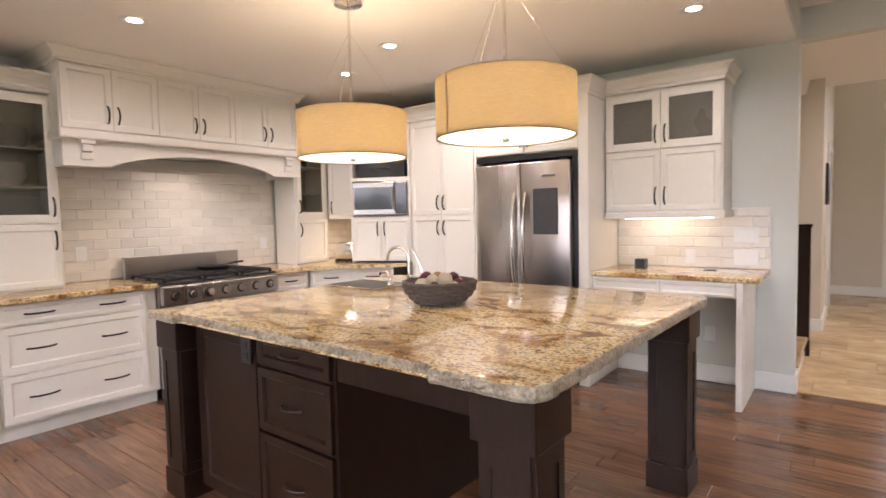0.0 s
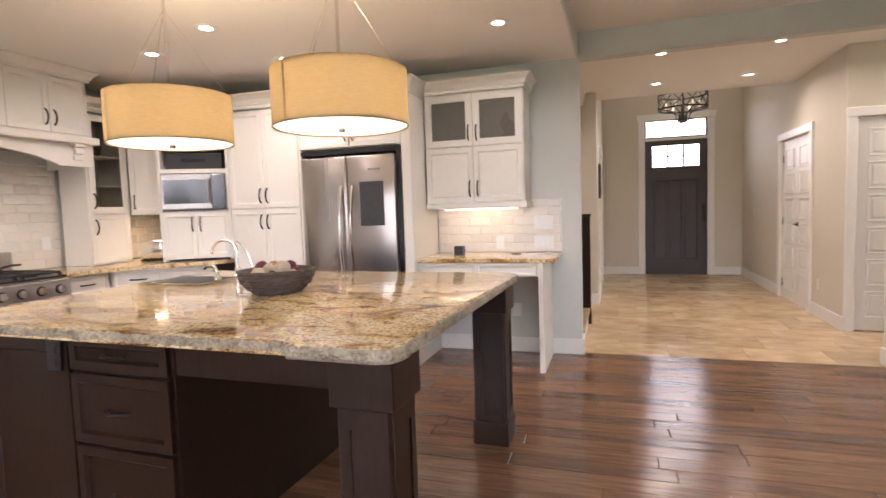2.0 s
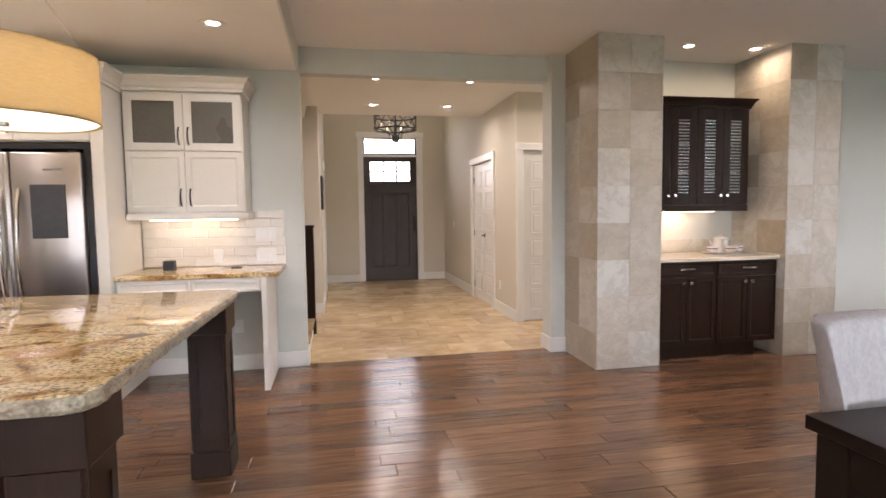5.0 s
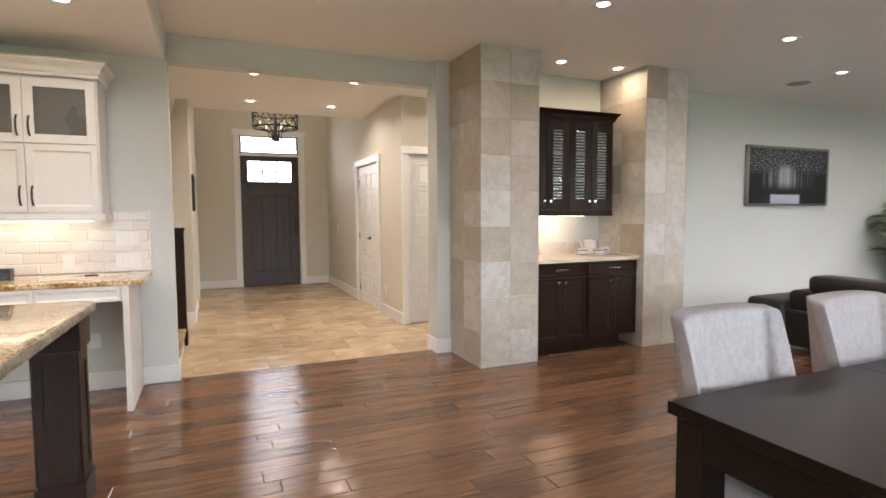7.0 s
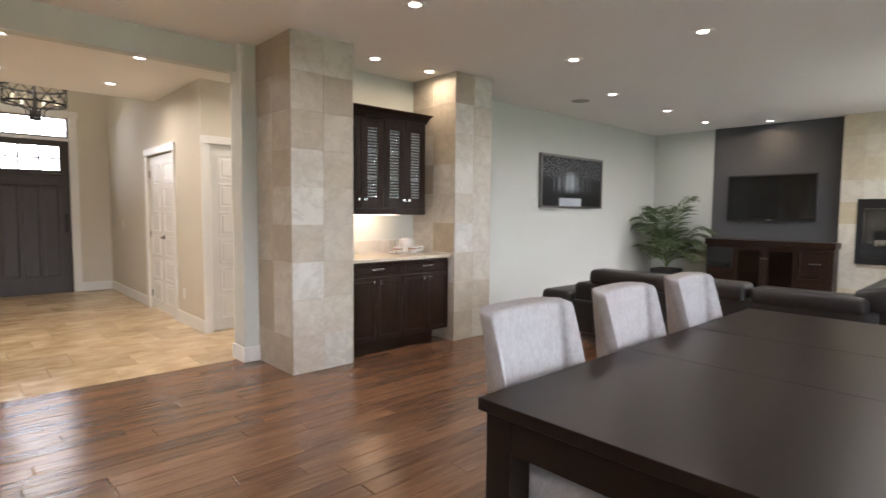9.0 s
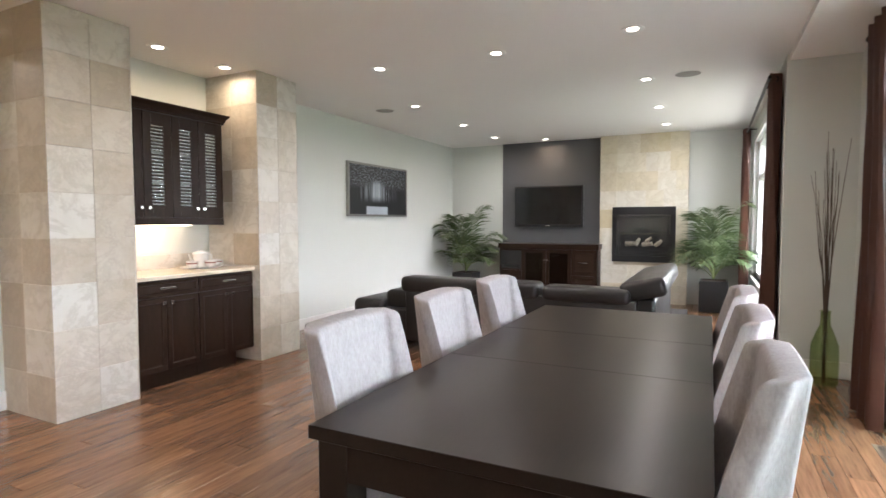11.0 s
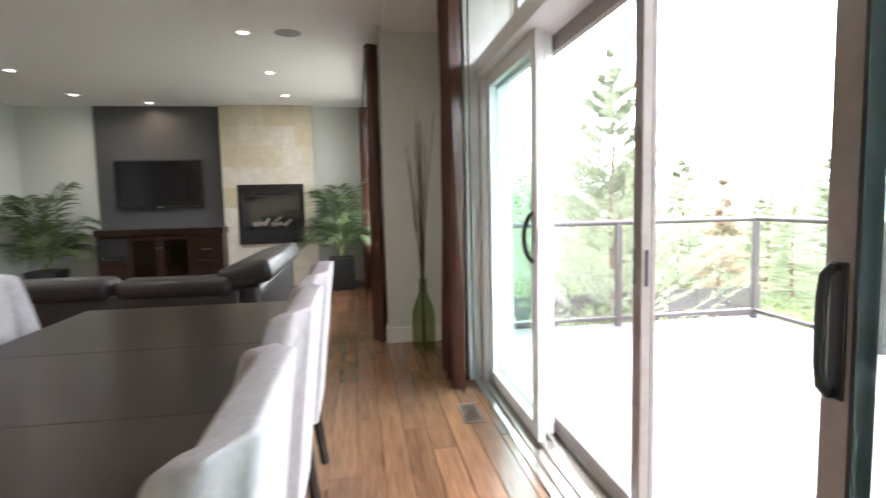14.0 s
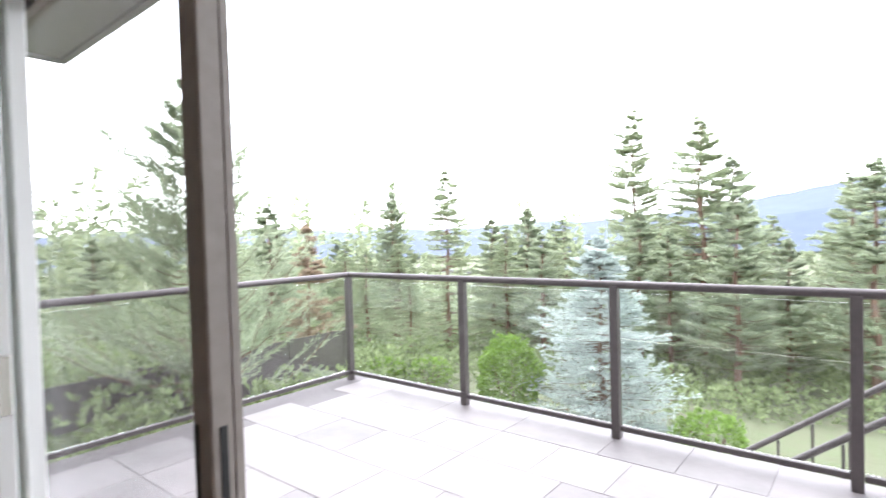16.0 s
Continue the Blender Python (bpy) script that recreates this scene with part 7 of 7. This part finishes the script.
for ob, x, y, top, turn in ((pine, 7.0, -22.2, 5.3, 70), (thin, 6.2, -23.3, 3.9, 40), (thin, 15.3, -20.7, 2.0, 80), (thin, 15.1, -24.0, 1.7, 150), (fir, 14.4, -26.0, 2.0, 10),
                            (fir, 5.2, -25.5, 1.6, 200), (pine, 2.6, -22.7, 2.9, 130), (pine, 1.2, -20.7, 2.4, 250), (fir, 17.1, -13.8, 1.1, 77), (thin, 19.1, -6.3, 1.5, 20),
                            (thin, 15.5, -9.6, 2.3, 290), (fir, 12.2, -24.0, 0.8, 110), (fir, 17.5, -17.0, 0.9, 30), (thin, 11.8, -19.0, 0.6, 200), (fir, 8.6, -25.0, 1.9, 60),
                            (thin, 4.0, -19.5, 0.9, 12), (fir, 20.5, -11.5, 1.2, 15), (thin, 22.5, -14.5, 2.1, 66), (fir, -1.0, -24.0, 2.0, 44), (thin, 24, -8, 1.2, 100),
                            (fir, 13.4, -13.2, 0.2, 31), (thin, 9.2, -17.0, -0.4, 131), (fir, 3.0, -28.0, 1.2, 5), (thin, 16.5, -29.0, 1.8, 95), (thin, 5.0, -17.5, 2.3, 15), (thin, 2.0, -18.0, 2.9, 300), (thin, 7.0, -18.2, 1.3, 260),
                            (thin, 8.4, -19.6, 2.0, 330), (thin, 10.9, -17.2, 1.3, 85), (fir, 12.6, -17.6, 1.5, 190), (thin, 13.2, -20.2, 2.3, 20), (fir, 15.6, -13.4, 0.9, 222), (fir, 16.8, -8.6, 1.4, 140), (fir, 10.6, -29, 2.2, 140), (thin, 25, -20, 1.0, 48)):
    again(ob, x, y, top, turn)

woods = Leaves()
rnd = random.Random(33)
for k in range(520):
    a = math.radians(rnd.uniform(228, 350))
    r = 25 + 70 * rnd.random() ** 1.4
    x, y = 2 + r * math.cos(a), r * math.sin(a)
    z0, h = ground_height(x, y), rnd.uniform(4.0, 7.5)
    lean = rnd.uniform(0.7, 1.3)
    for j in range(75):
        u = rnd.random() ** 1.2
        ang, rr = rnd.uniform(0, 6.28), 1.35 * lean * (1 - u) ** 0.8 * rnd.uniform(0.15, 1) + 0.06
        woods.spray(Vector((x + rr * math.cos(ang) * 0.7, y + rr * math.sin(ang) * 0.7, z0 + h * (0.16 + 0.84 * u))), Vector((math.cos(ang), math.sin(ang), 0.15)), 0.55, 0.075, rnd, 3)
    for w in range(3):
        woods.blade(Vector((x, y, z0 - 0.2)), Vector((0.01 * w, 0.01, 1)).normalized(), h * 0.9, 0.09, rnd)
tagged(woods.object("far_woods", FIR, None), "mixed conifer woods on the far slope", "woods", kind="stuff")

brush = Leaves()
for k in range(1300):
    x, y = rnd.uniform(-10, 30), -11.5 - 22 * rnd.random() ** 0.9
    if k > 1050:
        x, y = rnd.uniform(9.5, 22), rnd.uniform(-11.5, -3)
    if x < 3.4 and y > -15 or abs(x - 12) < 1.2 and -9 < y < -5.5:
        continue
    s, z0 = rnd.uniform(0.45, 1.0), ground_height(x, y)
    for j in range(42):
        v = Vector((rnd.gauss(0, 1), rnd.gauss(0, 1), abs(rnd.gauss(0, 1)))).normalized()
        brush.spray(Vector((x, y, z0)) + v * s * rnd.uniform(0.6, 1), v, 0.16, 0.04, rnd, 3)
tagged(brush.object("undergrowth", UNDER, None), "olive green undergrowth between the trees", "undergrowth", kind="stuff")


def shrub(x, y, r, h, material, label, seed, n=1500, leaf=0.075):
    t = thing("shrub", pose(x, y, rise(x, y) + 0.05), label, "shrub", "shrubs round the deck")
    rnd = random.Random(seed)
    leaves = Leaves()
    for k in range(n):
        v = Vector((rnd.gauss(0, 1), rnd.gauss(0, 1), rnd.gauss(0, 1))).normalized()
        lump = 0.86 + 0.22 * noise.noise(v * 2.3 + Vector((seed, 0, 0)))
        p = Vector((v.x * r * lump, v.y * r * lump, h * 0.5 + v.z * h * 0.5 * lump)) * rnd.uniform(0.86, 1.02)
        leaves.spray(p, v, leaf, leaf * 0.3, rnd, 3)
    tagged(leaves.object("foliage", material, t), "small bright leaves")
    bm = bmesh.new()
    for k in range(5):
        a = k * 1.26
        tube(bm, [(0, 0, 0), (r * 0.3 * math.cos(a), r * 0.3 * math.sin(a), h * 0.3), (r * 0.55 * math.cos(a), r * 0.55 * math.sin(a), h * 0.65)], 0.02, 5, 0.4)
    part("stems", bm, BARK, t)


shrub(7.2, -9.1, 0.62, 1.75, SHRUB, "rounded bright green shrub by the railing", 1, 2600)
shrub(11.2, -9.9, 0.55, 0.75, SHRUB, "low green mounded shrub on the slope", 2, 700)
shrub(10.3, -10.5, 0.55, 0.75, SHRUB, "low green mounded shrub on the slope", 3, 700)
shrub(3.9, -9.4, 0.55, 0.85, SHRUB, "low yellow-green shrub beside the spruce", 4, 900)
shrub(10.9, -7.7, 0.4, 0.75, NEEDLE, "small dark green shrub by the fence", 5, 500)
f = thing("garden_fence", pose(0, 0, 0), "low black mesh garden fence on the slope", "fence")
for k in range(12):
    x, y = 11.75, -9.1 + 0.75 * k
    part("post", B(x - 0.03, x + 0.03, y - 0.03, y + 0.03, rise(x, y), -0.76), ALU, f)
    if k < 11:
        part("panel", B(x - 0.01, x + 0.01, y + 0.03, y + 0.72, min(rise(x, y), rise(x, y + 0.75)) + 0.06, -0.80, bev=0.002, seg=1), ALU, f, "dark screen panel")


# ---- deck ----
structure("deck", B(0.52, 6.06, -4.42, -1.312, -0.30, -0.0315), mat("deck_grout", (0.17, 0.155, 0.155), 0.9, grain=40), "tiled deck outside the sliding doors", "deck")
structure("deck_skirt", B(0.54, 6.02, -4.38, -1.32, -1.9, -0.301), mat("deck_stucco", (0.45, 0.42, 0.38), 0.9, grain=30, bump=0.004), "stucco base below the deck", "wall")
EAVE = mat("eave_paint", (0.36, 0.34, 0.33), 0.7, grain=20, var=0.05)
bm = bmesh.new()
bx(bm, 0.52, 6.54, -2.14, -1.30, 2.72, 2.76); bx(bm, 6.54, 10.5, -1.55, -0.62, 2.72, 2.76)
structure("eave_soffit", bm, EAVE, "grey painted roof soffit over the deck doors", "soffit")
bm = bmesh.new()
bx(bm, 0.52, 6.56, -2.19, -2.14, 2.70, 2.90); bx(bm, 6.56, 6.61, -2.19, -1.60, 2.70, 2.90); bx(bm, 6.56, 10.5, -1.60, -1.55, 2.70, 2.90)
structure("eave_fascia", bm, EAVE, "grey roof fascia board", "trim")
structure("porch_roof", B(-1.5, 4.0, 10.45, 11.2, 3.0, 3.1), EAVE, "porch roof over the front door", "roof")
structure("porch_floor", B(-1.5, 4.0, 10.44, 12.0, -0.25, -0.02), EAVE, "concrete porch floor", "floor")
structure("roof", B(-5.2, 10.6, -2.3, 10.6, 4.35, 4.5), EAVE, "roof deck above the house", "roof")
structure("roof_edge", B(-5.2, 10.6, -1.2, 4.6, 3.0, 3.1), EAVE, "roof deck above the main floor", "roof")
structure("gable_wall", B(-5.0, 10.5, 4.62, 4.66, 3.0, 4.35), EAVE, "upper wall of the house", "wall")


def railing():
    r = thing("deck_railing", pose(0, 0, 0), "dark bronze aluminium deck railing with clear glass panels", "railing")
    runs = [[(5.955, -1.36), (5.955, -2.775), (5.955, -4.285)], [(5.955, -4.285), (4.56, -4.285), (3.295, -4.285), (2.02, -4.285), (0.75, -4.285)]]
    done = set()
    for run in runs:
        for (x, y) in run:
            if (x, y) in done:
                continue
            done.add((x, y))
            p = part("post", B(x - 0.028, x + 0.028, y - 0.028, y + 0.028, -0.04, 0.99, bev=0.003), ALU, r)
            part("base_plate", B(x - 0.06, x + 0.06, y - 0.06, y + 0.06, -0.045, -0.033, bev=0.002, seg=1), ALU, p)
        for (xa, ya), (xb, yb) in zip(run, run[1:]):
            lo, hi = (min(xa, xb), min(ya, yb)), (max(xa, xb), max(ya, yb))
            ax = hi[0] - lo[0] > hi[1] - lo[1]
            e = 0.03
            q = (lo[0] + e, hi[0] - e, ya - 0.02, ya + 0.02) if ax else (xa - 0.02, xa + 0.02, lo[1] + e, hi[1] - e)
            q2 = (q[0], q[1], ya - 0.004, ya + 0.004) if ax else (xa - 0.004, xa + 0.004, q[2], q[3])
            part("bottom_rail", B(*q, 0.03, 0.065, bev=0.004, seg=1), ALU, r)
            part("glass_panel", B(*q2, 0.07, 0.95), GLASS, r, "clear glass panel").visible_shadow = False
    part("top_rail", tube(bmesh.new(), [(5.955, -1.31, 1.0), (5.955, -4.285, 1.0)], 0.026, 12), ALU, r, smooth=True)
    part("top_rail", tube(bmesh.new(), [(5.975, -4.285, 1.0), (0.6, -4.285, 1.0)], 0.026, 12), ALU, r, smooth=True)


railing()
s = thing("stair_railing", pose(0, 0, 0), "dark bronze railing of the deck's outside stair", "railing")
for y in (-4.75, -5.6):
    part("handrail", tube(bmesh.new(), [(3.3, y, -0.85), (1.4, y, 0.62), (0.9, y, 0.98)], 0.022, 10), ALU, s, smooth=True)
    for k in range(11):
        x = 1.0 + k * 0.22
        zt = 0.92 - (x - 1.0) * 0.775
        part("baluster", B(x - 0.009, x + 0.009, y - 0.009, y + 0.009, zt - 0.85, zt - 0.02), ALU, s)
    part("bottom_rail", tube(bmesh.new(), [(3.3, y, -1.7), (0.9, y, 0.08)], 0.016, 8), ALU, s, smooth=True)
for k in range(8):
    solo("deck_stair_tread", B(0.95 + 0.28 * k, 1.25 + 0.28 * k, -5.6, -4.7, -0.30 - 0.2 * k, -0.22 - 0.2 * k, bev=0.004), EAVE, "grey outside stair tread", "step", "deck stair treads")


# ---- floors, tiles and stone pieces ----
def piece_mesh(name, sx, sy, sz, ch, material, ex=0):
    """A slab piece with chamfered upper edges, its top at z = 0, from the origin to sx, sy."""
    bm = bmesh.new()
    lo = [bm.verts.new(v) for v in ((0, 0, -sz), (sx, 0, -sz), (sx, sy, -sz), (0, sy, -sz))]
    mid = [bm.verts.new(v) for v in ((0, 0, -ch), (sx, 0, -ch), (sx, sy, -ch), (0, sy, -ch))]
    top = [bm.verts.new(v) for v in ((ch + ex, ch, 0), (sx - ch - ex, ch, 0), (sx - ch - ex, sy - ch, 0), (ch + ex, sy - ch, 0))]
    for a, b in ((lo, mid), (mid, top)):
        for k in range(4):
            bm.faces.new((a[k], a[(k + 1) % 4], b[(k + 1) % 4], b[k]))
    bm.faces.new(top)
    return mesh_of(name, bm, material)


def put(name, me, m, parent):
    ob = bpy.data.objects.new(name, me)
    scene.collection.objects.link(ob)
    ob.parent = parent
    ob.matrix_basis = m
    return ob


def by_name(n):
    return bpy.data.objects[n]


def wood_floor():
    pw, gap = 0.127, 0.0009
    lens_ = [0.55, 0.8, 1.05, 1.3, 1.6]
    near = {k: piece_mesh("plank", k - gap, pw - gap, 0.02, 0.0024, PLANK, 0.003) for k in lens_}
    verts, faces = [], []
    rnd = random.Random(8)
    count = 0
    y = -3.252
    row = 0
    while y < 4.66:
        x = -4.6 + rnd.uniform(-1.2, 0)
        w = min(pw, 4.664 - y)
        while x < 9.7:
            ln = rnd.choice(lens_)
            dz = rnd.uniform(-0.0007, 0.0007)
            inside = x + ln > -4.6 and (y > -1.24 and not (y + pw < -0.62 and x > 5.75) or y > -3.26 and x + ln < 0.5)
            if inside:
                if -0.9 < x < 3.0 and 0.95 < y < 4.5 and count < 300:
                    put("plank", near[ln], pose(x, y, dz), by_name("floor"))
                    count += 1
                else:
                    b = len(verts)
                    sx, sy, c = ln - gap, w - gap, 0.0026
                    for (px, py, pz) in ((0, 0, -0.02), (sx, 0, -0.02), (sx, sy, -0.02), (0, sy, -0.02), (0, 0, -c), (sx, 0, -c), (sx, sy, -c), (0, sy, -c), (c + 0.003, c, 0), (sx - c - 0.003, c, 0), (sx - c - 0.003, sy - c, 0), (c + 0.003, sy - c, 0)):
                        verts.append((x + px, y + py, pz + dz))
                    for o in (0, 4):
                        for k in range(4):
                            faces.append((b + o + k, b + o + (k + 1) % 4, b + o + 4 + (k + 1) % 4, b + o + 4 + k))
                    faces.append((b + 8, b + 9, b + 10, b + 11))
            x += ln
        y += pw
        row += 1
    me = bpy.data.meshes.new("planks")
    me.from_pydata(verts, [], faces)
    me.materials.append(PLANKI)
    ob = new("planks", me)
    ob.parent = by_name("floor")
    tagged(ob, kind="stuff")


wood_floor()


def hall_floor():
    w, d = 0.61, 0.405
    me = piece_mesh("tile", w - 0.002, d - 0.002, 0.012, 0.0008, TRAV)
    y, row = 4.668, 0
    while y < 10.4:
        x = -2.5 + (row % 3) * 0.203
        while x < 5.0:
            if not (y > 7.0 and (x > 2.2 or x < -0.75)) and not (x < -0.8 and y < 5.8) and not (y > 5.95 and x > 2.25):
                put("tile", me, pose(x, y, 0), by_name("floor_hall"))
            x += w
        y += d
        row += 1


hall_floor()


def deck_tiles():
    SL = mat("pale_slate_tile", (0.225, 0.200, 0.202), 0.5, grain=4, var=0.12, second=(0.155, 0.137, 0.135), rand=0.24, bump=0.002, bscale=14, sscale=2)
    me = [piece_mesh("tile", a - 0.004, 0.456, 0.018, 0.0015, SL) for a in (0.46, 0.69)]
    rnd = random.Random(2)
    y = -4.41
    while y < -1.5:
        x = 0.54
        while x < 5.55:
            k = rnd.randrange(2)
            put("tile", me[k], pose(x, y, -0.028 + rnd.uniform(-0.001, 0.001)), by_name("deck"))
            x += (0.46, 0.69)[k]
        y += 0.46


deck_tiles()


def column(name, x0, x1, y0, y1, label):
    c = structure(name, B(x0 + 0.012, x1 - 0.012, y0 + 0.012, y1, 0, CH - 0.002), GROUT, label, "column")
    n = 9
    h = CH / n
    w = (x1 - x0) / 2
    dd = (y1 - y0) / 2
    mf = piece_mesh("stone_tile", w - 0.0015, h - 0.0015, 0.012, 0.001, STONE)
    ms = piece_mesh("stone_tile", dd - 0.0015, h - 0.0015, 0.012, 0.001, STONE)
    rnd = random.Random(int(x0 * 10))
    for r in range(n):
        for k in range(2):
            z = r * h + rnd.uniform(0, 0.0)
            put("stone_tile", mf, pose(x0 + k * w, y0, z, 90, 0, 0), c)
            put("stone_tile", ms, pose(x0, y0 + (k + 1) * dd, z, 90, 0, -90), c)
            put("stone_tile", ms, pose(x1, y0 + k * dd, z, 90, 0, 90), c)
    return c


column("stone_column_1", 2.205, 2.783, 3.888, 4.56, "square column clad in honed beige stone tiles")
column("stone_column_2", 3.998, 4.535, 3.888, 4.56, "square column clad in honed beige stone tiles")


def chimney():
    y0, y1 = 0.395, 1.745
    bm = bmesh.new()
    bx(bm, 9.512, 9.655, y0 + 0.01, 0.57, 0, CH - 0.002); bx(bm, 9.512, 9.655, 1.52, y1 - 0.01, 0, CH - 0.002); bx(bm, 9.512, 9.655, 0.57, 1.52, 0, 0.66); bx(bm, 9.512, 9.655, 0.57, 1.52, 1.54, CH - 0.002)
    c = structure("fireplace_column", bm, GROUT, "chimney breast clad in pale split stone tiles", "column")
    rnd = random.Random(5)
    cache = {}
    h = CH / 9
    for r in range(9):
        y = y1
        z0 = r * h
        while y > y0 + 0.01:
            w = rnd.choice((0.27, 0.36, 0.45))
            w = min(w, y - y0) if y - w - y0 > 0.12 else y - y0
            pieces = [(y, w)]
            if 0.60 < z0 + h / 2 < 1.6:
                if y - w >= 1.52 or y <= 0.57:
                    pass
                elif y > 1.52:
                    pieces = [(y, y - 1.52)]
                    w = y - 0.57
                else:
                    pieces = []
                    w = y - 0.57
            for py, pw in pieces:
                k = round(pw, 3)
                if k not in cache:
                    cache[k] = piece_mesh("stone_tile", k - 0.0015, h - 0.0015, 0.012, 0.001, FIRESTONE)
                put("stone_tile", cache[k], pose(9.50 - rnd.uniform(0, 0.004), py, z0, 90, 0, -90), c)
            y -= w
    for k, py in enumerate((y0, )):
        me = piece_mesh("stone_tile", 0.15, h - 0.0015, 0.012, 0.001, FIRESTONE)
        for r in range(9):
            put("stone_tile", me, pose(9.502, y0, r * h, 90, 0, 0), c)


chimney()


def splash(name, m, w, z0, z1, label, tw=0.20, th=0.079):
    c = tagged(new(name, mesh_of(name, B(0, w, -0.006, 0, z0, z1), TRIM)), label, "backsplash", kind="structure")
    c.matrix_world = m
    cache = {}
    r, z = 0, z0
    while z < z1 - 0.01:
        h = min(th, z1 - z)
        x = -(r % 2) * tw / 2
        while x < w - 0.01:
            a, b = max(0, x), min(w, x + tw)
            k = (round(b - a, 3), round(h, 3))
            if k not in cache:
                cache[k] = piece_mesh("tile", k[0] - 0.002, k[1] - 0.002, 0.006, 0.005, SUBWAY)
            put("tile", cache[k], pose(a, -0.011, z, 90, 0, 0), c)
            x += tw
        z += th
        r += 1


splash("backsplash_range", pose(-4.558, 1.39, 0, 0, 0, 90), 1.95, 0.907, 1.80, "bevelled white subway tile behind the range")
splash("backsplash_desk", pose(-1.438, 4.598, 0), 1.12, 0.902, 1.36, "bevelled white subway tile above the desk")
splash("backsplash_corner", pose(-4.558, 3.74, 0, 0, 0, 90), 0.8, 0.907, 1.35, "bevelled white subway tile in the corner niche")
lamp("niche_lamp", 'AREA', (-4.1, 3.95, 1.32), 2.2, (1.0, 0.78, 0.5), 0.15)
